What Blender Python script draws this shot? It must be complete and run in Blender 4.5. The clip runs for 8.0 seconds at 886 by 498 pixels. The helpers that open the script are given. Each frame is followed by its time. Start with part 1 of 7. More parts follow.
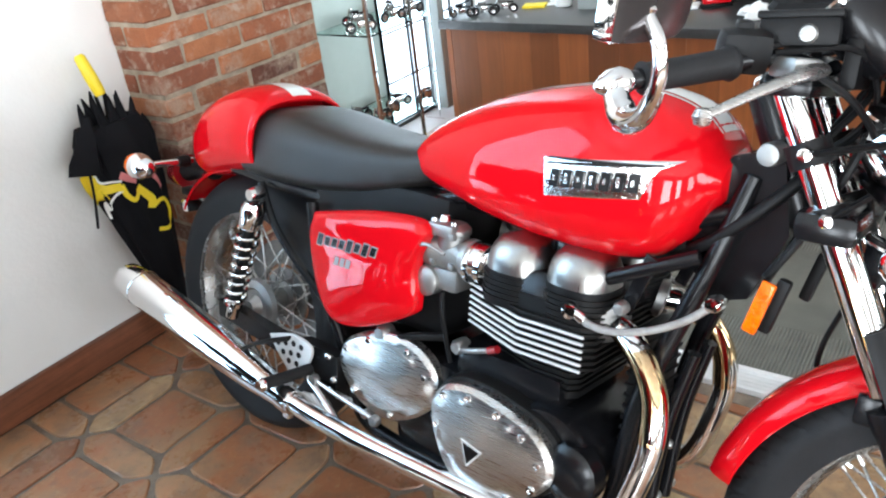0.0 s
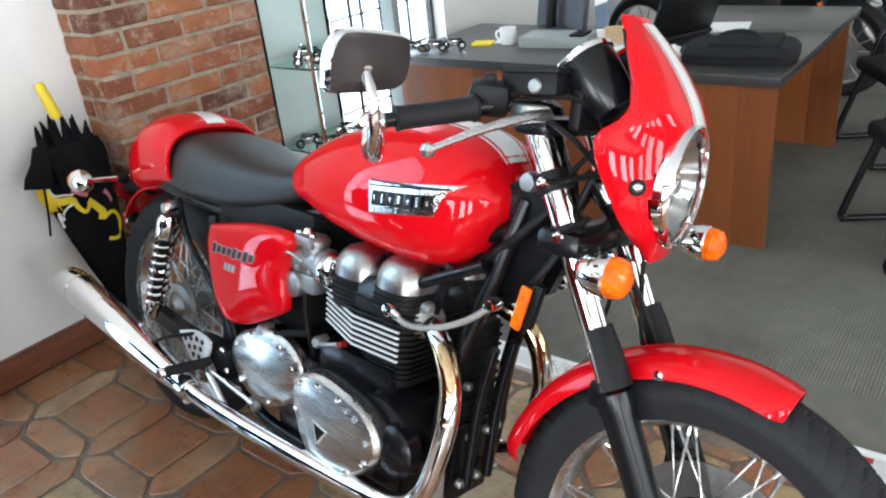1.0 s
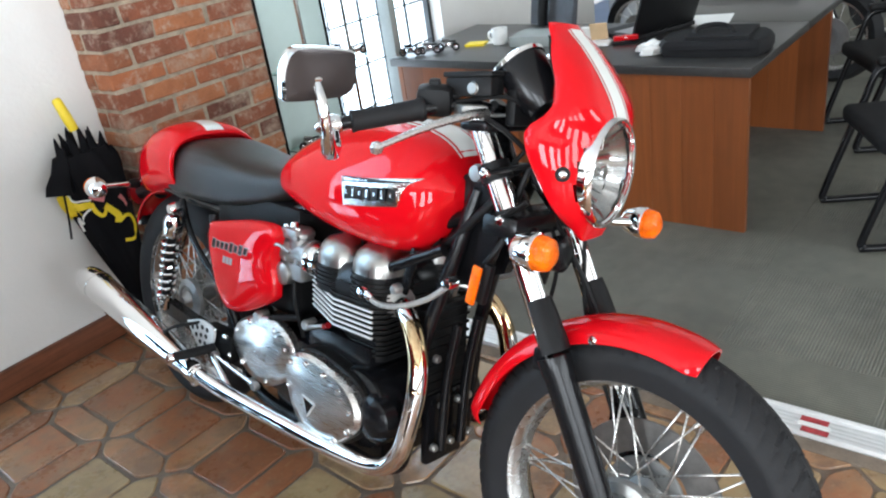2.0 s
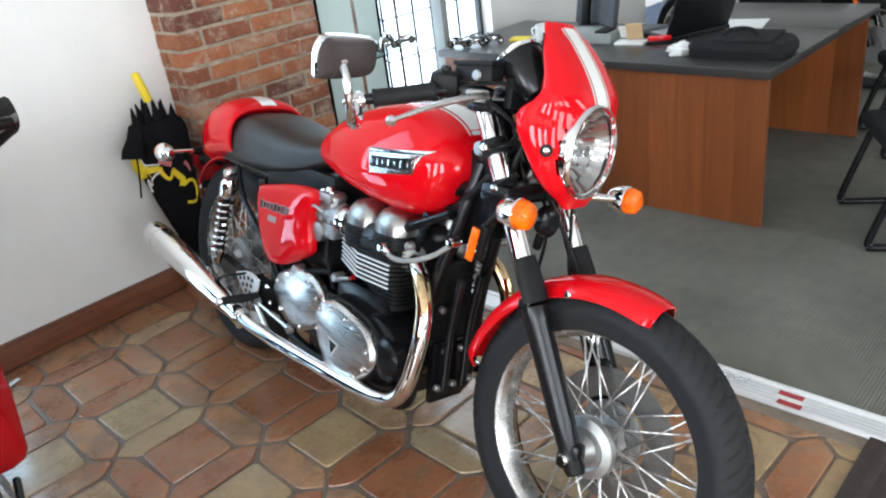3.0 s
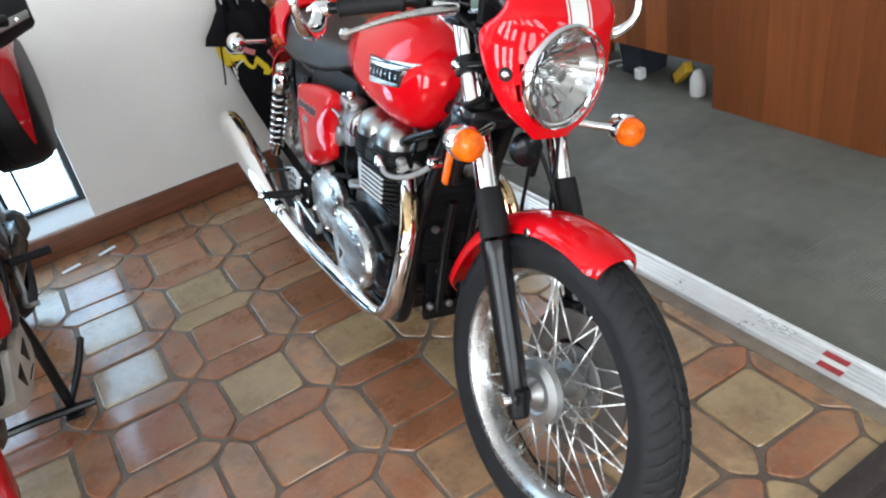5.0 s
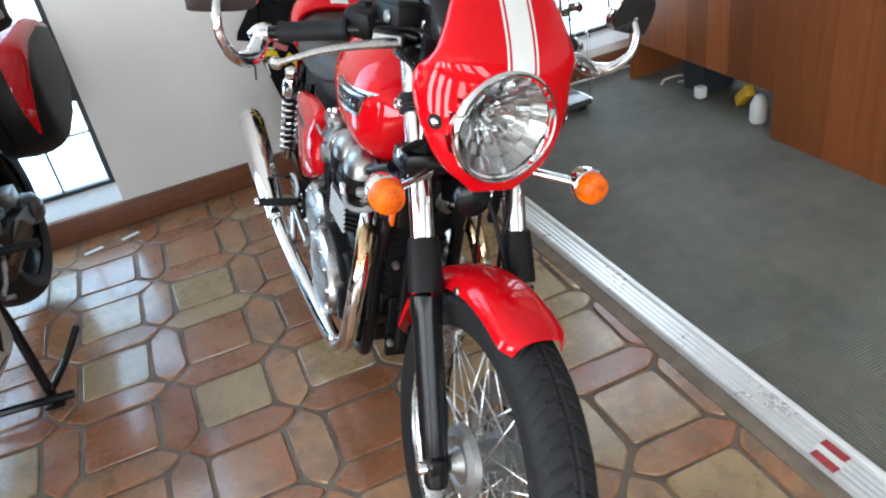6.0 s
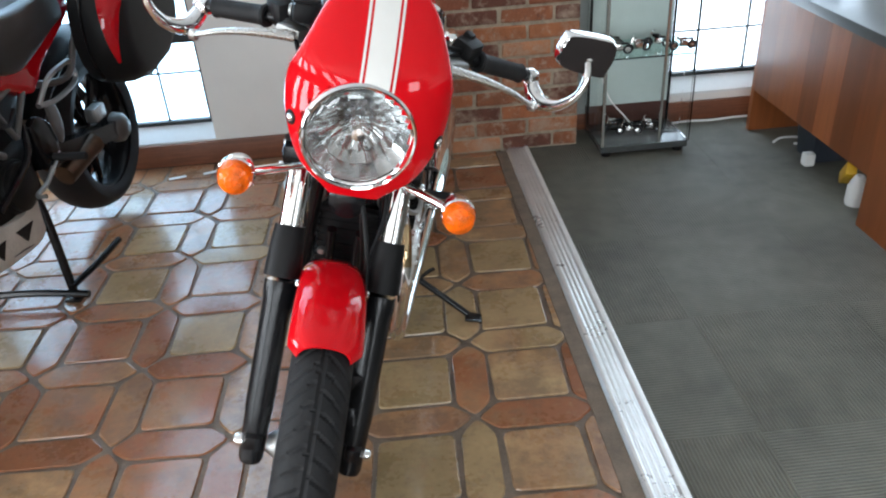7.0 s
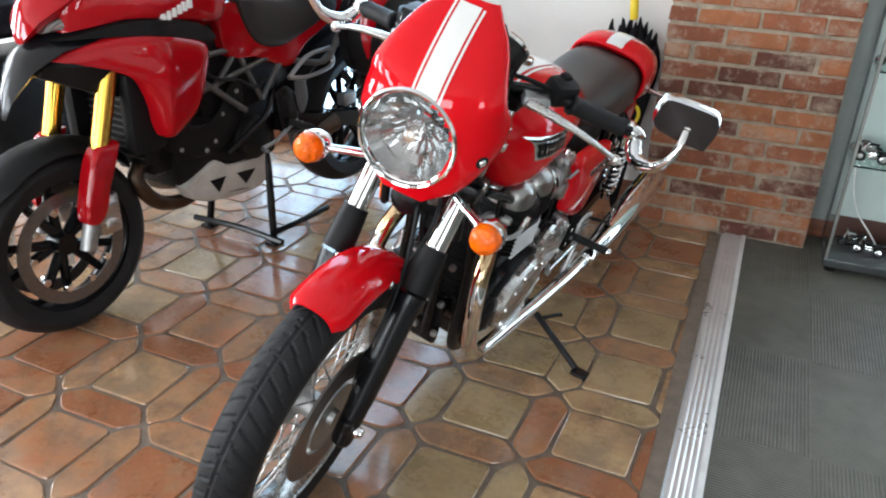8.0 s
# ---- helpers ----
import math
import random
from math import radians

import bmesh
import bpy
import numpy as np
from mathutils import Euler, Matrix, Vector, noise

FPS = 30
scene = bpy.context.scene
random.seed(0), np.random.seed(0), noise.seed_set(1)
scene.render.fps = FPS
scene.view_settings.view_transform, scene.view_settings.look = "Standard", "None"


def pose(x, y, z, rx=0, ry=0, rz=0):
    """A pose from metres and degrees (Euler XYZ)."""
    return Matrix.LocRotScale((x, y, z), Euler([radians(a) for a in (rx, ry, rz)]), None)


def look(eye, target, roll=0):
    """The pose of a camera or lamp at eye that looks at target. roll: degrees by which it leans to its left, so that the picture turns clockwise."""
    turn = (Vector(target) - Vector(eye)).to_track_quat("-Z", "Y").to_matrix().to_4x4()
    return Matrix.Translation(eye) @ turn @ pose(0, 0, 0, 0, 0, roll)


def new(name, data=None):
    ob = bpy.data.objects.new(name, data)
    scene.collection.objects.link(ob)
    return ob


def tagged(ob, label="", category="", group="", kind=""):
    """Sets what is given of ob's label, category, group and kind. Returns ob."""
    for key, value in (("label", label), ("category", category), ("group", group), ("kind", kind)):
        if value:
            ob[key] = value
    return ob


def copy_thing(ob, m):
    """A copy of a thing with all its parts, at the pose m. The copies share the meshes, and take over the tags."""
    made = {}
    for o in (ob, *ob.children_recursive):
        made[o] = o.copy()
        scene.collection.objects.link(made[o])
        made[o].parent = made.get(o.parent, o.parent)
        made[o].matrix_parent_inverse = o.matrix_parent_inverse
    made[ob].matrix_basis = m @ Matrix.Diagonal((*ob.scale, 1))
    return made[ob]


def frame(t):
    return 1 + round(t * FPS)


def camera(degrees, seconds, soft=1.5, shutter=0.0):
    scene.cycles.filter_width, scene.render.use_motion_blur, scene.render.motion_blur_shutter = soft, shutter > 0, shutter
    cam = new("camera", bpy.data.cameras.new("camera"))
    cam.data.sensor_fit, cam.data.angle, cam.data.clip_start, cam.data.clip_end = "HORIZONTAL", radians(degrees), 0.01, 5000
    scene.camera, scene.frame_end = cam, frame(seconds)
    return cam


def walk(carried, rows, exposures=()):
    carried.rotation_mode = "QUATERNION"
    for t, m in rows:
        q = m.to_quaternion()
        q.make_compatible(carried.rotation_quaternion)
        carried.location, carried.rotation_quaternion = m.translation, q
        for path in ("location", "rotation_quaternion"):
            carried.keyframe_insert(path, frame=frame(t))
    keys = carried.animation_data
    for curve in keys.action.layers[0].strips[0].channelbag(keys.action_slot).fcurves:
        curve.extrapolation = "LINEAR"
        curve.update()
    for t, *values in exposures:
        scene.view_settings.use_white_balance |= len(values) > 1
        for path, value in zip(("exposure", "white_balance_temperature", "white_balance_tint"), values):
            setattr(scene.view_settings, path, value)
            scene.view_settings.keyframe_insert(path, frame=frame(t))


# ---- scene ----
from mathutils.bvhtree import BVHTree

cam = camera(59.5, 8.0, soft=2.1)
PATH = [
    (0, (-0.078, -0.1, 1.264), (1.121, 0.808, 0.471), -7.0),
    (0.5, (-0.065, -0.324, 1.304), (1.126, 0.637, 0.564), -4.9),
    (1, (-0.063, -0.49, 1.307), (1.13, 0.47, 0.569), -6.2),
    (1.2, (-0.06, -0.543, 1.313), (1.114, 0.438, 0.572), -7.9),
    (2.3, (-0.172, -0.737, 1.345), (0.98, 0.276, 0.611), -8.8),
    (2.5, (-0.214, -0.788, 1.347), (0.907, 0.246, 0.596), -7.4),
    (3, (-0.231, -0.916, 1.372), (0.84, 0.183, 0.641), -7.6),
    (3.5, (-0.152, -1.042, 1.369), (0.838, 0.106, 0.6), -7.6),
    (4, (-0.104, -1.109, 1.349), (0.818, 0.066, 0.538), -7.4),
    (4.5, (-0.007, -1.11, 1.35), (0.752, 0.188, 0.557), -11.7),
    (4.7, (0.063, -1.127, 1.351), (0.789, 0.141, 0.483), -10.9),
    (5.8, (0.397, -1.095, 1.36), (0.898, 0.254, 0.455), -10.9),
    (6, (0.491, -1.125, 1.355), (0.967, 0.237, 0.456), -9.9),
    (6.5, (0.806, -1.233, 1.349), (1.029, 0.178, 0.428), -6.4),
    (7, (1.038, -1.266, 1.326), (1.118, 0.193, 0.458), -3.9),
    (7.5, (1.309, -1.241, 1.3), (1.054, 0.221, 0.47), -1.4),
    (8, (1.52, -1.27, 1.288), (0.951, 0.139, 0.526), 1.9),
]
walk(cam, [(t, look(eye, target, roll)) for t, eye, target, roll in PATH], [(t, stops, 6200, 9.0) for t, stops in ((0, 0.03), (0.5, -0.17), (1.0, -0.33), (2.5, -0.33), (3.5, -0.40), (4.5, -0.38), (6.0, -0.45), (6.5, -0.50), (7.0, -0.50), (7.5, -0.38), (8.0, -0.27))])

# ---- world and light ----
world = bpy.data.worlds.new("sky")
scene.world = world
world.use_nodes = True
wn = world.node_tree
sky = wn.nodes.new("ShaderNodeTexSky")
sky.sky_type, sky.sun_disc = "NISHITA", False
sky.sun_elevation, sky.sun_rotation = radians(66), radians(207)
wn.links.new(sky.outputs[0], wn.nodes["Background"].inputs[0])
wn.nodes["Background"].inputs[1].default_value = 0.15
scene.view_settings.exposure = 0.0


def lamp_area(name, eye, target, sx, sy, watts, color=(1, 1, 1)):
    data = bpy.data.lights.new(name, "AREA")
    data.shape, data.size, data.size_y, data.energy, data.color = "RECTANGLE", sx, sy, watts, color
    ob = new(name, data)
    ob.matrix_world = look(eye, target)
    return ob


sun_data = bpy.data.lights.new("sun", "SUN")
sun_data.energy, sun_data.angle, sun_data.color = 5.0, radians(0.5), (1, 0.95, 0.88)
sun = new("sun", sun_data)
sun.matrix_world = look((-2, -4, 10), (0, 0, 0))

# Window openings out of view, laid out and powered to shape the light.
SOUTH = [(-3.2, -2.0), (-1.2, 0.0), (0.7, 1.9), (4.6, 5.8)]
WEST = [(-4.6, -3.4), (-2.4, -1.2), (-0.2, 1.0)]
for a, b in SOUTH:
    lamp_area("window_light", ((a + b) / 2, -5.98, 1.5), ((a + b) / 2, 0, 1.5), 1.15, 1.75, 105 if b < 3 else 90, (0.94, 0.98, 1.0))
for a, b in WEST:
    lamp_area("window_light", (-4.18, (a + b) / 2, 1.5), (0, (a + b) / 2, 1.5), 1.15, 1.75, 165, (0.92, 0.97, 1.0))
lamp_area("window_light", (-0.335, 2.10, 1.40), (-0.335, 0, 1.40), 1.4, 2.8, 105, (0.52, 0.77, 1.0))
lamp_area("window_light", (2.6, 2.10, 1.40), (2.6, 0, 1.40), 1.2, 2.8, 72, (0.74, 0.88, 1.0))

# ---- materials ----


def mat(name, color, rough=0.5, metal=0.0, scale=0.0, amount=0.0, bump=0.0, bscale=200.0, coat=0.0, vary=0.0, rvar=0.0, **more):
    """A principled material: colour broken up by two scales of noise, roughness too, and a fine relief."""
    m = bpy.data.materials.new(name)
    m.use_nodes = True
    nt = m.node_tree
    b = nt.nodes["Principled BSDF"]
    b.inputs["Base Color"].default_value = (*color, 1)
    b.inputs["Roughness"].default_value = rough
    b.inputs["Metallic"].default_value = metal
    b.inputs["Coat Weight"].default_value = coat
    b.inputs["Coat Roughness"].default_value = 0.03
    for key, value in more.items():
        b.inputs[key.replace("_", " ")].default_value = value
    tc = nt.nodes.new("ShaderNodeTexCoord")
    if scale:
        n1 = nt.nodes.new("ShaderNodeTexNoise")
        n1.inputs["Scale"].default_value, n1.inputs["Detail"].default_value = scale, 6
        nt.links.new(tc.outputs["Object"], n1.inputs["Vector"])
        n2 = nt.nodes.new("ShaderNodeTexNoise")
        n2.inputs["Scale"].default_value, n2.inputs["Detail"].default_value = scale * 9, 3
        nt.links.new(tc.outputs["Object"], n2.inputs["Vector"])
        add = nt.nodes.new("ShaderNodeMath")
        add.operation = "MULTIPLY_ADD"
        add.inputs[1].default_value = 0.4
        nt.links.new(n2.outputs[0], add.inputs[0])
        nt.links.new(n1.outputs[0], add.inputs[2])
        last = add.outputs[0]
        if vary:
            oi = nt.nodes.new("ShaderNodeObjectInfo")
            av = nt.nodes.new("ShaderNodeMath")
            av.operation = "MULTIPLY_ADD"
            av.inputs[1].default_value = vary
            nt.links.new(oi.outputs["Random"], av.inputs[0])
            nt.links.new(last, av.inputs[2])
            last = av.outputs[0]
        ramp = nt.nodes.new("ShaderNodeMapRange")
        ramp.inputs[1].default_value, ramp.inputs[2].default_value = 0.35, 1.05 + vary
        ramp.inputs[3].default_value, ramp.inputs[4].default_value = 1 - amount, 1 + amount
        nt.links.new(last, ramp.inputs[0])
        mul = nt.nodes.new("ShaderNodeVectorMath")
        mul.operation = "SCALE"
        mul.inputs[0].default_value = color
        nt.links.new(ramp.outputs[0], mul.inputs["Scale"])
        nt.links.new(mul.outputs[0], b.inputs["Base Color"])
        if rvar:
            rr = nt.nodes.new("ShaderNodeMapRange")
            rr.inputs[1].default_value, rr.inputs[2].default_value = 0.4, 1.0
            rr.inputs[3].default_value, rr.inputs[4].default_value = rough - rvar, rough + rvar
            nt.links.new(add.outputs[0], rr.inputs[0])
            nt.links.new(rr.outputs[0], b.inputs["Roughness"])
    if bump:
        n3 = nt.nodes.new("ShaderNodeTexNoise")
        n3.inputs["Scale"].default_value, n3.inputs["Detail"].default_value = bscale, 4
        nt.links.new(tc.outputs["Object"], n3.inputs["Vector"])
        bp = nt.nodes.new("ShaderNodeBump")
        bp.inputs["Strength"].default_value, bp.inputs["Distance"].default_value = bump, 0.004
        nt.links.new(n3.outputs[0], bp.inputs["Height"])
        nt.links.new(bp.outputs[0], b.inputs["Normal"])
    return m


RED = mat("red_paint", (0.60, 0.003, 0.008), 0.5, coat=1.0, scale=3, amount=0.05, Specular_IOR_Level=0.0, Coat_IOR=1.36)
PLASTER = mat("white_plaster", (0.78, 0.77, 0.74), 0.85, scale=1.5, amount=0.05, bump=0.25, bscale=60)
WOOD_TRIM = mat("baseboard_wood", (0.16, 0.055, 0.025), 0.45, scale=6, amount=0.3, bump=0.1)
GROUT = mat("grout", (0.155, 0.115, 0.083), 0.6, scale=9, amount=0.6, bump=0.5)
CARPET = mat("grey_carpet", (0.131, 0.128, 0.101), 0.62, scale=1.7, amount=0.6, bump=0.5, bscale=500, Specular_IOR_Level=0.6)
ALU = mat("aluminium_strip", (0.78, 0.785, 0.78), 0.30, 0.62, scale=6, amount=0.14, rvar=0.05)
BLACK = mat("black_paint", (0.006, 0.006, 0.007), 0.24, scale=20, amount=0.2, Specular_IOR_Level=0.3)
BLACK_MATT = mat("black_plastic", (0.0075, 0.0075, 0.008), 0.45, scale=20, amount=0.2, bump=0.1, bscale=600, Specular_IOR_Level=0.16)
CEIL = mat("ceiling_paint", (0.72, 0.71, 0.69), 0.9, scale=2, amount=0.06)
FAR_PLASTER = mat("beige_plaster", (0.30, 0.285, 0.26), 0.9, scale=1.5, amount=0.08, bump=0.2, bscale=60)
DESK_WOOD = mat("cherry_veneer", (0.195, 0.057, 0.015), 0.34, scale=2.6, amount=0.42, vary=2.6)
DESK_TOP = mat("dark_laminate", (0.032, 0.031, 0.030), 0.3, scale=60, amount=0.3)
MORTAR = mat("mortar", (0.33, 0.27, 0.20), 0.95, scale=25, amount=0.5, bump=1.0, bscale=90)
RUBBER = mat("tyre_rubber", (0.014, 0.014, 0.015), 0.62, scale=25, amount=0.25, bump=0.15, bscale=300, Specular_IOR_Level=0.22)
CHROME = mat("chrome", (0.86, 0.86, 0.86), 0.06, 1.0)
POLISHED = mat("polished_aluminium", (0.80, 0.80, 0.79), 0.16, 1.0, scale=30, amount=0.06, rvar=0.05)
RIM = mat("rim_aluminium", (0.42, 0.42, 0.41), 0.27, 1.0, scale=30, amount=0.1, rvar=0.05)
HEEL = mat("satin_silver", (0.72, 0.72, 0.71), 0.5, 0.2, scale=30, amount=0.08)
# Near-white edge metal: the window's glint is put into its colour.
WORN_GLINT_EDGE = mat("worn_edge_painted_glint", (0.88, 0.88, 0.87), 0.35, 0.2, scale=20, amount=0.12)
BADGE_SILVER = mat("badge_silver", (0.78, 0.78, 0.77), 0.14, 1.0, scale=50, amount=0.15, bump=0.5, bscale=120)
BRUSHED = mat("brushed_aluminium", (0.60, 0.59, 0.57), 0.27, 1.0)
DOME_METAL = mat("satin_aluminium", (0.35, 0.345, 0.33), 0.30, 1.0)
CAST = mat("cast_aluminium", (0.36, 0.36, 0.35), 0.42, 0.9, scale=60, amount=0.12, bump=0.15, bscale=500)
REFLECT = mat("lamp_reflector", (0.46, 0.47, 0.47), 0.18, 1.0)
HEAT = mat("heat_tinted_chrome", (0.58, 0.42, 0.24), 0.10, 1.0, scale=18, amount=0.45)
VINYL = mat("seat_vinyl", (0.018, 0.0165, 0.015), 0.37, scale=8, amount=0.12, bump=0.2, bscale=900, Specular_IOR_Level=0.45)
AMBER = mat("amber_plastic", (0.82, 0.125, 0.0), 0.12, scale=40, amount=0.7, bump=1.0, bscale=130, coat=0.35, Specular_IOR_Level=0.2)
RED_LENS = mat("red_plastic", (0.22, 0.008, 0.012), 0.15, coat=0.6)
PINK = mat("pink_print", (0.62, 0.20, 0.20), 0.6, scale=12, amount=0.15)
WHITE_PAINT = mat("white_stripe", (0.72, 0.71, 0.68), 0.3, coat=0.8, scale=10, amount=0.04)
GREY_PAINT = mat("grey_lettering", (0.28, 0.27, 0.27), 0.4)
MIRROR = mat("mirror", (0.9, 0.9, 0.9), 0.02, 1.0)
# Chrome mirror back, coloured dark for the floor it reflects.
MIRROR_BACK = mat("mirror_back", (0.050, 0.042, 0.042), 0.2, 0.5, scale=12, amount=0.08)
GLASS = mat("clear_glass", (1, 1, 1), 0.0, coat=1.0, Transmission_Weight=1.0, IOR=1.01)
CONCRETE = mat("concrete", (0.62, 0.62, 0.60), 0.9, scale=0.6, amount=0.15)
WHITE_TRIM = mat("white_trim", (0.74, 0.76, 0.77), 0.5, scale=5, amount=0.06)
GREY_TRIM = mat("grey_trim", (0.26, 0.28, 0.265), 0.5, scale=6, amount=0.15)
PALE_GREEN = mat("pale_green_panel", (0.42, 0.50, 0.47), 0.6, scale=4, amount=0.08)
FRAME_STEEL = mat("painted_steel", (0.02, 0.024, 0.026), 0.45, scale=10, amount=0.2)
GROUT_PALE = mat("pale_grout", (0.20, 0.155, 0.115), 0.85, scale=20, amount=0.35, bump=0.5)
TAPE = mat("red_tape", (0.33, 0.03, 0.035), 0.6, scale=40, amount=0.7)
PAPER = mat("white_paper", (0.78, 0.77, 0.74), 0.8, scale=20, amount=0.05)
CARDBOARD = mat("tan_paper", (0.60, 0.42, 0.24), 0.8, scale=20, amount=0.1)
NYLON = mat("black_fabric", (0.012, 0.012, 0.013), 0.75, scale=30, amount=0.3, bump=0.4, bscale=700, Specular_IOR_Level=0.2)
NYLON_BLACK = mat("umbrella_cloth", (0.0055, 0.0055, 0.007), 0.75, scale=12, amount=0.3, Specular_IOR_Level=0.12)
BRAID = mat("braided_steel", (0.40, 0.39, 0.37), 0.42, 0.8, scale=120, amount=0.3, bump=0.6, bscale=900)
GREY_FABRIC = mat("grey_mesh", (0.07, 0.075, 0.085), 0.85, scale=30, amount=0.2, bump=0.3, bscale=500)
PORCELAIN = mat("white_plastic", (0.75, 0.75, 0.73), 0.3, scale=8, amount=0.05)
YELLOW = mat("yellow_plastic", (0.80, 0.60, 0.02), 0.45, scale=12, amount=0.1)
YELLOW_ORANGE = mat("yellow_orange", (0.70, 0.40, 0.02), 0.45, scale=12, amount=0.15)
BIN_BLUE = mat("dark_blue_plastic", (0.02, 0.025, 0.035), 0.45, scale=10, amount=0.2)
SMOKED = mat("smoked_base", (0.06, 0.065, 0.065), 0.12, scale=10, amount=0.15)
WOOD_DARK = mat("dark_wood", (0.06, 0.02, 0.012), 0.5, scale=8, amount=0.3)
GREEN_GLASS = mat("green_glass", (0.75, 0.92, 0.87), 0.03, Transmission_Weight=1.0, IOR=1.2)
PANE = mat("window_glass", (1, 1, 1), 0.0, Transmission_Weight=1.0, IOR=1.1)
MAT_BROWN = mat("mat_fibre", (0.045, 0.034, 0.028), 0.95, scale=60, amount=0.35, bump=0.6, bscale=600)
GOLD = mat("gold_anodised", (0.72, 0.42, 0.07), 0.22, 1.0, scale=15, amount=0.08)
# Touring bike's red, darkened in its colour for the backlit side.
TOUR_RED_SHADED = mat("shaded_red_paint", (0.33, 0.003, 0.007), 0.5, coat=1.0, scale=3, amount=0.05, Specular_IOR_Level=0.0, Coat_IOR=1.4)
GUNMETAL = mat("grey_frame_paint", (0.095, 0.09, 0.085), 0.4, 0.4, scale=20, amount=0.15)
PAN_SILVER = mat("pale_silver_paint", (0.50, 0.47, 0.42), 0.5, 0.2, scale=14, amount=0.25, bump=0.1, bscale=80)
DISC_STEEL = mat("dark_disc_steel", (0.22, 0.21, 0.20), 0.35, 0.9, scale=60, amount=0.2)
ENGINE_GREY = mat("engine_grey", (0.009, 0.0088, 0.0085), 0.42, 0.1, scale=30, amount=0.3, bump=0.2, bscale=300, Specular_IOR_Level=0.15)
EXHAUST_DARK = mat("dark_exhaust", (0.10, 0.07, 0.05), 0.35, 0.9, scale=20, amount=0.3)


def tile_material(name, deep, pale, soot):
    """Hand-made terracotta: each tile its own tone, clouds of tan over red, dark wear, a waxed gloss."""
    m = mat(name, deep, 0.30, scale=7, amount=0.5, bump=0.4, bscale=30, vary=0.6, rvar=0.12, coat=0.6, Specular_IOR_Level=0.25)
    nt = m.node_tree
    b = nt.nodes["Principled BSDF"]
    b.inputs["Coat Roughness"].default_value = 0.12
    base = b.inputs["Base Color"].links[0].from_socket
    tc = nt.nodes.new("ShaderNodeTexCoord")
    info = nt.nodes.new("ShaderNodeObjectInfo")
    for scale, low, high, top, colour, pick in ((5.5, 0.42, 0.64, 0.8, pale, 0.35), (11, 0.46, 0.66, 0.7, soot, 0.2), (24, 0.54, 0.70, 0.5, soot, 0.0), (60, 0.56, 0.70, 0.4, pale, 0.0)):
        n = nt.nodes.new("ShaderNodeTexNoise")
        n.inputs["Scale"].default_value, n.inputs["Detail"].default_value, n.inputs["Roughness"].default_value = scale, 5, 0.6
        nt.links.new(tc.outputs["Object"], n.inputs["Vector"])
        lift = nt.nodes.new("ShaderNodeMath")
        lift.operation = "MULTIPLY_ADD"
        lift.inputs[1].default_value = pick
        nt.links.new(info.outputs["Random"], lift.inputs[0])
        nt.links.new(n.outputs[0], lift.inputs[2])
        r = nt.nodes.new("ShaderNodeMapRange")
        r.inputs[1].default_value, r.inputs[2].default_value, r.inputs[3].default_value, r.inputs[4].default_value = low + pick * 0.5, high + pick * 0.5, 0.0, top
        nt.links.new(lift.outputs[0], r.inputs[0])
        mix = nt.nodes.new("ShaderNodeMix")
        mix.data_type = "RGBA"
        mix.inputs[7].default_value = (*colour, 1)
        nt.links.new(r.outputs[0], mix.inputs[0])
        nt.links.new(base, mix.inputs[6])
        base = mix.outputs[2]
    nt.links.new(base, b.inputs["Base Color"])
    return m


TILE_RED = tile_material("terracotta_red", (0.30, 0.114, 0.050), (0.39, 0.235, 0.120), (0.16, 0.09, 0.058))
TILE_TAN = tile_material("terracotta_tan", (0.38, 0.265, 0.135), (0.37, 0.185, 0.09), (0.18, 0.13, 0.08))


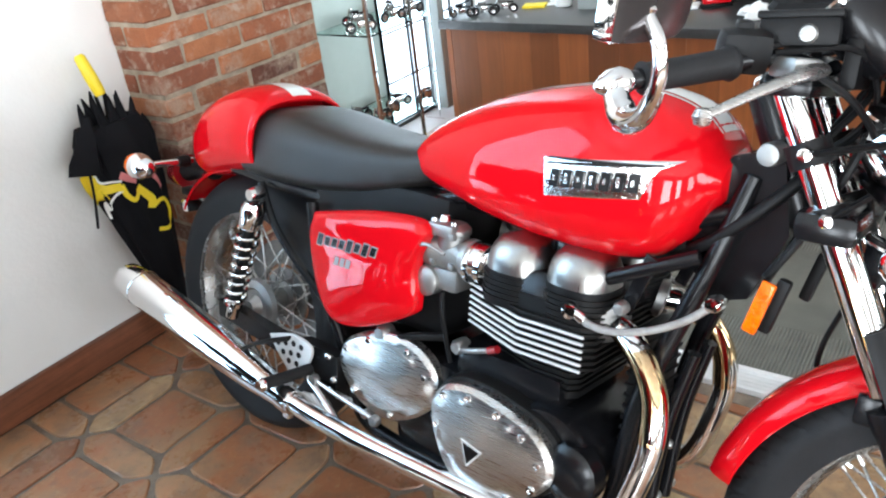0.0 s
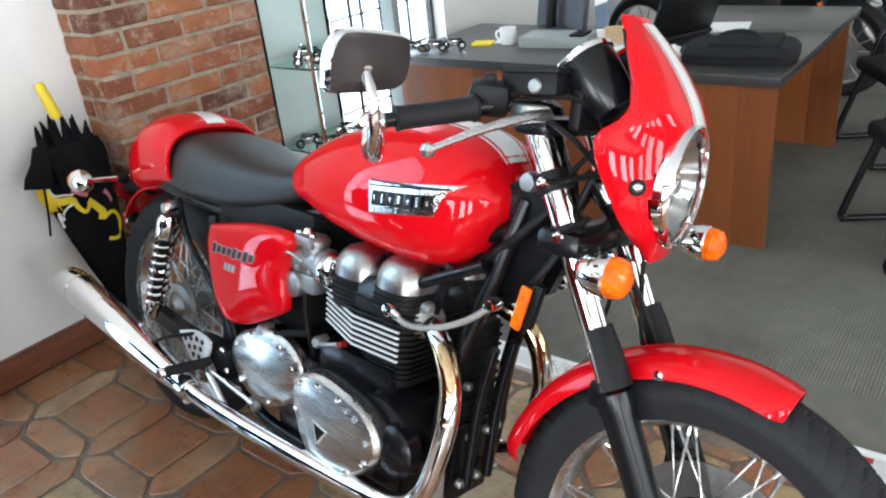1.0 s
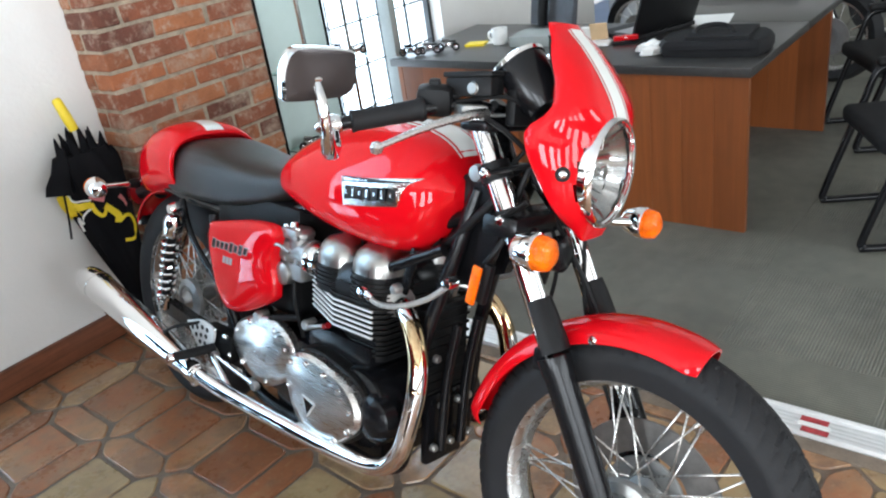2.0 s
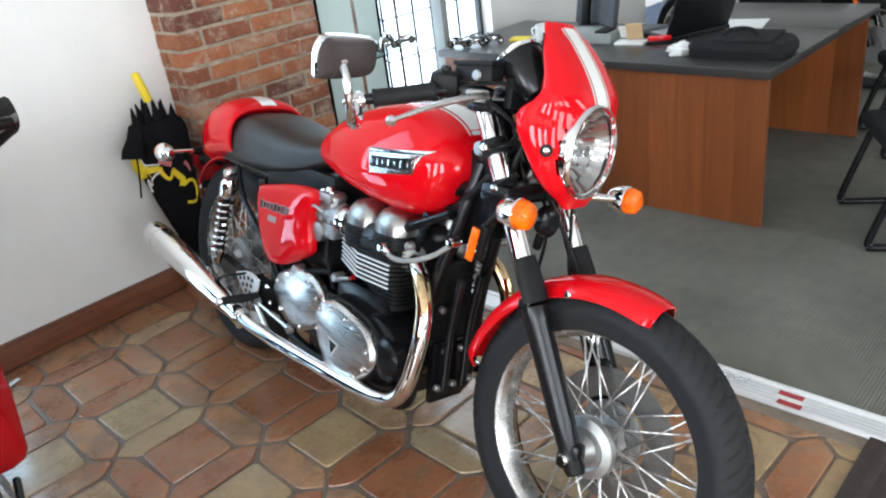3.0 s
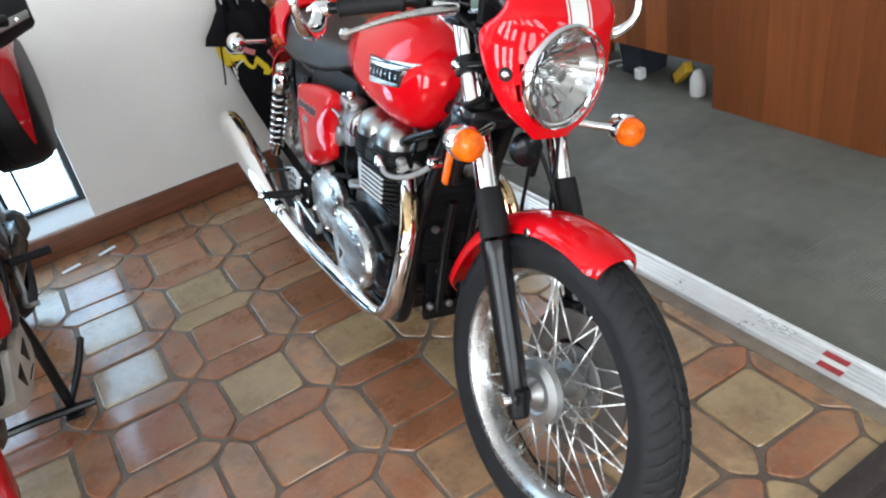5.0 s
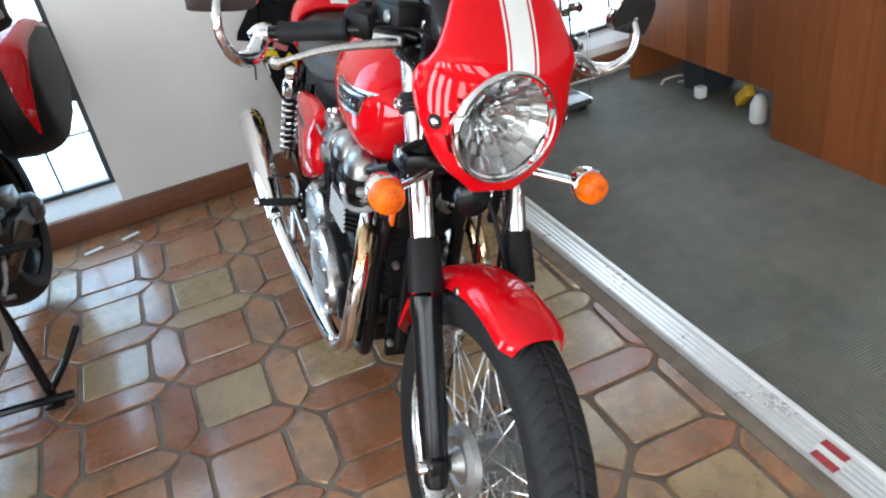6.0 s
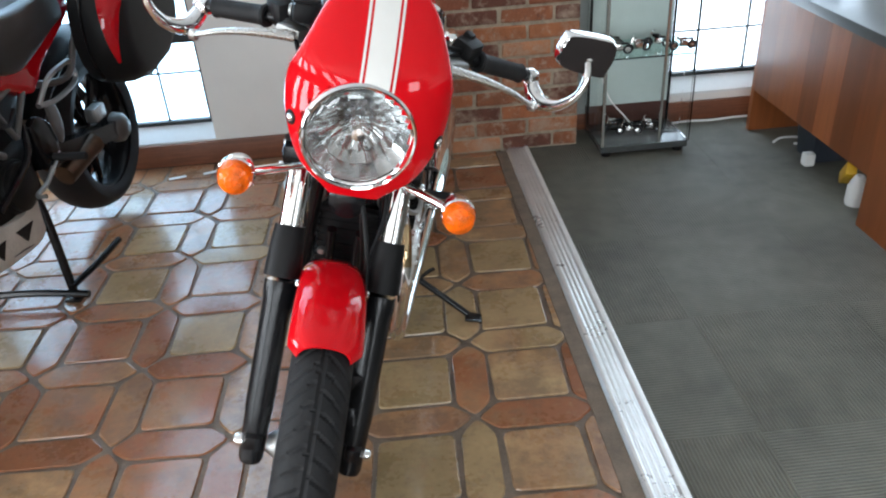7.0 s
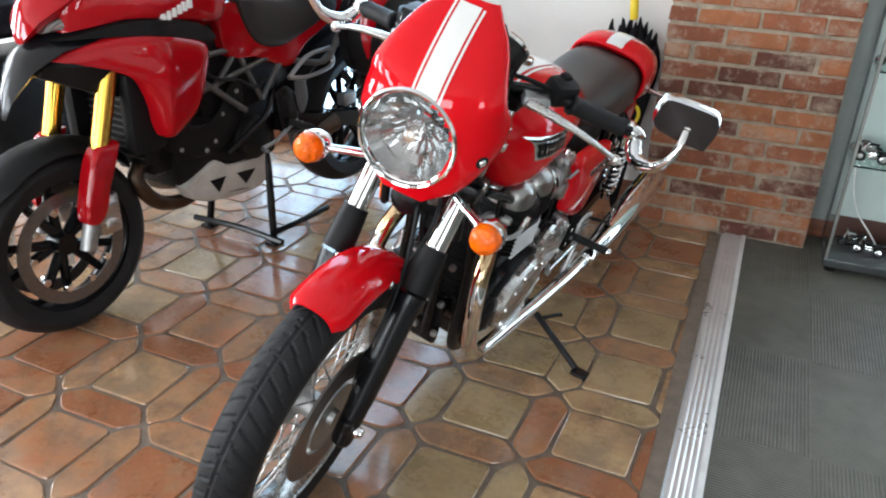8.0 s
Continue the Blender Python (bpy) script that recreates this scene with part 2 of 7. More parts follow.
def brick_material():
    """Fired clay: each brick its own red, some burnt purple, flashed dark patches and pale lime smears."""
    m = mat("brick", (0.275, 0.099, 0.046), 0.9, scale=14, amount=0.5, bump=0.9, bscale=110, vary=0.5)
    nt = m.node_tree
    b = nt.nodes["Principled BSDF"]
    base = b.inputs["Base Color"].links[0].from_socket
    tc = nt.nodes.new("ShaderNodeTexCoord")
    info = nt.nodes.new("ShaderNodeObjectInfo")
    tone = nt.nodes.new("ShaderNodeValToRGB")
    tone.color_ramp.interpolation = "CONSTANT"
    stops = ((0.0, (0.55, 0.55, 0.75)), (0.16, (1.0, 1.0, 1.0)), (0.34, (1.25, 1.3, 1.2)), (0.50, (0.78, 0.72, 0.78)), (0.66, (1.1, 1.05, 0.95)), (0.80, (1.3, 1.6, 1.7)), (0.90, (0.9, 0.85, 0.85)))
    ramp = tone.color_ramp.elements
    ramp[0].position, ramp[0].color = stops[0][0], (*stops[0][1], 1)
    ramp[1].position, ramp[1].color = stops[1][0], (*stops[1][1], 1)
    for at, colour in stops[2:]:
        ramp.new(at).color = (*colour, 1)
    nt.links.new(info.outputs["Random"], tone.inputs[0])
    tint = nt.nodes.new("ShaderNodeVectorMath")
    tint.operation = "MULTIPLY"
    nt.links.new(base, tint.inputs[0])
    nt.links.new(tone.outputs[0], tint.inputs[1])
    base = tint.outputs[0]
    for scale, low, high, top, colour in ((8, 0.50, 0.66, 0.65, (0.42, 0.32, 0.24)), (26, 0.54, 0.68, 0.6, (0.46, 0.37, 0.29)), (30, 0.60, 0.72, 0.7, (0.07, 0.035, 0.03))):
        n = nt.nodes.new("ShaderNodeTexNoise")
        n.inputs["Scale"].default_value, n.inputs["Detail"].default_value, n.inputs["Roughness"].default_value = scale, 7, 0.68
        nt.links.new(tc.outputs["Object"], n.inputs["Vector"])
        r = nt.nodes.new("ShaderNodeMapRange")
        r.inputs[1].default_value, r.inputs[2].default_value, r.inputs[3].default_value, r.inputs[4].default_value = low, high, 0.0, top
        nt.links.new(n.outputs[0], r.inputs[0])
        mix = nt.nodes.new("ShaderNodeMix")
        mix.data_type = "RGBA"
        mix.inputs[7].default_value = (*colour, 1)
        nt.links.new(r.outputs[0], mix.inputs[0])
        nt.links.new(base, mix.inputs[6])
        base = mix.outputs[2]
    nt.links.new(base, b.inputs["Base Color"])
    return m


BRICK = brick_material()


def carpet_ribs(m):
    """Loop pile in ribs, turned a quarter from one carpet square to the next."""
    nt = m.node_tree
    b = nt.nodes["Principled BSDF"]
    tc = nt.nodes.new("ShaderNodeTexCoord")
    chk = nt.nodes.new("ShaderNodeTexChecker")
    chk.inputs["Scale"].default_value = 2.2
    nt.links.new(tc.outputs["Object"], chk.inputs["Vector"])
    waves = []
    for d in ("X", "Y"):
        w = nt.nodes.new("ShaderNodeTexWave")
        w.bands_direction = d
        w.inputs["Scale"].default_value = 34.0
        w.inputs["Distortion"].default_value = 0.15
        w.inputs["Detail"].default_value = 1.0
        nt.links.new(tc.outputs["Object"], w.inputs["Vector"])
        waves.append(w)
    mix = nt.nodes.new("ShaderNodeMix")
    nt.links.new(chk.outputs["Fac"], mix.inputs[0])
    nt.links.new(waves[0].outputs["Fac"], mix.inputs[2])
    nt.links.new(waves[1].outputs["Fac"], mix.inputs[3])
    bp = nt.nodes.new("ShaderNodeBump")
    bp.inputs["Strength"].default_value, bp.inputs["Distance"].default_value = 0.75, 0.004
    nt.links.new(mix.outputs[0], bp.inputs["Height"])
    old = b.inputs["Normal"].links[0].from_node
    nt.links.new(old.outputs[0], bp.inputs["Normal"])
    nt.links.new(bp.outputs[0], b.inputs["Normal"])
    base = b.inputs["Base Color"].links[0].from_socket
    rng_ = nt.nodes.new("ShaderNodeMapRange")
    rng_.inputs[3].default_value, rng_.inputs[4].default_value = 0.74, 1.18
    nt.links.new(mix.outputs[0], rng_.inputs[0])
    sc = nt.nodes.new("ShaderNodeVectorMath")
    sc.operation = "SCALE"
    nt.links.new(base, sc.inputs[0])
    nt.links.new(rng_.outputs[0], sc.inputs["Scale"])
    nt.links.new(sc.outputs[0], b.inputs["Base Color"])


carpet_ribs(CARPET)


def wood_grain(m, stretch, low, high):
    """Long streaks of grain over a wood's colour."""
    nt = m.node_tree
    b = nt.nodes["Principled BSDF"]
    base = b.inputs["Base Color"].links[0].from_socket
    tc = nt.nodes.new("ShaderNodeTexCoord")
    mp = nt.nodes.new("ShaderNodeMapping")
    mp.inputs["Scale"].default_value = stretch
    nt.links.new(tc.outputs["Object"], mp.inputs["Vector"])
    n = nt.nodes.new("ShaderNodeTexNoise")
    n.inputs["Scale"].default_value, n.inputs["Detail"].default_value, n.inputs["Distortion"].default_value = 1.0, 5, 0.8
    nt.links.new(mp.outputs[0], n.inputs["Vector"])
    r = nt.nodes.new("ShaderNodeMapRange")
    r.inputs[1].default_value, r.inputs[2].default_value, r.inputs[3].default_value, r.inputs[4].default_value = 0.3, 0.7, low, high
    nt.links.new(n.outputs[0], r.inputs[0])
    sc = nt.nodes.new("ShaderNodeVectorMath")
    sc.operation = "SCALE"
    nt.links.new(base, sc.inputs[0])
    nt.links.new(r.outputs[0], sc.inputs["Scale"])
    nt.links.new(sc.outputs[0], b.inputs["Base Color"])


def brushed(m, turn, stretch):
    """Fine parallel brush marks: long streaks in the roughness and the tone of a bare metal."""
    nt = m.node_tree
    b = nt.nodes["Principled BSDF"]
    tc = nt.nodes.new("ShaderNodeTexCoord")
    mp = nt.nodes.new("ShaderNodeMapping")
    mp.inputs["Rotation"].default_value = turn
    mp.inputs["Scale"].default_value = stretch
    nt.links.new(tc.outputs["Object"], mp.inputs["Vector"])
    n = nt.nodes.new("ShaderNodeTexNoise")
    n.inputs["Scale"].default_value, n.inputs["Detail"].default_value, n.inputs["Roughness"].default_value = 1.0, 6, 0.65
    nt.links.new(mp.outputs[0], n.inputs["Vector"])
    rough = b.inputs["Roughness"].default_value
    r = nt.nodes.new("ShaderNodeMapRange")
    r.inputs[1].default_value, r.inputs[2].default_value, r.inputs[3].default_value, r.inputs[4].default_value = 0.3, 0.7, rough - 0.03, rough + 0.05
    nt.links.new(n.outputs[0], r.inputs[0])
    nt.links.new(r.outputs[0], b.inputs["Roughness"])
    colour = b.inputs["Base Color"].default_value[:3]
    t = nt.nodes.new("ShaderNodeMapRange")
    t.inputs[1].default_value, t.inputs[2].default_value, t.inputs[3].default_value, t.inputs[4].default_value = 0.32, 0.68, 0.95, 1.03
    nt.links.new(n.outputs[0], t.inputs[0])
    sc = nt.nodes.new("ShaderNodeVectorMath")
    sc.operation = "SCALE"
    sc.inputs[0].default_value = colour
    nt.links.new(t.outputs[0], sc.inputs["Scale"])
    nt.links.new(sc.outputs[0], b.inputs["Base Color"])


brushed(BRUSHED, (radians(38), 0, 0), (160, 16, 800))
brushed(DOME_METAL, (0, 0, 0), (300, 400, 14))
wood_grain(DESK_WOOD, (40, 40, 2.2), 0.86, 1.12)
wood_grain(WOOD_TRIM, (4, 80, 80), 0.7, 1.3)

# ---- mesh helpers ----


def smooth(bm, angle=40):
    for f in bm.faces:
        f.smooth = True
    for e in bm.edges:
        if len(e.link_faces) == 2 and e.calc_face_angle(0) > radians(angle):
            e.smooth = False


def part(name, bm, material, parent=None, label="", angle=40):
    """Links a bmesh as one mesh object, under a thing or a part."""
    bmesh.ops.recalc_face_normals(bm, faces=bm.faces)
    smooth(bm, angle)
    me = bpy.data.meshes.new(name)
    bm.to_mesh(me)
    bm.free()
    for m in material if isinstance(material, (list, tuple)) else [material]:
        me.materials.append(m)
    ob = new(name, me)
    if parent is not None:
        ob.parent = parent
    if label:
        tagged(ob, label)
    return ob


def thing(name, m, label, category, group=""):
    ob = new(name)
    ob.matrix_world = m
    ob.empty_display_size = 0.1
    return tagged(ob, label, category, group)


def box(sx, sy, sz, x=0, y=0, z=0, bevel=0.0, bm=None, m=None, seg=2):
    """A box with its middle at x, y, z, edges rounded by bevel, added to bm."""
    made = bmesh.new()
    bmesh.ops.create_cube(made, size=1)
    bmesh.ops.scale(made, vec=(sx, sy, sz), verts=made.verts)
    if bevel:
        bmesh.ops.bevel(made, geom=made.edges[:], offset=bevel, segments=seg, affect="EDGES", profile=0.6)
    bmesh.ops.transform(made, matrix=(m or Matrix()) @ Matrix.Translation((x, y, z)) if m is None else m @ Matrix.Translation((x, y, z)), verts=made.verts)
    return join(bm, made)


def join(bm, made):
    if bm is None:
        return made
    me = bpy.data.meshes.new("tmp")
    made.to_mesh(me)
    made.free()
    bm.from_mesh(me)
    bpy.data.meshes.remove(me)
    return bm


def slab(x0, x1, y0, y1, z0, z1, bevel=0.0, bm=None):
    return box(x1 - x0, y1 - y0, z1 - z0, (x0 + x1) / 2, (y0 + y1) / 2, (z0 + z1) / 2, bevel, bm)


def curve_points(points, steps=6):
    """Catmull-Rom points through the given ones."""
    p = [Vector(q) for q in points]
    if len(p) < 3:
        return p
    p = [2 * p[0] - p[1]] + p + [2 * p[-1] - p[-2]]
    out = []
    for i in range(1, len(p) - 2):
        for k in range(steps):
            t = k / steps
            a, b, c, d = p[i - 1], p[i], p[i + 1], p[i + 2]
            out.append(0.5 * (2 * b + (c - a) * t + (2 * a - 5 * b + 4 * c - d) * t * t + (3 * b - a - 3 * c + d) * t ** 3))
    return out + [p[-2]]


def tube(points, radius, segs=10, steps=6, bm=None, caps=True, flat=1.0):
    """A rod along a smooth line; radius is a number or one for each given point."""
    bm = bm or bmesh.new()
    pts = curve_points(points, steps)
    n = len(pts)
    if isinstance(radius, (int, float)):
        rad = [radius] * n
    else:
        at = np.linspace(0, len(radius) - 1, n)
        rad = [float(v) for v in np.interp(at, range(len(radius)), radius)]
    rings, side = [], None
    for i, q in enumerate(pts):
        d = (pts[min(i + 1, n - 1)] - pts[max(i - 1, 0)]).normalized()
        if side is None:
            side = d.cross(Vector((0, 0, 1)) if abs(d.z) < 0.9 else Vector((1, 0, 0))).normalized()
        else:
            side = (side - d * side.dot(d)).normalized()
        up = d.cross(side)
        rings.append([bm.verts.new(q + rad[i] * (math.cos(a) * side + flat * math.sin(a) * up)) for a in (2 * math.pi * k / segs for k in range(segs))])
    for r0, r1 in zip(rings, rings[1:]):
        for k in range(segs):
            bm.faces.new((r0[k], r0[(k + 1) % segs], r1[(k + 1) % segs], r1[k]))
    if caps:
        bm.faces.new(rings[0])
        bm.faces.new(rings[-1])
    return bm


def lathe(profile, segs=32, m=None, bm=None, closed=False):
    """A turned shape: (radius, height) pairs round the local z axis, moved by m."""
    made = bmesh.new()
    m = m or Matrix()
    rings = []
    for r, z in profile:
        if r < 1e-6:
            rings.append([made.verts.new(m @ Vector((0, 0, z)))])
        else:
            rings.append([made.verts.new(m @ Vector((r * math.cos(a), r * math.sin(a), z))) for a in (2 * math.pi * k / segs for k in range(segs))])
    pairs = list(zip(rings, rings[1:])) + ([(rings[-1], rings[0])] if closed else [])
    for a, b in pairs:
        for k in range(segs):
            j = (k + 1) % segs
            if len(a) == 1 and len(b) > 1:
                made.faces.new((a[0], b[j], b[k]))
            elif len(b) == 1 and len(a) > 1:
                made.faces.new((a[k], a[j], b[0]))
            elif len(a) > 1:
                made.faces.new((a[k], a[j], b[j], b[k]))
    return join(bm, made)


def loft(rings, caps=True, bm=None, closed=True):
    """A skin over rings of points, all with the same count."""
    made = bmesh.new()
    vs = [[made.verts.new(p) for p in ring] for ring in rings]
    n = len(vs[0])
    for a, b in zip(vs, vs[1:]):
        for k in range(n if closed else n - 1):
            j = (k + 1) % n
            made.faces.new((a[k], a[j], b[j], b[k]))
    if caps and closed:
        made.faces.new(vs[0])
        made.faces.new(vs[-1])
    return join(bm, made)


def between(a, b):
    """A frame whose z axis runs from a to b, set at a."""
    a, b = Vector(a), Vector(b)
    return Matrix.Translation(a) @ (b - a).to_track_quat("Z", "Y").to_matrix().to_4x4()


def rod(a, b, r, segs=10, r1=None, bm=None):
    length = (Vector(b) - Vector(a)).length
    return lathe([(0, 0), (r, 0), (r if r1 is None else r1, length), (0, length)], segs, between(a, b), bm)


ROTX = Matrix.Rotation(radians(90), 4, "Y")  # turns a lathe's axis to +x

# ---- the room ----
WALL_Y, COL_Y, COL_X0, COL_X1 = 1.885, 1.72, 1.168, 1.80
TH = 0.22


def wall(name, label, parts, material=PLASTER):
    bm = bmesh.new()
    for p in parts:
        slab(*p, bm=bm)
    return tagged(part(name, bm, material), label, "wall", kind="structure")


FLOOR = tagged(part("floor", slab(-4.2, 1.475, -6, WALL_Y + 0.1, -0.1, -0.0045), GROUT), "worn terracotta tile floor with wide grey grout joints", "floor", kind="structure")
tagged(part("carpet_floor", slab(1.57, 7.2, -6, WALL_Y + 0.1, -0.1, 0.0), CARPET), "grey ribbed carpet tiles of the sales area", "carpet", kind="structure")
wall("wall_north", "white plastered wall with low window openings", [
    (-4.2, -0.95, WALL_Y, WALL_Y + TH, 0, 2.9), (-0.95, 0.28, WALL_Y, WALL_Y + TH, -0.1, 0.1), (-0.95, 0.28, WALL_Y, WALL_Y + TH, 2.7, 2.9),
    (0.28, 2.15, WALL_Y, WALL_Y + TH, -0.1, 2.9), (2.15, 3.10, WALL_Y, WALL_Y + TH, -0.1, 0.12), (2.15, 3.10, WALL_Y, WALL_Y + TH, 2.7, 2.9), (3.10, 4.75, WALL_Y, WALL_Y + TH, -0.1, 2.9),
    (4.75, 5.4, WALL_Y, WALL_Y + TH, 2.2, 2.9), (5.4, 7.2, WALL_Y, WALL_Y + TH, -0.1, 2.9)])
wall("wall_east", "white plastered side wall", [(7.2, 7.4, -6.2, WALL_Y + TH, -0.1, 2.9)])
def pierced(spans, low, high, make):
    """Wall pieces left round a row of upright openings from 0.6 to 2.4 m."""
    pieces, at = [make(low, high, -0.1, 0.6), make(low, high, 2.4, 2.9)], low
    for a, b in spans:
        pieces.append(make(at, a, 0.6, 2.4))
        at = b
    return pieces + [make(at, high, 0.6, 2.4)]


# Unseen walls close the room; their beige cuts fill light and darkens reflections.
wall("wall_west", "unseen beige wall with assumed windows, toned to darken reflections", pierced(WEST, -6.2, WALL_Y + TH, lambda a, b, c, d: (-4.4, -4.2, a, b, c, d)), FAR_PLASTER)
wall("wall_south", "unseen beige wall with assumed windows, toned to darken reflections", pierced(SOUTH, -4.2, 7.2, lambda a, b, c, d: (a, b, -6.2, -6, c, d)), FAR_PLASTER)
tagged(part("ceiling", slab(-4.4, 7.4, -6.2, WALL_Y + TH, 2.9, 3.0), CEIL), "white ceiling", "ceiling", kind="structure")
tagged(part("ground", slab(-80, 80, -80, 80, -0.6, -0.12), CONCRETE), "pale concrete ground outside the windows", "ground", kind="structure")
bb = slab(-4.2, COL_X0, WALL_Y - 0.018, WALL_Y, 0, 0.098, 0.004)
slab(COL_X1, 4.75, WALL_Y - 0.018, WALL_Y, 0, 0.085, 0.004, bb)
tagged(part("baseboard", bb, WOOD_TRIM), "reddish brown stained wooden baseboard", "baseboard", kind="structure")


def window(name, x0, x1, z0, z1, xs, zs, label):
    win = tagged(part(name, slab(x0, x1, WALL_Y + 0.002, WALL_Y + 0.10, z0 - 0.004, z0 + 0.004, 0.002), WHITE_TRIM), label, "window", kind="structure")
    sill = loft([[(x, WALL_Y - 0.004, z0), (x, WALL_Y + 0.075, z0 + 0.052), (x, WALL_Y + 0.09, z0 + 0.052), (x, WALL_Y + 0.09, z0 - 0.01), (x, WALL_Y - 0.004, z0 - 0.01)] for x in (x0, x1)])
    part("window_sill", sill, WHITE_TRIM, win, "pale sloping window sill")
    y = WALL_Y + 0.082
    fr = slab(x0, x0 + 0.022, y - 0.015, y + 0.015, z0 + 0.05, z1)
    slab(x1 - 0.022, x1, y - 0.015, y + 0.015, z0 + 0.05, z1, 0, fr)
    slab(x0 + 0.022, x1 - 0.022, y - 0.015, y + 0.015, z0 + 0.05, z0 + 0.066, 0, fr)
    slab(x0 + 0.022, x1 - 0.022, y - 0.015, y + 0.015, z1 - 0.02, z1, 0, fr)
    part("window_frame", fr, FRAME_STEEL, win, "dark steel window frame")
    for x in xs:
        part("glazing_bar", slab(x - 0.0035, x + 0.0035, y - 0.008, y + 0.008, z0 + 0.066, z1 - 0.02), FRAME_STEEL, win)
    for z in zs:
        part("glazing_bar", slab(x0 + 0.022, x1 - 0.022, y - 0.006, y + 0.006, z - 0.0035, z + 0.0035), FRAME_STEEL, win)
    cells_x = sorted([x0 + 0.022] + list(xs) + [x1 - 0.022])
    cells_z = [z0 + 0.066] + list(zs) + [z1 - 0.02]
    for xa, xb in zip(cells_x, cells_x[1:]):
        for za, zb in zip(cells_z, cells_z[1:]):
            pane = part("pane", slab(xa + 0.006, xb - 0.006, y - 0.001, y + 0.001, za + 0.005, zb - 0.005), PANE, win)
            pane.visible_shadow = False
    return win


window("window_1", -0.95, 0.28, 0.105, 2.7, [0.085 - 0.2 * i for i in range(5)], [0.375, 0.50, 0.585] + [0.79 + 0.205 * i for i in range(9)], "steel window with small white bright panes")
tagged(part("trim", slab(-0.93, 0.258, WALL_Y + 0.066, WALL_Y + 0.098, 0.502, 0.583, 0.003), FRAME_STEEL), "dark steel transom across the window", "trim", kind="structure")
window("window_2", 2.15, 3.10, 0.125, 2.7, [2.375, 2.59, 2.72, 2.92], [0.37, 0.575, 0.78, 0.95, 1.035] + [1.24 + 0.205 * i for i in range(7)], "steel window with small white bright panes")
tagged(part("trim", slab(2.172, 3.078, WALL_Y + 0.066, WALL_Y + 0.098, 0.952, 1.033, 0.003), WOOD_DARK), "dark brown transom across the window", "trim", kind="structure")
casing = slab(2.70, 2.745, WALL_Y - 0.01, WALL_Y + 0.06, 0.18, 2.7, 0.004)
tagged(part("trim", casing, GREY_TRIM), "grey window mullion", "trim", kind="structure")
# Added strip: stands for the cabinet's glass side, grey when seen edge-on.
tagged(part("trim", slab(1.802, 1.862, WALL_Y - 0.05, WALL_Y, 0.086, 2.9, 0.004), GREY_TRIM), "added grey strip for the cabinet's glass seen edge-on", "trim", kind="structure")

# threshold strip with ridges, and its red tape
prof = [(1.496, -0.02), (1.496, 0.004), (1.503, 0.0115)]
for i in range(4):
    xa = 1.506 + 0.0145 * i
    prof += [(xa, 0.0122), (xa + 0.003, 0.0134), (xa + 0.0085, 0.0134), (xa + 0.0115, 0.0122)]
prof += [(1.564, 0.0122), (1.569, 0.0155), (1.578, 0.0145), (1.583, 0.003), (1.583, -0.02)]
tagged(part("threshold", loft([[(x, y, z) for x, z in prof] for y in (-6, 1.712)]), ALU, angle=20), "scuffed aluminium threshold strip between tiles and carpet", "threshold", kind="structure")
tagged(part("grout_edge", slab(1.452, 1.496, -6, 1.715, -0.02, 0.002, 0.003), GROUT_PALE), "grey cement edge along the strip", "trim", kind="structure")
tagged(part("trim", slab(1.570, 1.586, -6, 1.712, -0.01, 0.0175, 0.003), WORN_GLINT_EDGE), "worn metal edge of the threshold strip, pale for window glint", "trim", kind="structure")
tape = thing("tape", pose(0, 0, 0), "torn red and white tape on the metal strip", "tape")
part("red_piece", slab(1.503, 1.522, -0.380, -0.318, 0.0136, 0.0146), TAPE, tape)
part("red_piece", slab(1.542, 1.561, -0.372, -0.308, 0.0136, 0.0146), TAPE, tape)
part("white_piece", slab(1.524, 1.540, -0.38, -0.306, 0.0136, 0.0143), PAPER, tape)

# ---- desk ----
desk = thing("desk", pose(0, 0, 0), "L-shaped cherry veneer desk with dark laminate top", "desk")
part("top", slab(2.50, 3.20, 0.135, 1.74, 0.588, 0.622, 0.004), DESK_TOP, desk, "dark grey laminate top")
part("wing_top", slab(3.202, 3.74, 0.137, 0.86, 0.588, 0.622, 0.004), DESK_TOP, desk, "dark grey laminate side wing")
n_planks = 13
for i in range(n_planks):
    y0 = 0.150 + (1.70 - 0.150) * i / n_planks
    y1 = 0.150 + (1.70 - 0.150) * (i + 1) / n_planks
    low = 0.0 if i < 6 else 0.178
    part("panel", slab(2.53, 2.552, y0 + 0.0004, y1 - 0.0004, low, 0.588), DESK_WOOD, desk)
part("leg", slab(2.53, 2.80, 1.702, 1.726, 0, 0.588), DESK_WOOD, desk, "reddish end panel")
part("leg", slab(2.553, 2.80, 0.86, 0.88, 0, 0.588), DESK_WOOD, desk)
for i in range(5):
    part("panel", slab(3.70, 3.722, 0.170 + 0.130 * i, 0.2992 + 0.130 * i, 0.0, 0.588), DESK_WOOD, desk)
part("leg", slab(3.20, 3.699, 0.80, 0.82, 0.2, 0.588), DESK_WOOD, desk)


def place(name, label, category, x, y, z, rz=0, group=""):
    return thing(name, pose(x, y, z, 0, 0, rz), label, category, group)


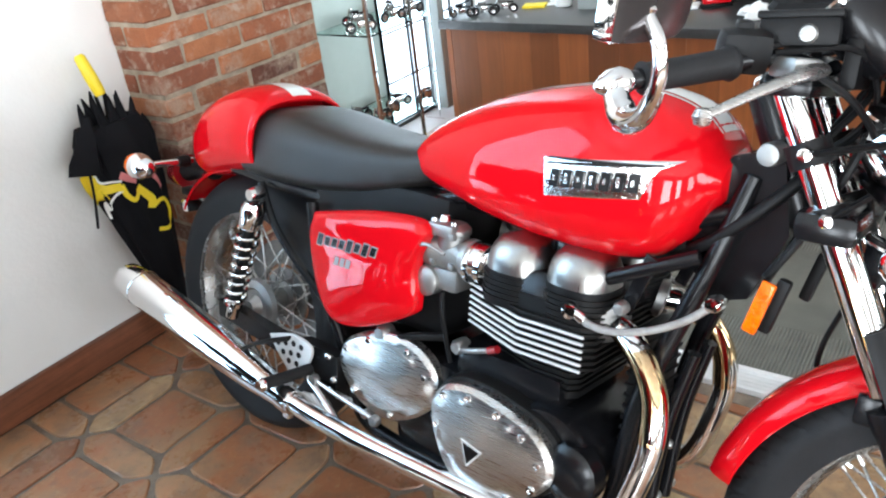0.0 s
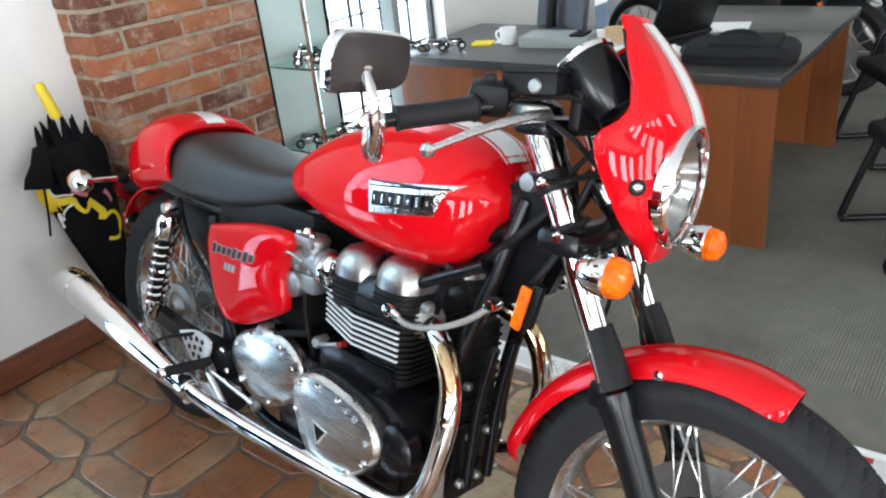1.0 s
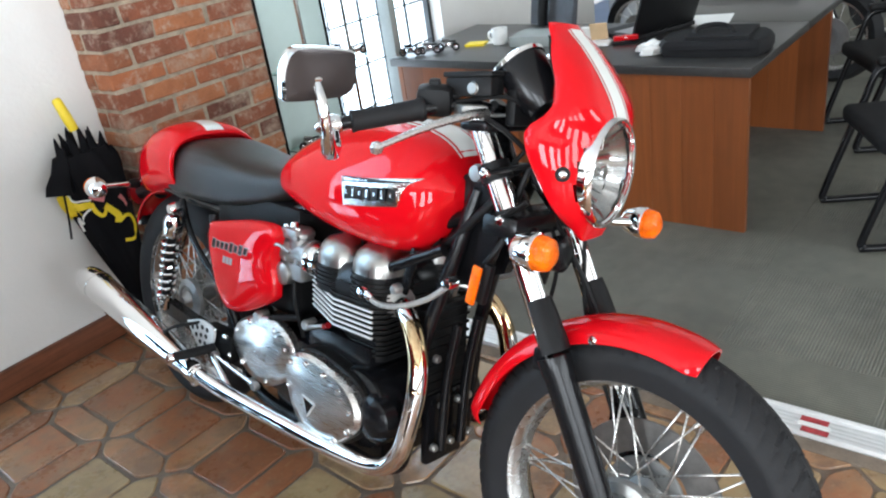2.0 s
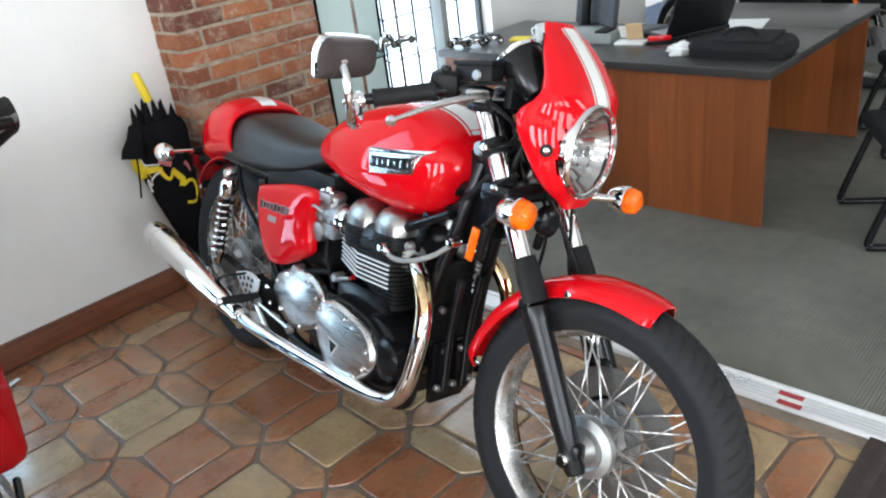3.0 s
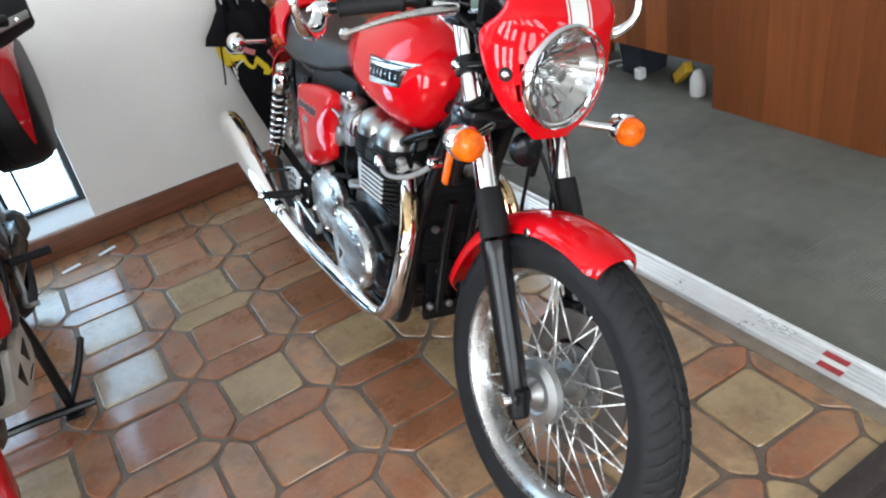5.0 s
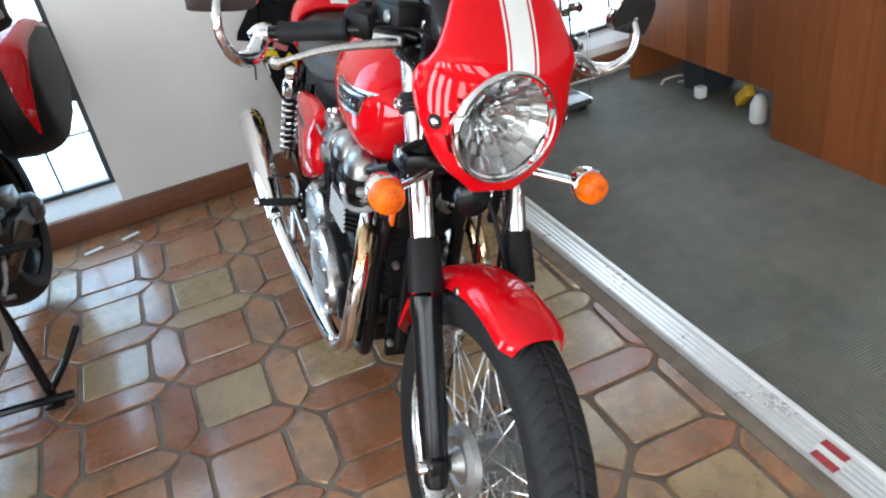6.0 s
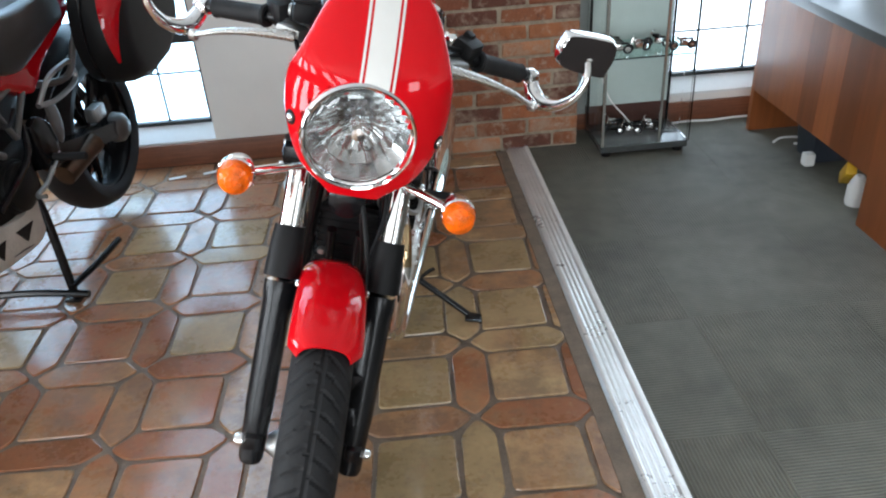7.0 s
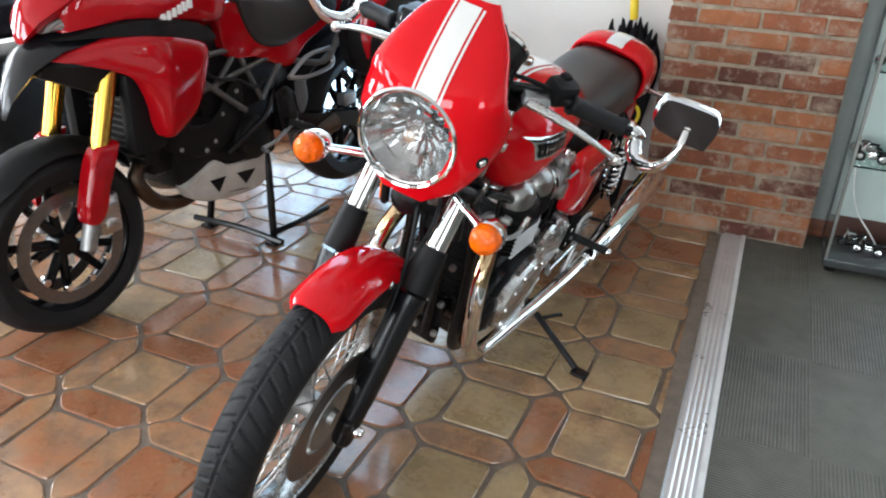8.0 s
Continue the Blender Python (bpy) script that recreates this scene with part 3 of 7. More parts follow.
DT = 0.622
bag = place("laptop_bag", "soft black laptop bag lying on the desk", "bag", 2.73, 0.335, DT, 6)
part("body", loft([[(x * f, y * f, z) for x, y in ((-0.10, -0.17), (-0.04, -0.195), (0.06, -0.19), (0.11, -0.16), (0.115, 0.0), (0.11, 0.16), (0.05, 0.19), (-0.05, 0.195), (-0.10, 0.17), (-0.115, 0.0))] for z, f in ((0, 0.95), (0.012, 1.0), (0.04, 1.0), (0.058, 0.93), (0.062, 0.8))]), NYLON, bag)
part("flap", box(0.19, 0.22, 0.014, 0.005, -0.02, 0.066, 0.006), NYLON, bag)
part("handle", tube([(-0.03, -0.07, 0.07), (-0.02, -0.05, 0.09), (0.0, 0.0, 0.095), (-0.02, 0.05, 0.09), (-0.03, 0.07, 0.07)], 0.009, 8), NYLON, bag)
part("zip", tube([(-0.113, -0.15, 0.03), (-0.118, 0, 0.03), (-0.113, 0.15, 0.03)], 0.003, 6), BLACK_MATT, bag)
lap = place("laptop", "open black laptop on the desk", "laptop", 3.046, 0.735, DT, 66)
part("base", box(0.24, 0.33, 0.018, 0.02, 0, 0.009, 0.004), BLACK_MATT, lap)
part("screen", box(0.012, 0.33, 0.23, 0, 0, 0, 0.004, m=pose(-0.125, 0, 0.120, 0, -22, 0)), BLACK_MATT, lap, "black laptop lid")
part("keyboard", box(0.12, 0.28, 0.002, 0.0, 0, 0.0185), GREY_PAINT, lap)
pr = place("desk_printer", "low grey desktop box", "printer", 2.83, 1.10, DT, 6)
part("body", box(0.16, 0.30, 0.045, 0, 0, 0.0225, 0.006), GREY_TRIM, pr)
part("tray", box(0.10, 0.06, 0.01, -0.02, -0.10, 0.05, 0.003), BLACK_MATT, pr)
mug = place("mug", "white mug on the desk", "mug", 2.80, 1.33, DT)
part("cup", lathe([(0, 0.004), (0.03, 0), (0.034, 0.004), (0.036, 0.07), (0.033, 0.07), (0.03, 0.008), (0, 0.008)], 24), PORCELAIN, mug)
part("handle", tube([(0, 0.034, 0.055), (0, 0.058, 0.05), (0, 0.058, 0.025), (0, 0.034, 0.018)], 0.005, 8), PORCELAIN, mug)
nt = place("notepad", "yellow sticky notes and papers", "paper", 2.78, 1.45, DT, 15)
part("pad", box(0.07, 0.09, 0.008, 0, 0, 0.004), YELLOW, nt)
part("sheet", box(0.09, 0.07, 0.002, 0.05, -0.08, 0.001), PAPER, nt)
ch = place("card_holder", "white card holder with a tan leaflet", "holder", 2.80, 0.86, DT, 10)
part("back", box(0.06, 0.10, 0.006, 0, 0, 0, 0.002, m=pose(0, 0, 0.05, 0, 62, 0)), PAPER, ch)
part("leaflet", box(0.085, 0.07, 0.004, 0, 0, 0, 0.001, m=pose(-0.01, -0.02, 0.055, 0, 60, 10)), CARDBOARD, ch)
part("foot", box(0.07, 0.13, 0.012, 0, 0, 0.006, 0.003), PAPER, ch)
rd = place("stapler", "small red stapler lying on the desk", "stapler", 2.83, 0.74, DT, 30)
part("body", box(0.03, 0.10, 0.02, 0, 0, 0.022, 0.007), RED, rd)
part("foot", box(0.032, 0.11, 0.008, 0, 0, 0.004, 0.002), BLACK_MATT, rd)
cp = place("crumpled_tissue", "crumpled white tissue on the desk", "tissue", 2.665, 0.56, DT)
tb = bmesh.new()
bmesh.ops.create_icosphere(tb, subdivisions=3, radius=0.058)
for v in tb.verts:
    v.co *= 0.8 + 0.45 * noise.noise(v.co * 30)
    v.co.z = max(v.co.z * 0.6 + 0.02, 0)
part("tissue", tb, PAPER, cp)
sh = place("paper_sheet", "white paper sheet on the desk", "paper", 3.24, 0.60, DT, 12)
part("sheet", box(0.2, 0.28, 0.002, 0, 0, 0.001), PAPER, sh)


# ---- chairs ----
def office_chair(m):
    c = thing("visitor_chair", m, "black padded visitor chair on a bent tube sled base", "chair", "visitor chairs")
    bm = box(0.41, 0.40, 0.062, 0, 0.0, 0.365, 0.029, seg=4)
    part("seat", bm, NYLON, c, "black fabric seat pad")
    part("backrest", box(0.38, 0.04, 0.26, 0, 0, 0, 0.018, m=pose(0, -0.22, 0.60, 10), seg=3), NYLON, c)
    for s in (1, -1):
        x = s * 0.21
        part("leg_frame", tube([(x, -0.16, 0.52), (x, 0.04, 0.515), (x, 0.09, 0.49), (x, 0.12, 0.40), (x, 0.155, 0.30), (x, 0.232, 0.06), (x, 0.232, 0.022), (x, 0.20, 0.0135), (x, -0.22, 0.0135)], 0.0135, 12), BLACK, c)
        part("armrest", box(0.042, 0.24, 0.032, x, -0.03, 0.532, 0.014, seg=3), BLACK_MATT, c)
    part("cross_bar", tube([(-0.21, -0.22, 0.012), (0, -0.222, 0.012), (0.21, -0.22, 0.012)], 0.0135, 12), BLACK, c)
    part("back_frame", tube([(-0.17, -0.17, 0.345), (-0.17, -0.21, 0.40), (-0.17, -0.235, 0.62)], 0.010, 8), BLACK, c)
    part("back_frame", tube([(0.17, -0.17, 0.345), (0.17, -0.21, 0.40), (0.17, -0.235, 0.62)], 0.010, 8), BLACK, c)
    part("seat_rail", tube([(-0.21, 0.165, 0.335), (0, 0.165, 0.335), (0.21, 0.165, 0.335)], 0.010, 8), BLACK, c)
    return c


chair = office_chair(pose(2.814, -0.341, 0, 0, 0, 30))
copy_thing(chair, pose(3.744, -0.126, 0, 0, 0, 30))
desk_chair = thing("desk_chair", pose(3.22, 1.30, 0, 0, 0, 60), "dark grey office chair with tall mesh back", "chair")
part("back", box(0.40, 0.03, 0.50, 0, 0, 0, 0.012, m=pose(0, 0, 0.66, 8)), GREY_FABRIC, desk_chair)
part("spine", tube([(0, 0.03, 0.85), (0, 0.06, 0.6), (0, 0.0, 0.36)], 0.025, 10), BLACK_MATT, desk_chair)
part("seat", box(0.42, 0.40, 0.06, 0, -0.2, 0.38, 0.025), GREY_FABRIC, desk_chair)
part("column", rod((0, -0.2, 0.05), (0, -0.2, 0.36), 0.025, 14), BLACK_MATT, desk_chair)
for i in range(5):
    a = radians(72 * i)
    part("foot", tube([(0, -0.2, 0.07), (0.22 * math.cos(a), -0.2 + 0.22 * math.sin(a), 0.035), (0.24 * math.cos(a), -0.2 + 0.24 * math.sin(a), 0.018)], 0.018, 8), BLACK_MATT, desk_chair)

# under the desk
bin_ = place("waste_bin", "dark plastic waste bin under the desk", "bin", 2.70, 1.40, 0)
part("body", loft([[(r * x, r * y, z) for x, y in ((-1, -0.8), (1, -0.8), (1, 0.8), (-1, 0.8))] for z, r in ((0, 0.075), (0.2, 0.095), (0.2, 0.088), (0.02, 0.07))]), BIN_BLUE, bin_)
wl = place("spirit_level", "yellow tool leaning under the desk", "tool", 2.62, 1.10, 0.0, -25)
part("body", box(0.035, 0.15, 0.045, 0, 0, 0, 0.006, m=pose(0, 0, 0.070, -38, 0, 0)), YELLOW_ORANGE, wl)
part("end", box(0.03, 0.03, 0.04, 0, 0.08, 0.022, 0.006), BLACK_MATT, wl)
wb = place("plastic_bottle", "white plastic bottle under the desk", "bottle", 2.60, 1.0, 0)
part("body", lathe([(0, 0), (0.03, 0), (0.033, 0.01), (0.033, 0.07), (0.02, 0.1), (0.012, 0.11), (0, 0.11)], 20), PORCELAIN, wb)
pk = place("plug_adapter", "white plug adapter on the carpet", "adapter", 2.60, 1.33, 0)
part("body", box(0.04, 0.04, 0.05, 0, 0, 0.025, 0.008), PORCELAIN, pk)
cb = thing("power_cable", pose(0, 0, 0), "thin white cable along the wall", "cable")
part("cable", tube([(2.22, 1.83, 0.006), (2.32, 1.845, 0.006), (2.42, 1.835, 0.006), (2.54, 1.845, 0.006), (2.66, 1.835, 0.006), (2.80, 1.80, 0.006)], 0.005, 8), PORCELAIN, cb)
cb2 = thing("power_cable", pose(0, 0, 0), "white cable loop under the desk", "cable")
part("cable", tube([(2.57, 1.55, 0.006), (2.62, 1.585, 0.006), (2.70, 1.57, 0.006), (2.72, 1.50, 0.006), (2.64, 1.52, 0.006)], 0.005, 8), PORCELAIN, cb2)

# ---- display cabinet with model motorcycles ----
cab = thing("display_cabinet", pose(1.855, 1.555, 0), "glass display cabinet with black base and chrome posts", "cabinet")
CW, CD = 0.355, 0.25
part("base", box(CW, CD, 0.028, CW / 2, CD / 2, 0.034, 0.004), SMOKED, cab, "dark glossy base")
for x in (0.03, CW - 0.03):
    for y in (0.03, CD - 0.03):
        part("foot", lathe([(0, 0), (0.02, 0), (0.022, 0.02), (0, 0.02)], 14, pose(x, y, 0)), BLACK_MATT, cab)
# Added panel carrying the green tint of the wall behind the glass.
part("tint_panel", slab(0.012, CW - 0.012, CD - 0.002, CD + 0.006, 0.13, 1.74), PALE_GREEN, cab, "added pale green panel, tinted like the wall through glass")
part("plinth_back", slab(0, CW, CD, CD + 0.012, 0.02, 0.13), WOOD_DARK, cab)
for x, y in ((0.006, 0.006), (CW - 0.12, 0.006), (0.006, CD - 0.006), (CW - 0.006, CD - 0.006)):
    part("post", slab(x - 0.005, x + 0.005, y - 0.005, y + 0.005, 0.048, 1.75), POLISHED if y < 0.1 else BLACK, cab)
for z in (0.40, 0.72, 1.06):
    sh_ = part("shelf", slab(0.004, CW - 0.004, 0.004, CD - 0.004, z, z + 0.006), GREEN_GLASS, cab, "green-edged glass shelf")
    sh_.visible_shadow = False
for a in ((0.0, 0.003, 0.012, CD - 0.012), (CW - 0.003, CW, 0.012, CD - 0.012)):
    g = part("side_glass", slab(*a, 0.05, 1.74), PANE, cab)
    g.visible_shadow = False
g = part("door_glass", slab(0.012, CW - 0.125, 0.0, 0.004, 0.05, 1.74), PANE, cab)
g.visible_shadow = False
door = part("open_door", slab(CW - 0.004, CW + 0.001, -0.008, 0.10, 0.05, 0.33), PANE, cab, "small clear glass side piece")
door.visible_shadow = False


def model_bike(m, paint):
    b = thing("model_motorcycle", m, "small die-cast model motorcycle on a glass shelf", "model", "models in the cabinet")
    for y in (-0.035, 0.037):
        part("wheel", lathe([(0.011, -0.004), (0.016, -0.005), (0.019, 0), (0.016, 0.005), (0.011, 0.004)], 16, pose(0, y, 0.019) @ ROTX, closed=True), RUBBER, b)
        part("hub", lathe([(0, -0.003), (0.012, -0.002), (0.012, 0.002), (0, 0.003)], 10, pose(0, y, 0.019) @ ROTX), CHROME, b)
    part("engine", box(0.018, 0.03, 0.024, 0, 0, 0.026, 0.004), CHROME, b)
    part("tank", box(0.016, 0.032, 0.015, 0, 0.008, 0.046, 0.006), paint, b)
    part("seat", box(0.014, 0.03, 0.007, 0, -0.023, 0.043, 0.003), BLACK_MATT, b)
    part("fork", rod((0, 0.037, 0.019), (0, 0.024, 0.06), 0.003, 6), CHROME, b)
    part("handlebar", tube([(-0.02, 0.018, 0.062), (0, 0.024, 0.06), (0.02, 0.018, 0.062)], 0.0018, 6), CHROME, b)
    part("exhaust", rod((0.012, 0.01, 0.014), (0.014, -0.045, 0.018), 0.003, 6), CHROME, b)
    return b


minis = [model_bike(pose(1.90, 1.62, 0.726, 0, 0, 60), GUNMETAL), model_bike(pose(1.98, 1.70, 0.726, 0, 0, 40), BLACK), model_bike(pose(2.0, 1.62, 0.406, 0, 0, 100), CHROME)]
for k, (x, y, z, rz) in enumerate(((2.06, 1.61, 0.726, 75), (2.14, 1.69, 0.726, 110), (2.16, 1.60, 0.726, 80), (1.91, 1.70, 0.406, 70), (2.09, 1.66, 0.406, 60), (2.17, 1.60, 0.406, 95), (1.92, 1.61, 0.406, 80), (2.0, 1.66, 0.048, 80), (2.09, 1.68, 0.048, 60), (1.95, 1.7, 1.066, 60), (2.1, 1.63, 1.066, 100), (1.95, 1.72, 0.048, 110))):
    copy_thing(minis[k % 3], pose(x, y, z, 0, 0, rz))
for x, y in ((2.56, 1.66), (2.60, 1.58), (2.66, 1.52)):
    copy_thing(minis[0 if x > 2.58 else 1], pose(x, y, DT, 0, 0, 20))
wire = thing("cabinet_cable", pose(0, 0, 0), "white cord hanging in the cabinet", "cable")
part("cord", tube([(1.90, 1.79, 0.37), (1.915, 1.79, 0.25), (1.95, 1.78, 0.16), (2.0, 1.76, 0.10), (2.04, 1.74, 0.052)], 0.003, 6), PORCELAIN, wire)

# ---- umbrella, papers, mat ----
umb = thing("umbrella", pose(1.135, 1.80, 0), "half-open black umbrella with yellow print leaning in the corner", "umbrella")
rnd = random.Random(5)
N = 48


def umbrella_axis(z):
    return Vector((-0.080 - 0.042 * z, -0.055 + 0.075 * z, z))


rows = []
for i, (z, r) in enumerate(((0.02, 0.010), (0.10, 0.024), (0.20, 0.042), (0.30, 0.060), (0.40, 0.078), (0.48, 0.092), (0.55, 0.104), (0.61, 0.110), (0.66, 0.104), (0.70, 0.088))):
    c = umbrella_axis(z)
    ring = []
    for k in range(N):
        a = 2 * math.pi * k / N
        f = 1 + 0.11 * math.cos(8 * a + 0.6 * i) * min(1, i / 3) + 0.05 * math.sin(5 * a)
        ring.append(c + Vector((r * f * math.cos(a), 0.48 * r * f * math.sin(a), 0)))
    rows.append(ring)
cloth = loft(rows)
cloth_tree = BVHTree.FromBMesh(cloth)
canopy = part("canopy", cloth, NYLON_BLACK, umb, "loose black canopy with pointed tips", 30)
# the canopy's points stand up round the shaft in two rows
for row, tips in enumerate((((-0.182, 0.770), (-0.132, 0.772), (-0.098, 0.766), (-0.066, 0.762), (-0.034, 0.745), (-0.006, 0.690)), ((-0.160, 0.745), (-0.148, 0.772), (-0.115, 0.782), (-0.086, 0.780), (-0.072, 0.755), (-0.050, 0.766), (-0.020, 0.728)))):
    for x, z in tips:
        foot = Vector((-0.108 + (x + 0.108) * 0.78, -0.045 + 0.035 * row + 0.02 * rnd.random(), 0.60))
        tip = Vector((x, foot.y + 0.01, z))
        rings = []
        for t in (0.0, 0.35, 0.65, 0.85, 0.95, 1.0):
            c = foot.lerp(tip, t) + Vector((0.006 * math.sin(4 * t + x * 90), 0, 0))
            w = 0.030 * (1 - t) ** 0.8 + 0.0018
            rings.append([c + Vector((w * math.cos(b), 0.45 * w * math.sin(b) - 0.006 * abs(math.cos(b)) * (1 - t), 0)) for b in (2 * math.pi * k / 10 for k in range(10))])
        part("canopy_tip", loft(rings), NYLON_BLACK, umb)
flap = [((-0.188, -0.035, 0.735), (-0.176, -0.045, 0.738), (-0.165, -0.030, 0.732)), ((-0.232, -0.042, 0.680), (-0.185, -0.062, 0.68), (-0.165, -0.03, 0.68)), ((-0.268, -0.045, 0.640), (-0.20, -0.068, 0.635), (-0.17, -0.03, 0.63)), ((-0.279, -0.045, 0.612), (-0.205, -0.068, 0.592), (-0.17, -0.03, 0.60))]
part("flap", loft([[Vector(p) for p in ring] for ring in flap]), NYLON_BLACK, umb, "loose fold of the black canopy")
part("handle", lathe([(0, 0), (0.013, 0.002), (0.0155, 0.01), (0.0165, 0.05), (0.0145, 0.105), (0.010, 0.112), (0, 0.113)], 18, between(Vector((-0.103, -0.01, 0.768)), Vector((-0.118, 0.012, 0.88)))), YELLOW, umb, "yellow plastic handle")
part("shaft", rod(umbrella_axis(0.0), umbrella_axis(0.77), 0.005, 8), BLACK, umb)


def printed(name, points, wide, material, label=""):
    """A printed stroke through (x, z) points, lying on the front of the canopy."""
    pts = curve_points([(x, 0, z) for x, z in points], 5)
    left, mid, right = [], [], []
    for i, p in enumerate(pts):
        d = pts[min(i + 1, len(pts) - 1)] - pts[max(i - 1, 0)]
        side = Vector((-d.z, 0, d.x)).normalized() * wide / 2
        for out, q in ((left, p + side), (mid, p), (right, p - side)):
            hit = cloth_tree.ray_cast(Vector((q.x, -1, q.z)), Vector((0, 1, 0)))[0]
            out.append((q.x, (hit.y if hit else umbrella_axis(q.z).y) - 0.004, q.z))
    part(name, loft([left, mid, right], closed=False), material, canopy, label)


printed("printed_stroke", [(-0.222, 0.590), (-0.220, 0.560), (-0.212, 0.535), (-0.203, 0.508)], 0.030, YELLOW, "broad yellow printed stroke")
printed("printed_stroke", [(-0.214, 0.556), (-0.190, 0.540), (-0.160, 0.540)], 0.024, YELLOW)
printed("printed_stroke", [(-0.160, 0.545), (-0.152, 0.512), (-0.134, 0.492), (-0.112, 0.512)], 0.013, YELLOW)
printed("printed_stroke", [(-0.116, 0.520), (-0.098, 0.495), (-0.084, 0.470), (-0.092, 0.448)], 0.022, YELLOW)
printed("printed_ring", [(-0.082, 0.452), (-0.060, 0.462), (-0.038, 0.448), (-0.030, 0.418), (-0.040, 0.388), (-0.062, 0.374), (-0.088, 0.380)], 0.012, YELLOW, "yellow printed ring")
printed("printed_line", [(-0.208, 0.592), (-0.198, 0.562), (-0.156, 0.556)], 0.006, PAPER)
printed("printed_line", [(-0.160, 0.528), (-0.192, 0.500), (-0.190, 0.450)], 0.006, PAPER)
printed("printed_smudge", [(-0.156, 0.572), (-0.136, 0.556), (-0.110, 0.540)], 0.020, PINK, "faded pink print")
printed("printed_smudge", [(-0.062, 0.535), (-0.048, 0.512), (-0.042, 0.490)], 0.014, PINK)
part("cord", tube([(-0.225, -0.05, 0.600), (-0.235, -0.055, 0.55), (-0.242, -0.05, 0.50), (-0.250, -0.045, 0.455)], 0.0035, 6), NYLON_BLACK, umb)
for (x, y, rz) in ((0.262, 1.763, 20), (0.125, 1.737, 15)):
    pp = thing("paper_scrap", pose(x, y, 0, 0, 0, rz), "torn white paper scrap on the tiles", "paper", "paper scraps")
    part("scrap", box(0.07, 0.018, 0.002, 0, 0, 0.004), PAPER, pp)
mat_ob = thing("door_mat", pose(1.20, -1.05, 0), "dark brown ribbed entrance mat on the tiles", "mat")
part("base", box(0.60, 1.0, 0.008, 0, 0, 0.006, 0.003), MAT_BROWN, mat_ob)
for i in range(22):
    part("rib", box(0.56, 0.03, 0.0025, 0, -0.46 + 0.0438 * i, 0.0105, 0.001), MAT_BROWN, mat_ob)

# ---- the motorcycle ----
BIKE = pose(0.899, 1.272, 0, 0, 0, 173.6) @ pose(0, 0, 0, 0, -14.5, 0)
moto = thing("motorcycle", BIKE, "glossy red cafe racer motorcycle with white stripe on its side stand", "motorcycle")
RAKE = radians(27)
AXIS = Vector((0, -math.sin(RAKE), math.cos(RAKE)))
STEER_AT = Vector((0, 1.165, 0.86))
STEER = Matrix.Translation(STEER_AT) @ Matrix.Rotation(radians(5), 4, AXIS) @ Matrix.Translation(-STEER_AT)


def steered(name, bm, material, parent=moto, label="", angle=40):
    bmesh.ops.transform(bm, matrix=STEER, verts=bm.verts)
    return part(name, bm, material, parent, label, angle)


def lerp(table, v):
    return float(np.interp(v, [r[0] for r in table], [r[1] for r in table]))


def smooth_table(table, v):
    """The table's value at v, its corners rounded off."""
    return sum(lerp(table, v + d) for d in (-0.02, -0.01, 0, 0.01, 0.02)) / 5


def pillow(outline, side, x0, x1, inset=0.02, bulge=0.006, top_inset=0.4):
    """A cover with a rounded rim: an outline in (y, z), rising from x0 to x1 on the side given by its sign."""
    c = Vector((sum(p[0] for p in outline) / len(outline), sum(p[1] for p in outline) / len(outline)))
    pts = [Vector((q.y, q.z)) for q in curve_points([(0, *p) for p in outline] + [(0, *outline[0])], 5)[:-1]]

    def ring(x, shrink):
        out = []
        for p in pts:
            d = p - c
            q = c + d * max(0.02, 1 - shrink / max(d.length, 1e-4))
            out.append((side * x, q.x, q.y))
        return out

    n = len(pts)
    even = [sum((pts[(k + d) % n] for d in range(-9, 10)), Vector((0, 0))) / 19 for k in range(n)]

    def part_ring(x, f):
        out = []
        for p, q in zip(pts, even, strict=True):
            w = min(1.0, max(0.0, (0.95 - f) / 0.45))
            out.append((side * x, *(c + (p * (1 - w) + q * w * 1.0 - c) * f)))
        return out

    rings = [ring(x0, 0), ring(x0 + (x1 - x0) * 0.6, 0.0), ring(x0 + (x1 - x0) * 0.88, inset * 0.3), ring(x1, inset)]
    rings += [part_ring(x1 + bulge * (1 - f * f / 0.75), f) for f in (0.78, 0.62, 0.46, 0.3, 0.15, 0.04)]
    return loft(rings)


# -- wheels
def tyre_mesh(radius, half, inner, grooves):
    n_round, n_across = (640, 43) if grooves else (96, 17)
    made, rings = bmesh.new(), []
    for i in range(n_round):
        a = 2 * math.pi * i / n_round
        ring = []
        for k in range(n_across):
            s = -1 + 2 * k / (n_across - 1)
            phi = s * radians(128)
            x = half * math.sin(phi) if abs(phi) < math.pi / 2 else half * math.copysign(1, s) * (1 - 0.25 * (abs(phi) - math.pi / 2))
            r = inner + (radius - inner) * (0.42 + 0.58 * math.cos(phi)) if abs(phi) < math.pi / 2 else inner + (radius - inner) * 0.42 * (1 - (abs(phi) - math.pi / 2) / radians(38))
            if grooves and abs(s) < 0.6:
                u = (a * radius / 0.031 + abs(s) * 2.4 + (0.5 if s > 0 else 0.0)) % 1.0
                bend = 0.05 * abs(((a * radius / 0.062) % 1.0) * 2 - 1)
                if (0.08 < abs(s) < 0.56 and u < 0.20) or abs(s - bend + 0.025) < 0.026:
                    r -= 0.003
            ring.append(made.verts.new((x, r * math.cos(a), r * math.sin(a))))
        rings.append(ring)
    for i in range(n_round):
        a, b = rings[i], rings[(i + 1) % n_round]
        for k in range(n_across - 1):
            made.faces.new((a[k], a[k + 1], b[k + 1], b[k]))
    return made


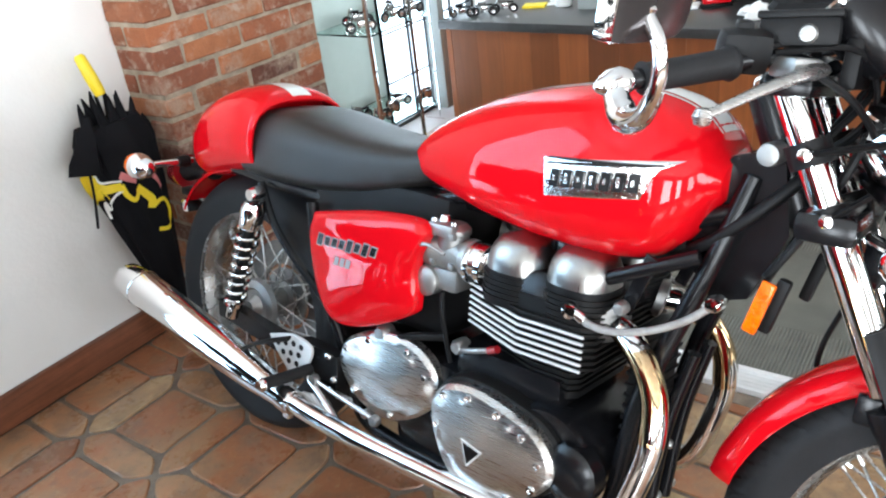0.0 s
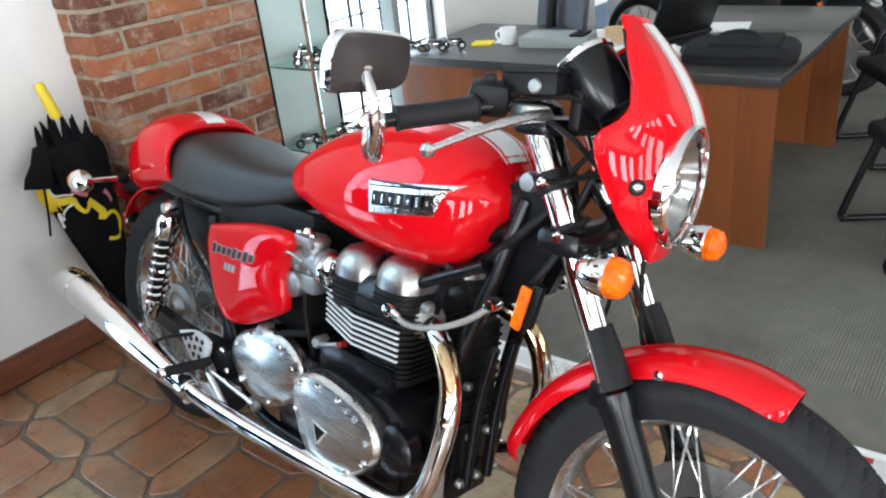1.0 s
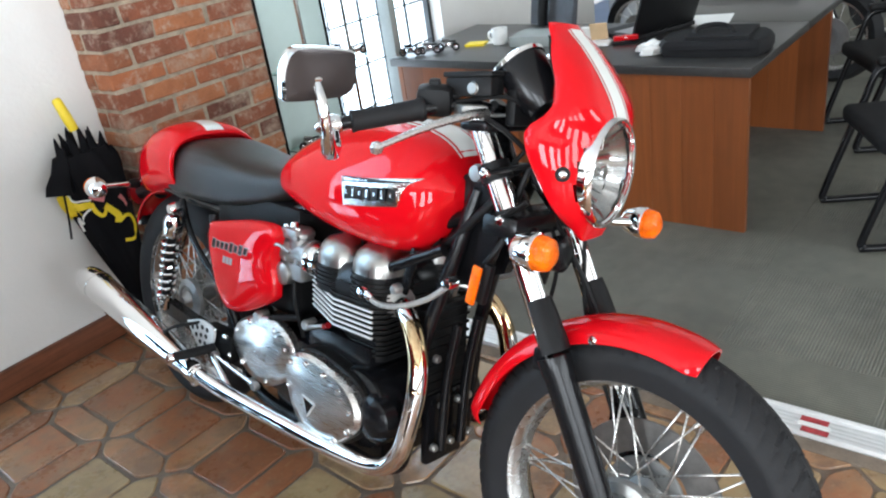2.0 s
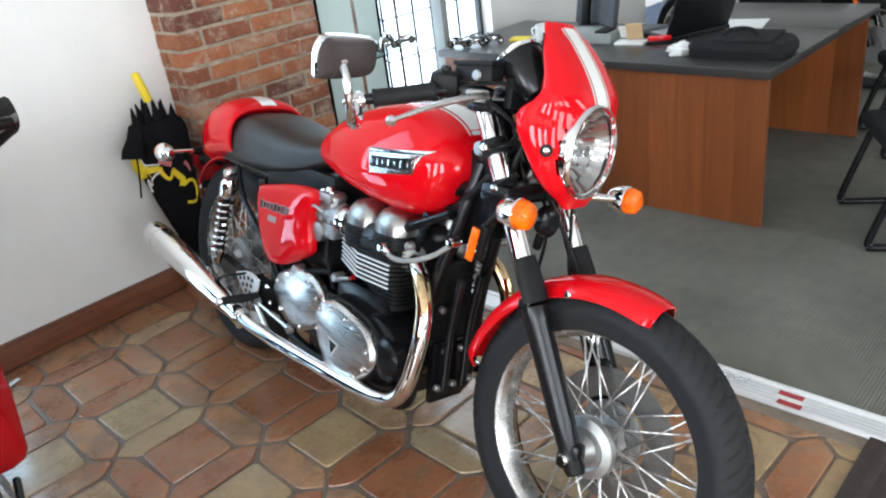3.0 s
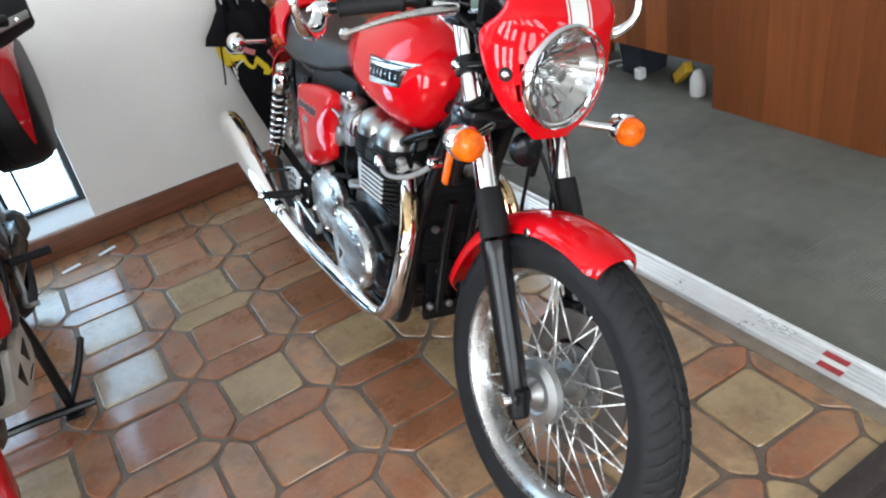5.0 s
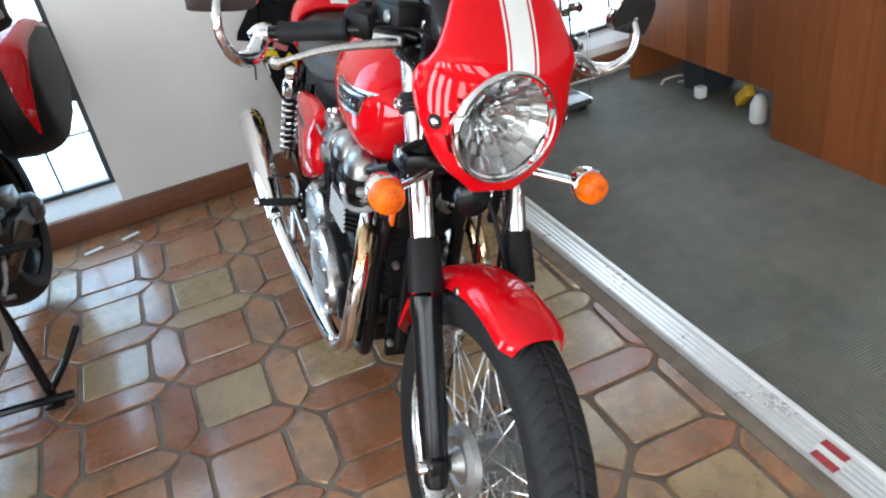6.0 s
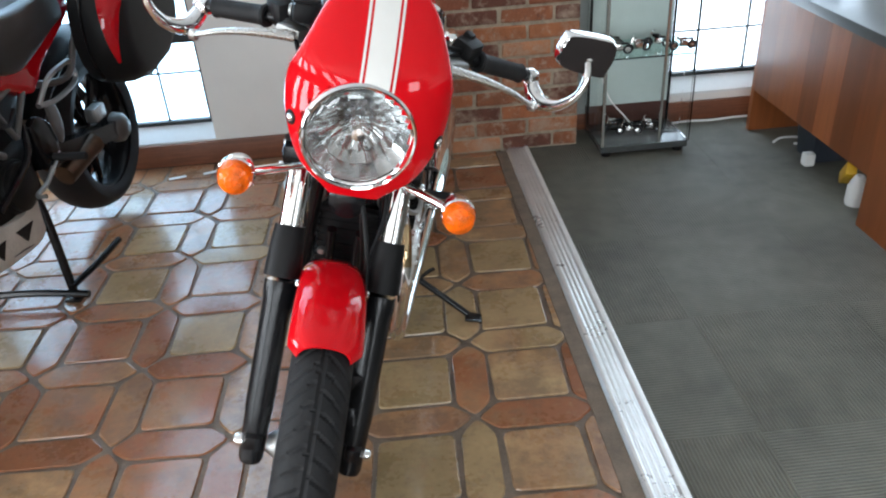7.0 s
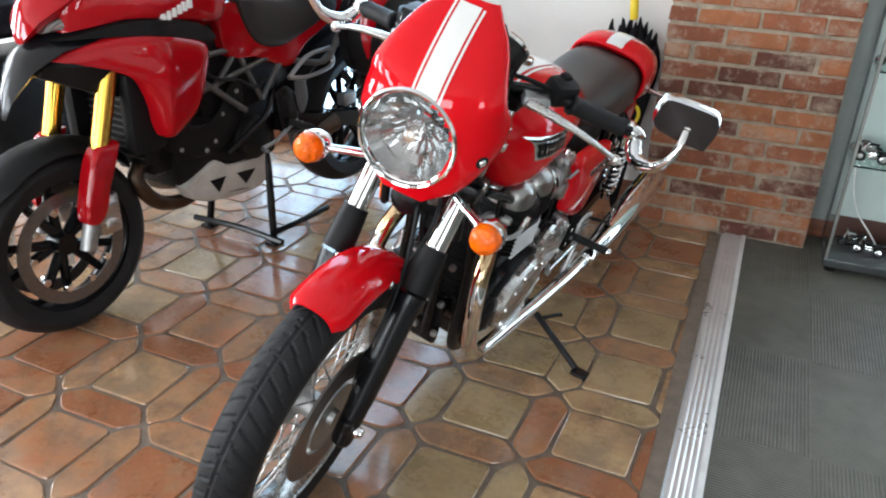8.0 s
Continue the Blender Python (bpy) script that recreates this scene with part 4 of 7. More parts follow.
def wheel(name, m, radius, half, inner, grooves, label):
    rim_bm = lathe([(inner + 0.003, -half * 0.80), (inner + 0.008, -half * 0.84), (inner + 0.009, -half * 0.76), (inner - 0.004, -half * 0.66), (inner - 0.014, -half * 0.3), (inner - 0.02, 0),
                    (inner - 0.014, half * 0.3), (inner - 0.004, half * 0.66), (inner + 0.009, half * 0.76), (inner + 0.008, half * 0.84), (inner + 0.003, half * 0.80), (inner - 0.002, half * 0.4), (inner - 0.008, 0), (inner - 0.002, -half * 0.4)], 96, ROTX, closed=True)
    rim = part(name, rim_bm, RIM, moto, label)
    rim.matrix_basis = m
    part("tyre", tyre_mesh(radius, half, inner, grooves), RUBBER, rim, "black rubber tyre with chevron tread" if grooves else "black rubber tyre", 25)
    hub = lathe([(0, -0.062), (0.018, -0.062), (0.02, -0.05), (0.044, -0.048), (0.046, -0.036), (0.03, -0.03), (0.027, 0), (0.03, 0.022), (0.062, 0.026), (0.066, 0.032), (0.063, 0.044), (0.045, 0.05), (0.04, 0.046), (0.028, 0.047), (0.022, 0.056), (0.016, 0.066), (0, 0.066)], 40, ROTX)
    part("hub", hub, CAST, rim, "cast aluminium hub")
    # forty crossed spokes in groups of four
    for kind, (side, turn) in enumerate(((1, 1), (-1, 1), (1, -1), (-1, -1))):
        a0, a1 = 0.0, turn * radians(52)
        p0 = Vector((side * 0.034, 0.045 * math.cos(a0), 0.045 * math.sin(a0)))
        p1 = Vector((side * 0.008, (inner - 0.017) * math.cos(a1), (inner - 0.017) * math.sin(a1)))
        me = bpy.data.meshes.new("spoke")
        b = rod(p0, p1, 0.0021, 6)
        lathe([(0, 0), (0.0035, 0), (0.0035, 0.014), (0, 0.014)], 6, between(p1 + (p0 - p1).normalized() * 0.012, p1), b)
        smooth(b)
        b.to_mesh(me)
        b.free()
        me.materials.append(BRUSHED)
        for i in range(10):
            sp = new("spoke", me)
            sp.parent = rim
            sp.matrix_basis = Matrix.Rotation(2 * math.pi * (i + 0.25 * kind) / 10 - a1 * 0.5, 4, "X")
    # disc on the left
    disc = lathe([(0.085, -0.052), (0.145, -0.052), (0.145, -0.047), (0.085, -0.047)], 64, ROTX, closed=True)
    part("brake_disc", disc, DISC_STEEL, rim, "drilled steel brake disc")
    part("disc_carrier", lathe([(0.03, -0.05), (0.075, -0.053), (0.075, -0.046), (0.03, -0.042)], 40, ROTX, closed=True), CAST, rim)
    return rim


wheel("front_wheel", STEER @ pose(0, 1.482, 0.318), 0.32, 0.049, 0.238, True, "spoked alloy front wheel")
wheel("rear_wheel", pose(0, 0.02, 0.318), 0.32, 0.063, 0.228, False, "spoked alloy rear wheel")


# -- fork, steered
def fork_y(z):
    return 1.482 - (z - 0.32) * math.tan(RAKE)


for s in (1, -1):
    x = s * 0.09
    steered("fork_tube", rod((x, fork_y(0.6), 0.6), (x, fork_y(0.955), 0.955), 0.0205, 24), CHROME, label="chrome fork stanchion")
    leg = lathe([(0, 0), (0.018, 0), (0.022, 0.01), (0.024, 0.09), (0.0255, 0.1), (0.0265, 0.30), (0.029, 0.31), (0.029, 0.335), (0, 0.335)], 24, between((x, fork_y(0.285), 0.285), (x, fork_y(0.6), 0.6)))
    box(0.034, 0.05, 0.06, x, 1.482, 0.318, 0.012, leg)
    box(0.02, 0.03, 0.04, x * 0.95, fork_y(0.57) - 0.03, 0.57, 0.006, leg)
    steered("fork_leg", leg, BLACK, label="gloss black fork slider")
    fm = between((x, fork_y(0.59), 0.59), (x, fork_y(0.75), 0.75))
    guard_rows = []
    for z, r in ((0.0, 0.0325), (0.02, 0.032), (0.065, 0.0295), (0.092, 0.027)):
        ahead = (fm.to_3x3().inverted() @ Vector((0, math.cos(RAKE), math.sin(RAKE)))).normalized()
        a0 = math.atan2(ahead.y, ahead.x)
        arc = [a0 + radians(-88 + 176 * k / 14) for k in range(15)]
        guard_rows.append([fm @ Vector((r * math.cos(a), r * math.sin(a), z)) for a in arc] + [fm @ Vector(((r - 0.004) * math.cos(a), (r - 0.004) * math.sin(a), z)) for a in reversed(arc)])
    steered("fork_shield", loft(guard_rows), BLACK_MATT, label="matt black fork shield")
    steered("axle_nut", lathe([(0, 0), (0.012, 0), (0.012, 0.012), (0.009, 0.018), (0, 0.018)], 12, pose(x + s * 0.016, 1.482, 0.318) @ Matrix.Rotation(radians(90 * s), 4, "Y")), CHROME)
    # lamp brackets with chrome bolts
    for z0, z1, y1 in ((0.875, 0.90, 1.285), (0.80, 0.835, 1.275)):
        bm = tube([(x + s * 0.022, fork_y(z0), z0), (x + s * 0.024, (fork_y(z0) + y1) / 2, (z0 + z1) / 2), (x + s * 0.012, y1, z1)], 0.011, 8, flat=0.4)
        lathe([(0.0215, -0.016), (0.028, -0.016), (0.028, 0.016), (0.0215, 0.016)], 20, between((x, fork_y(z0), z0), (x, fork_y(z0 + 0.1), z0 + 0.1)), bm)
        br = steered("lamp_bracket", bm, BLACK_MATT)
        steered("bolt", lathe([(0, 0.006), (0.008, 0.005), (0.011, 0), (0.011, -0.006), (0, -0.006)], 12, pose(x + s * 0.03, fork_y(z0), z0) @ Matrix.Rotation(radians(90 * s), 4, "Y")), CHROME, br)
clamp = box(0.24, 0.06, 0.03, 0, fork_y(0.955) + 0.005, 0.955, 0.012)
lathe([(0, 0), (0.02, 0), (0.02, 0.012), (0.012, 0.02), (0, 0.02)], 16, pose(0, fork_y(0.96) - 0.03, 0.97, -28), clamp)
for s in (1, -1):
    lathe([(0, 0), (0.018, 0), (0.018, 0.01), (0.01, 0.014), (0, 0.014)], 16, between((s * 0.09, fork_y(0.968), 0.968), (s * 0.09, fork_y(1.1), 1.1)), clamp)
steered("top_clamp", clamp, BLACK)
steered("lower_clamp", box(0.25, 0.075, 0.04, 0, fork_y(0.79) - 0.005, 0.79, 0.014), BLACK)
steered("horn", lathe([(0, 0), (0.03, 0), (0.033, 0.008), (0.033, 0.022), (0.02, 0.03), (0, 0.03)], 24, pose(0, 1.275, 0.735) @ Matrix.Rotation(radians(-90), 4, "X")), BLACK, label="round black horn under the lamp")

# -- front mudguard, steered
fend, rings = bmesh.new(), []
for i in range(33):
    a = radians(72 + (170 - 72) * i / 32)
    tip = min(1, i / 4 + 0.72, (32 - i) / 4 + 0.55)
    r0 = 0.338 + 0.016 * (i / 32)
    ring = []
    for k in range(13):
        s = -1 + 2 * k / 12
        x = 0.06 * tip * math.sin(s * radians(80)) / math.sin(radians(80))
        ring.append((x, 1.482 + (r0 - 0.036 * abs(s) ** 2.4) * math.cos(a), 0.318 + (r0 - 0.036 * abs(s) ** 2.4) * math.sin(a)))
    inner_ring = [(x * 0.96, 1.482 + (y - 1.482) * 0.992, 0.318 + (z - 0.318) * 0.992) for x, y, z in reversed(ring)]
    rings.append(ring + inner_ring)
fender = steered("front_fender", loft(rings, bm=fend), RED, label="glossy red front mudguard")
for s in (1, -1):
    steered("fender_bolt", lathe([(0, 0.004), (0.006, 0.003), (0.008, 0), (0, 0)], 10, pose(s * 0.060, 1.40, 0.618) @ Matrix.Rotation(radians(90 * s), 4, "Y")), CHROME, fender)


# -- fairing and headlamp, steered
FAIR_FRONT = [(0.775, 1.345), (0.80, 1.362), (0.84, 1.376), (0.90, 1.382), (0.96, 1.380), (0.99, 1.372), (1.03, 1.350), (1.08, 1.312), (1.11, 1.283), (1.127, 1.260)]
FAIR_HALF = [(0.775, 0.028), (0.785, 0.054), (0.80, 0.079), (0.82, 0.099), (0.84, 0.112), (0.88, 0.129), (0.92, 0.138), (0.96, 0.137), (0.99, 0.126), (1.03, 0.110), (1.08, 0.088), (1.11, 0.062), (1.127, 0.034)]
FAIR_REAR = [(0.775, 1.345), (0.80, 1.340), (0.833, 1.322), (0.878, 1.302), (0.922, 1.281), (0.950, 1.274), (0.966, 1.283), (0.980, 1.303), (0.998, 1.315), (1.033, 1.305), (1.072, 1.284), (1.098, 1.272), (1.117, 1.255), (1.127, 1.25)]


FAIR_TURN = Matrix.Translation((0, 1.25, 0)) @ Matrix.Rotation(radians(3.5), 4, "Z") @ Matrix.Translation((0, -1.25, 0))


def faired(name, bm, material, parent=moto, label="", angle=40):
    """A steered part that sits with the fairing, a little askew on its brackets."""
    bmesh.ops.transform(bm, matrix=FAIR_TURN, verts=bm.verts)
    return steered(name, bm, material, parent, label, angle)


def fairing_point(s, z, off=0.0):
    w, yf, yr = smooth_table(FAIR_HALF, z), smooth_table(FAIR_FRONT, z), lerp(FAIR_REAR, z)
    x = w * math.sin(s * math.pi / 2) if abs(s) < 1 else math.copysign(w, s)
    y = yr + (yf - yr) * max(0.0, math.cos(s * math.pi / 2)) ** 0.75
    return Vector((x + off * math.sin(s * math.pi / 2), y + off * math.cos(s * math.pi / 2), z + off * 0.5))


zs = [0.775 + 0.352 * i / 48 for i in range(49)]
outer = [[fairing_point(-1 + 2 * k / 28, z) for k in range(29)] for z in zs]
shell = [ring + [p + Vector((-0.004 * math.copysign(1, p.x) if abs(p.x) > 0.02 else 0, -0.006, 0)) for p in reversed(ring)] for ring in outer]
shell_bm = loft(shell)
bmesh.ops.delete(shell_bm, geom=[f for f in shell_bm.faces if math.hypot(f.calc_center_median().x - 0.016, f.calc_center_median().z - 0.89) < 0.088 and f.calc_center_median().y > 1.32], context="FACES")
fairing = faired("fairing", shell_bm, RED, label="glossy red bikini fairing with white centre stripe", angle=50)


def stripe(name, s0, s1, z0, z1, parent):
    rows = []
    for i in range(17):
        z = z0 + (z1 - z0) * i / 16
        w = smooth_table(FAIR_HALF, z)
        rows.append([fairing_point(math.asin(max(-1, min(1, x / w))) * 2 / math.pi, z, 0.0012) for x in np.linspace(s0, s1, 7)])
    return faired(name, loft(rows, closed=False), WHITE_PAINT, parent)


tagged(stripe("stripe", -0.0195, 0.0195, 0.978, 1.118, fairing), "broad white racing stripe")
stripe("pinstripe", 0.0235, 0.0275, 0.975, 1.116, fairing)
stripe("pinstripe", -0.0275, -0.0235, 0.975, 1.116, fairing)
for s in (1, -1):
    spot = fairing_point(s * 0.74, 0.893)
    across = fairing_point(s * 0.78, 0.893) - fairing_point(s * 0.70, 0.893)
    up = fairing_point(s * 0.74, 0.903) - fairing_point(s * 0.74, 0.883)
    out = across.cross(up).normalized()
    out = out if out.y > 0 else -out
    skin = between(spot, spot + out)
    grommet = faired("grommet", lathe([(0, 0.0015), (0.011, 0.0015), (0.0125, 0.0), (0.0125, -0.006), (0, -0.006)], 20, skin), BLACK_MATT, fairing, "black rubber grommet")
    faired("fairing_bolt", lathe([(0, 0.005), (0.004, 0.005), (0.0065, 0.003), (0.007, 0.001), (0, 0.001)], 14, skin), CHROME, fairing, "chrome mounting bolt")
faired("lining", loft([[fairing_point(-0.93 + 1.86 * k / 14, z) + Vector((0, -0.012, 0)) for k in range(15)] for z in zs[31:46]], closed=False), BLACK_MATT, fairing, "matt black inside of the fairing")
LAMP = pose(0.012, 1.362, 0.891) @ Matrix.Rotation(radians(1.5), 4, "Z") @ Matrix.Rotation(radians(-92), 4, "X") @ Matrix.Scale(0.935, 4)
bucket = faired("headlamp", lathe([(0.05, -0.13), (0.09, -0.08), (0.097, -0.02), (0.099, 0.0), (0.1, 0.006), (0.0985, 0.013), (0.0955, 0.016), (0.0925, 0.015), (0.0915, 0.008), (0.088, 0.006)], 64, LAMP), CHROME, label="round headlamp with chrome rim")
rb = bmesh.new()
dice = random.Random(3)
SECT = 16
for i, (ra, rb_) in enumerate(((0.004, 0.03), (0.03, 0.05), (0.05, 0.068), (0.068, 0.089))):
    for k in range(SECT):
        a0, a1 = 2 * math.pi * (k + 0.5 * (i % 2)) / SECT, 2 * math.pi * (k + 1 + 0.5 * (i % 2)) / SECT
        am, rm = (a0 + a1) / 2, (ra + rb_) / 2
        depth = lambda r: -0.066 + 0.064 * (r / 0.088) ** 1.8
        tilt_r, tilt_a = dice.uniform(-0.30, 0.30), dice.uniform(-0.16, 0.16)
        grid = []
        for u in range(4):
            row = []
            for v in range(4):
                r, a = ra + (rb_ - ra) * u / 3, a0 + (a1 - a0) * v / 3
                z = depth(r) + tilt_r * (r - rm) + tilt_a * rm * (a - am) - 0.0025 * math.cos(math.pi * (v / 3 - 0.5))
                row.append(rb.verts.new(LAMP @ Vector((r * math.cos(a), r * math.sin(a), z))))
            grid.append(row)
        for u in range(3):
            for v in range(3):
                rb.faces.new((grid[u][v], grid[u][v + 1], grid[u + 1][v + 1], grid[u + 1][v]))
faired("reflector", rb, REFLECT, bucket, "faceted silver reflector", 30)
faired("bulb_cap", lathe([(0, 0.0), (0.012, -0.002), (0.016, -0.012), (0.016, -0.05)], 20, LAMP), CHROME, bucket)
lens = faired("lens", lathe([(0.0885, 0.010), (0.086, 0.0125), (0.07, 0.015), (0.045, 0.017), (0.02, 0.018), (0, 0.0182)], 56, LAMP), GLASS, bucket, "clear glass lens")
lens.visible_shadow = False


# -- indicators
def indicator(root, tip, m_fwd, parent_steer, amber=True):
    root, tip = Vector(root), Vector(tip)
    d = (tip - root).normalized()
    make = steered if parent_steer else (lambda *a, **k: part(a[0], a[1], a[2], moto, k.get("label", "")) if len(a) < 4 else part(*a, **k))
    bm = rod(root, tip - d * 0.02, 0.008, 10)
    lathe([(0, -0.045), (0.012, -0.043), (0.024, -0.03), (0.030, -0.008), (0.031, 0.004), (0.028, 0.008), (0, 0.008)], 28, Matrix.Translation(tip) @ m_fwd, bm)
    body = make("indicator", bm, CHROME, label="chrome bullet indicator with amber lens")
    lb = lathe([(0.029, 0.006), (0.0285, 0.016), (0.025, 0.027), (0.014, 0.034), (0, 0.036)], 24, Matrix.Translation(tip) @ m_fwd)
    if parent_steer:
        steered("lens", lb, AMBER, body, "faceted amber lens", 10)
    else:
        part("lens", lb, AMBER, body, "faceted amber lens", 10)


FWD = Matrix.Rotation(radians(-90), 4, "X")
BACK = Matrix.Rotation(radians(90), 4, "X")
for s in (1, -1):
    indicator((s * 0.085, 1.285, 0.785), (s * 0.187, 1.352, 0.780), FWD, True)
    indicator((s * 0.05, -0.228, 0.634), (s * 0.19, -0.226, 0.634), BACK, False)
    part("indicator_boot", lathe([(0, 0), (0.014, 0), (0.015, 0.012), (0.011, 0.03), (0, 0.03)], 16, between((s * 0.06, -0.228, 0.634), (s * 0.19, -0.226, 0.634))), BLACK_MATT, moto, "black rubber stalk boot")

# -- tank
TANK_TOP = [(0.50, 0.750), (0.515, 0.778), (0.55, 0.815), (0.62, 0.858), (0.69, 0.889), (0.78, 0.915), (0.87, 0.931), (0.93, 0.936), (0.99, 0.930), (1.04, 0.915), (1.07, 0.893), (1.09, 0.865), (1.10, 0.83)]
TANK_LOW = [(0.50, 0.736), (0.56, 0.722), (0.632, 0.704), (0.70, 0.688), (0.80, 0.674), (0.91, 0.668), (0.98, 0.674), (1.03, 0.690), (1.06, 0.722), (1.085, 0.757), (1.10, 0.81)]
TANK_HALF = [(0.50, 0.035), (0.52, 0.060), (0.56, 0.086), (0.64, 0.110), (0.72, 0.128), (0.82, 0.140), (0.92, 0.145), (0.99, 0.143), (1.03, 0.134), (1.065, 0.118), (1.087, 0.095), (1.10, 0.06)]


def tank_section(y):
    return smooth_table(TANK_TOP, y), smooth_table(TANK_LOW, y), smooth_table(TANK_HALF, y)


def tank_point(y, a, off=0.0):
    """The tank's skin at y and the angle a round it (0: right side, 90 degrees: top)."""
    top, low, half = tank_section(y)
    zc = low + (top - low) * 0.42
    c, s = math.cos(a), math.sin(a)
    e = 2 / 2.5
    h = (top - zc) if s > 0 else (zc - low)
    return Vector(((half + off) * math.copysign(abs(c) ** e, c), y, zc + (h + off) * math.copysign(abs(s) ** e, s)))


def tank_side(y, z, off):
    top, low, half = tank_section(y)
    zc = low + (top - low) * 0.42
    h = (top - zc) if z > zc else (zc - low)
    v = min(0.999, abs(z - zc) / h)
    return Vector((half * (1 - v ** 2.5) ** (1 / 2.5) + off, y, z))


ty = [0.50 + 0.60 * (0.5 - 0.5 * math.cos(math.pi * i / 40)) for i in range(41)]
tank = part("tank", loft([[tank_point(y, 2 * math.pi * k / 48) for k in range(48)] for y in ty]), RED, moto, "glossy red teardrop fuel tank with white stripe", 60)


def tank_band(name, a0, a1, y0, y1):
    part(name, loft([[tank_point(y0 + (y1 - y0) * i / 24, a, 0.0012) for a in np.linspace(radians(a0), radians(a1), 5)] for i in range(25)], closed=False), WHITE_PAINT, tank)


tank_band("stripe", 81, 99, 0.70, 1.075)
tank_band("pinstripe", 76.5, 78.5, 0.70, 1.075)
tank_band("pinstripe", 101.5, 103.5, 0.70, 1.075)
part("filler_cap", lathe([(0, 0.018), (0.022, 0.017), (0.028, 0.012), (0.029, 0), (0, 0)], 28, pose(0, 0.90, 0.934)), CHROME, tank, "chrome filler cap")
BADGE = [(0.857, 0.826), (0.90, 0.829), (0.96, 0.836), (1.015, 0.843), (1.062, 0.848), (1.036, 0.834), (1.026, 0.822), (1.015, 0.790), (0.94, 0.779), (0.865, 0.769), (0.861, 0.80)]
for s in (1, -1):
    bm = bmesh.new()
    flip = Matrix.Diagonal((s, 1, 1, 1))
    rows = []
    for off in (-0.004, 0.0035):
        rows.append([flip @ tank_side(y, z, off) for y, z in BADGE])
    cy, cz = sum(p[0] for p in BADGE) / len(BADGE), sum(p[1] for p in BADGE) / len(BADGE)
    rows.append([flip @ tank_side(cy + (y - cy) * 0.93, cz + (z - cz) * 0.88, 0.005) for y, z in BADGE])
    loft(rows, bm=bm)
    badge = part("badge", bm, BADGE_SILVER, tank, "chrome tank badge with dark lettering bars")
    # lettering as plain bars, and the ribs of the plate
    for i in range(7):
        y0, z0 = 0.874 + 0.0205 * i, 0.799 + 0.0020 * i
        outline = ((0, -0.013), (0.0145, -0.013), (0.0165, 0.013), (0.002, 0.013))
        part("letter_bar", loft([[flip @ tank_side(y0 + dy, z0 + dz, off) for dy, dz in outline] for off in (0.0078, 0.004)]), BLACK, badge)
        part("letter_slot", loft([[flip @ tank_side(y0 + 0.0055 + dy * 0.3, z0 + dz * (0.55 if i % 2 else 0.3), off) for dy, dz in outline] for off in (0.0084, 0.004)]), BADGE_SILVER, badge)
    for lift in (0.0, 0.008):
        part("wing_line", loft([[flip @ tank_side(0.868 + 0.17 * k / 8, 0.819 + 0.020 * k / 8 + lift * (1 - k / 8) + dz, off) for dz, off in ((-0.0014, 0.0045), (0.0014, 0.0045), (0.0014, 0.0072), (-0.0014, 0.0072))] for k in range(9)]), BLACK, badge)

# -- seat and tail cowl
SEAT_TOP = [(0.06, 0.79), (0.12, 0.806), (0.18, 0.812), (0.24, 0.810), (0.29, 0.803), (0.34, 0.795), (0.40, 0.788), (0.47, 0.784), (0.54, 0.785), (0.61, 0.792)]
SEAT_LOW = [(0.06, 0.650), (0.17, 0.648), (0.30, 0.654), (0.42, 0.672), (0.52, 0.697), (0.61, 0.735)]
SEAT_HALF = [(0.06, 0.112), (0.2, 0.122), (0.30, 0.120), (0.42, 0.108), (0.54, 0.09), (0.61, 0.072)]
rows = []
for i in range(29):
    y = 0.06 + 0.55 * i / 28
    top, low, half = smooth_table(SEAT_TOP, y), smooth_table(SEAT_LOW, y), smooth_table(SEAT_HALF, y)
    zc, ring = low + (top - low) * 0.45, []
    for k in range(48):
        a = 2 * math.pi * k / 48
        c, s = math.cos(a), math.sin(a)
        h = (top - zc) if s > 0 else (zc - low)
        ring.append((half * math.copysign(abs(c) ** (2 / 3.3), c), y, zc + h * math.copysign(abs(s) ** (2 / (2.9 if s > 0 else 4.0)), s)))
    rows.append(ring)
seat = part("seat", loft(rows), VINYL, moto, "smooth black vinyl seat")
COWL_TOP = [(-0.215, 0.665), (-0.20, 0.712), (-0.165, 0.757), (-0.11, 0.797), (-0.05, 0.825), (0.01, 0.842), (0.06, 0.848), (0.10, 0.844), (0.125, 0.836), (0.145, 0.822), (0.16, 0.812)]
COWL_HALF = [(-0.215, 0.035), (-0.20, 0.062), (-0.165, 0.086), (-0.11, 0.106), (-0.04, 0.121), (0.06, 0.130), (0.16, 0.129)]
COWL_LOW = [(-0.215, 0.655), (-0.19, 0.622), (-0.15, 0.606), (-0.09, 0.616), (-0.03, 0.634), (0.05, 0.648), (0.12, 0.655)]


def cowl_ring(yb, skew, shrink=0.0):
    """One section of the cowl, its top leaning forward by skew, its skin drawn in by shrink."""
    ring, low = [], lerp(COWL_LOW, yb)
    for k in range(48):
        a = 2 * math.pi * k / 48
        c, q = math.cos(a), math.sin(a)
        e = 2 / 2.7
        t = 0.5 + 0.5 * math.copysign(abs(q) ** e, q)
        y = yb + skew * t
        top, half = lerp(COWL_TOP, y) - shrink, lerp(COWL_HALF, y) - shrink
        ring.append((half * math.copysign(abs(c) ** e, c), y, low + (top - low) * t))
    return ring


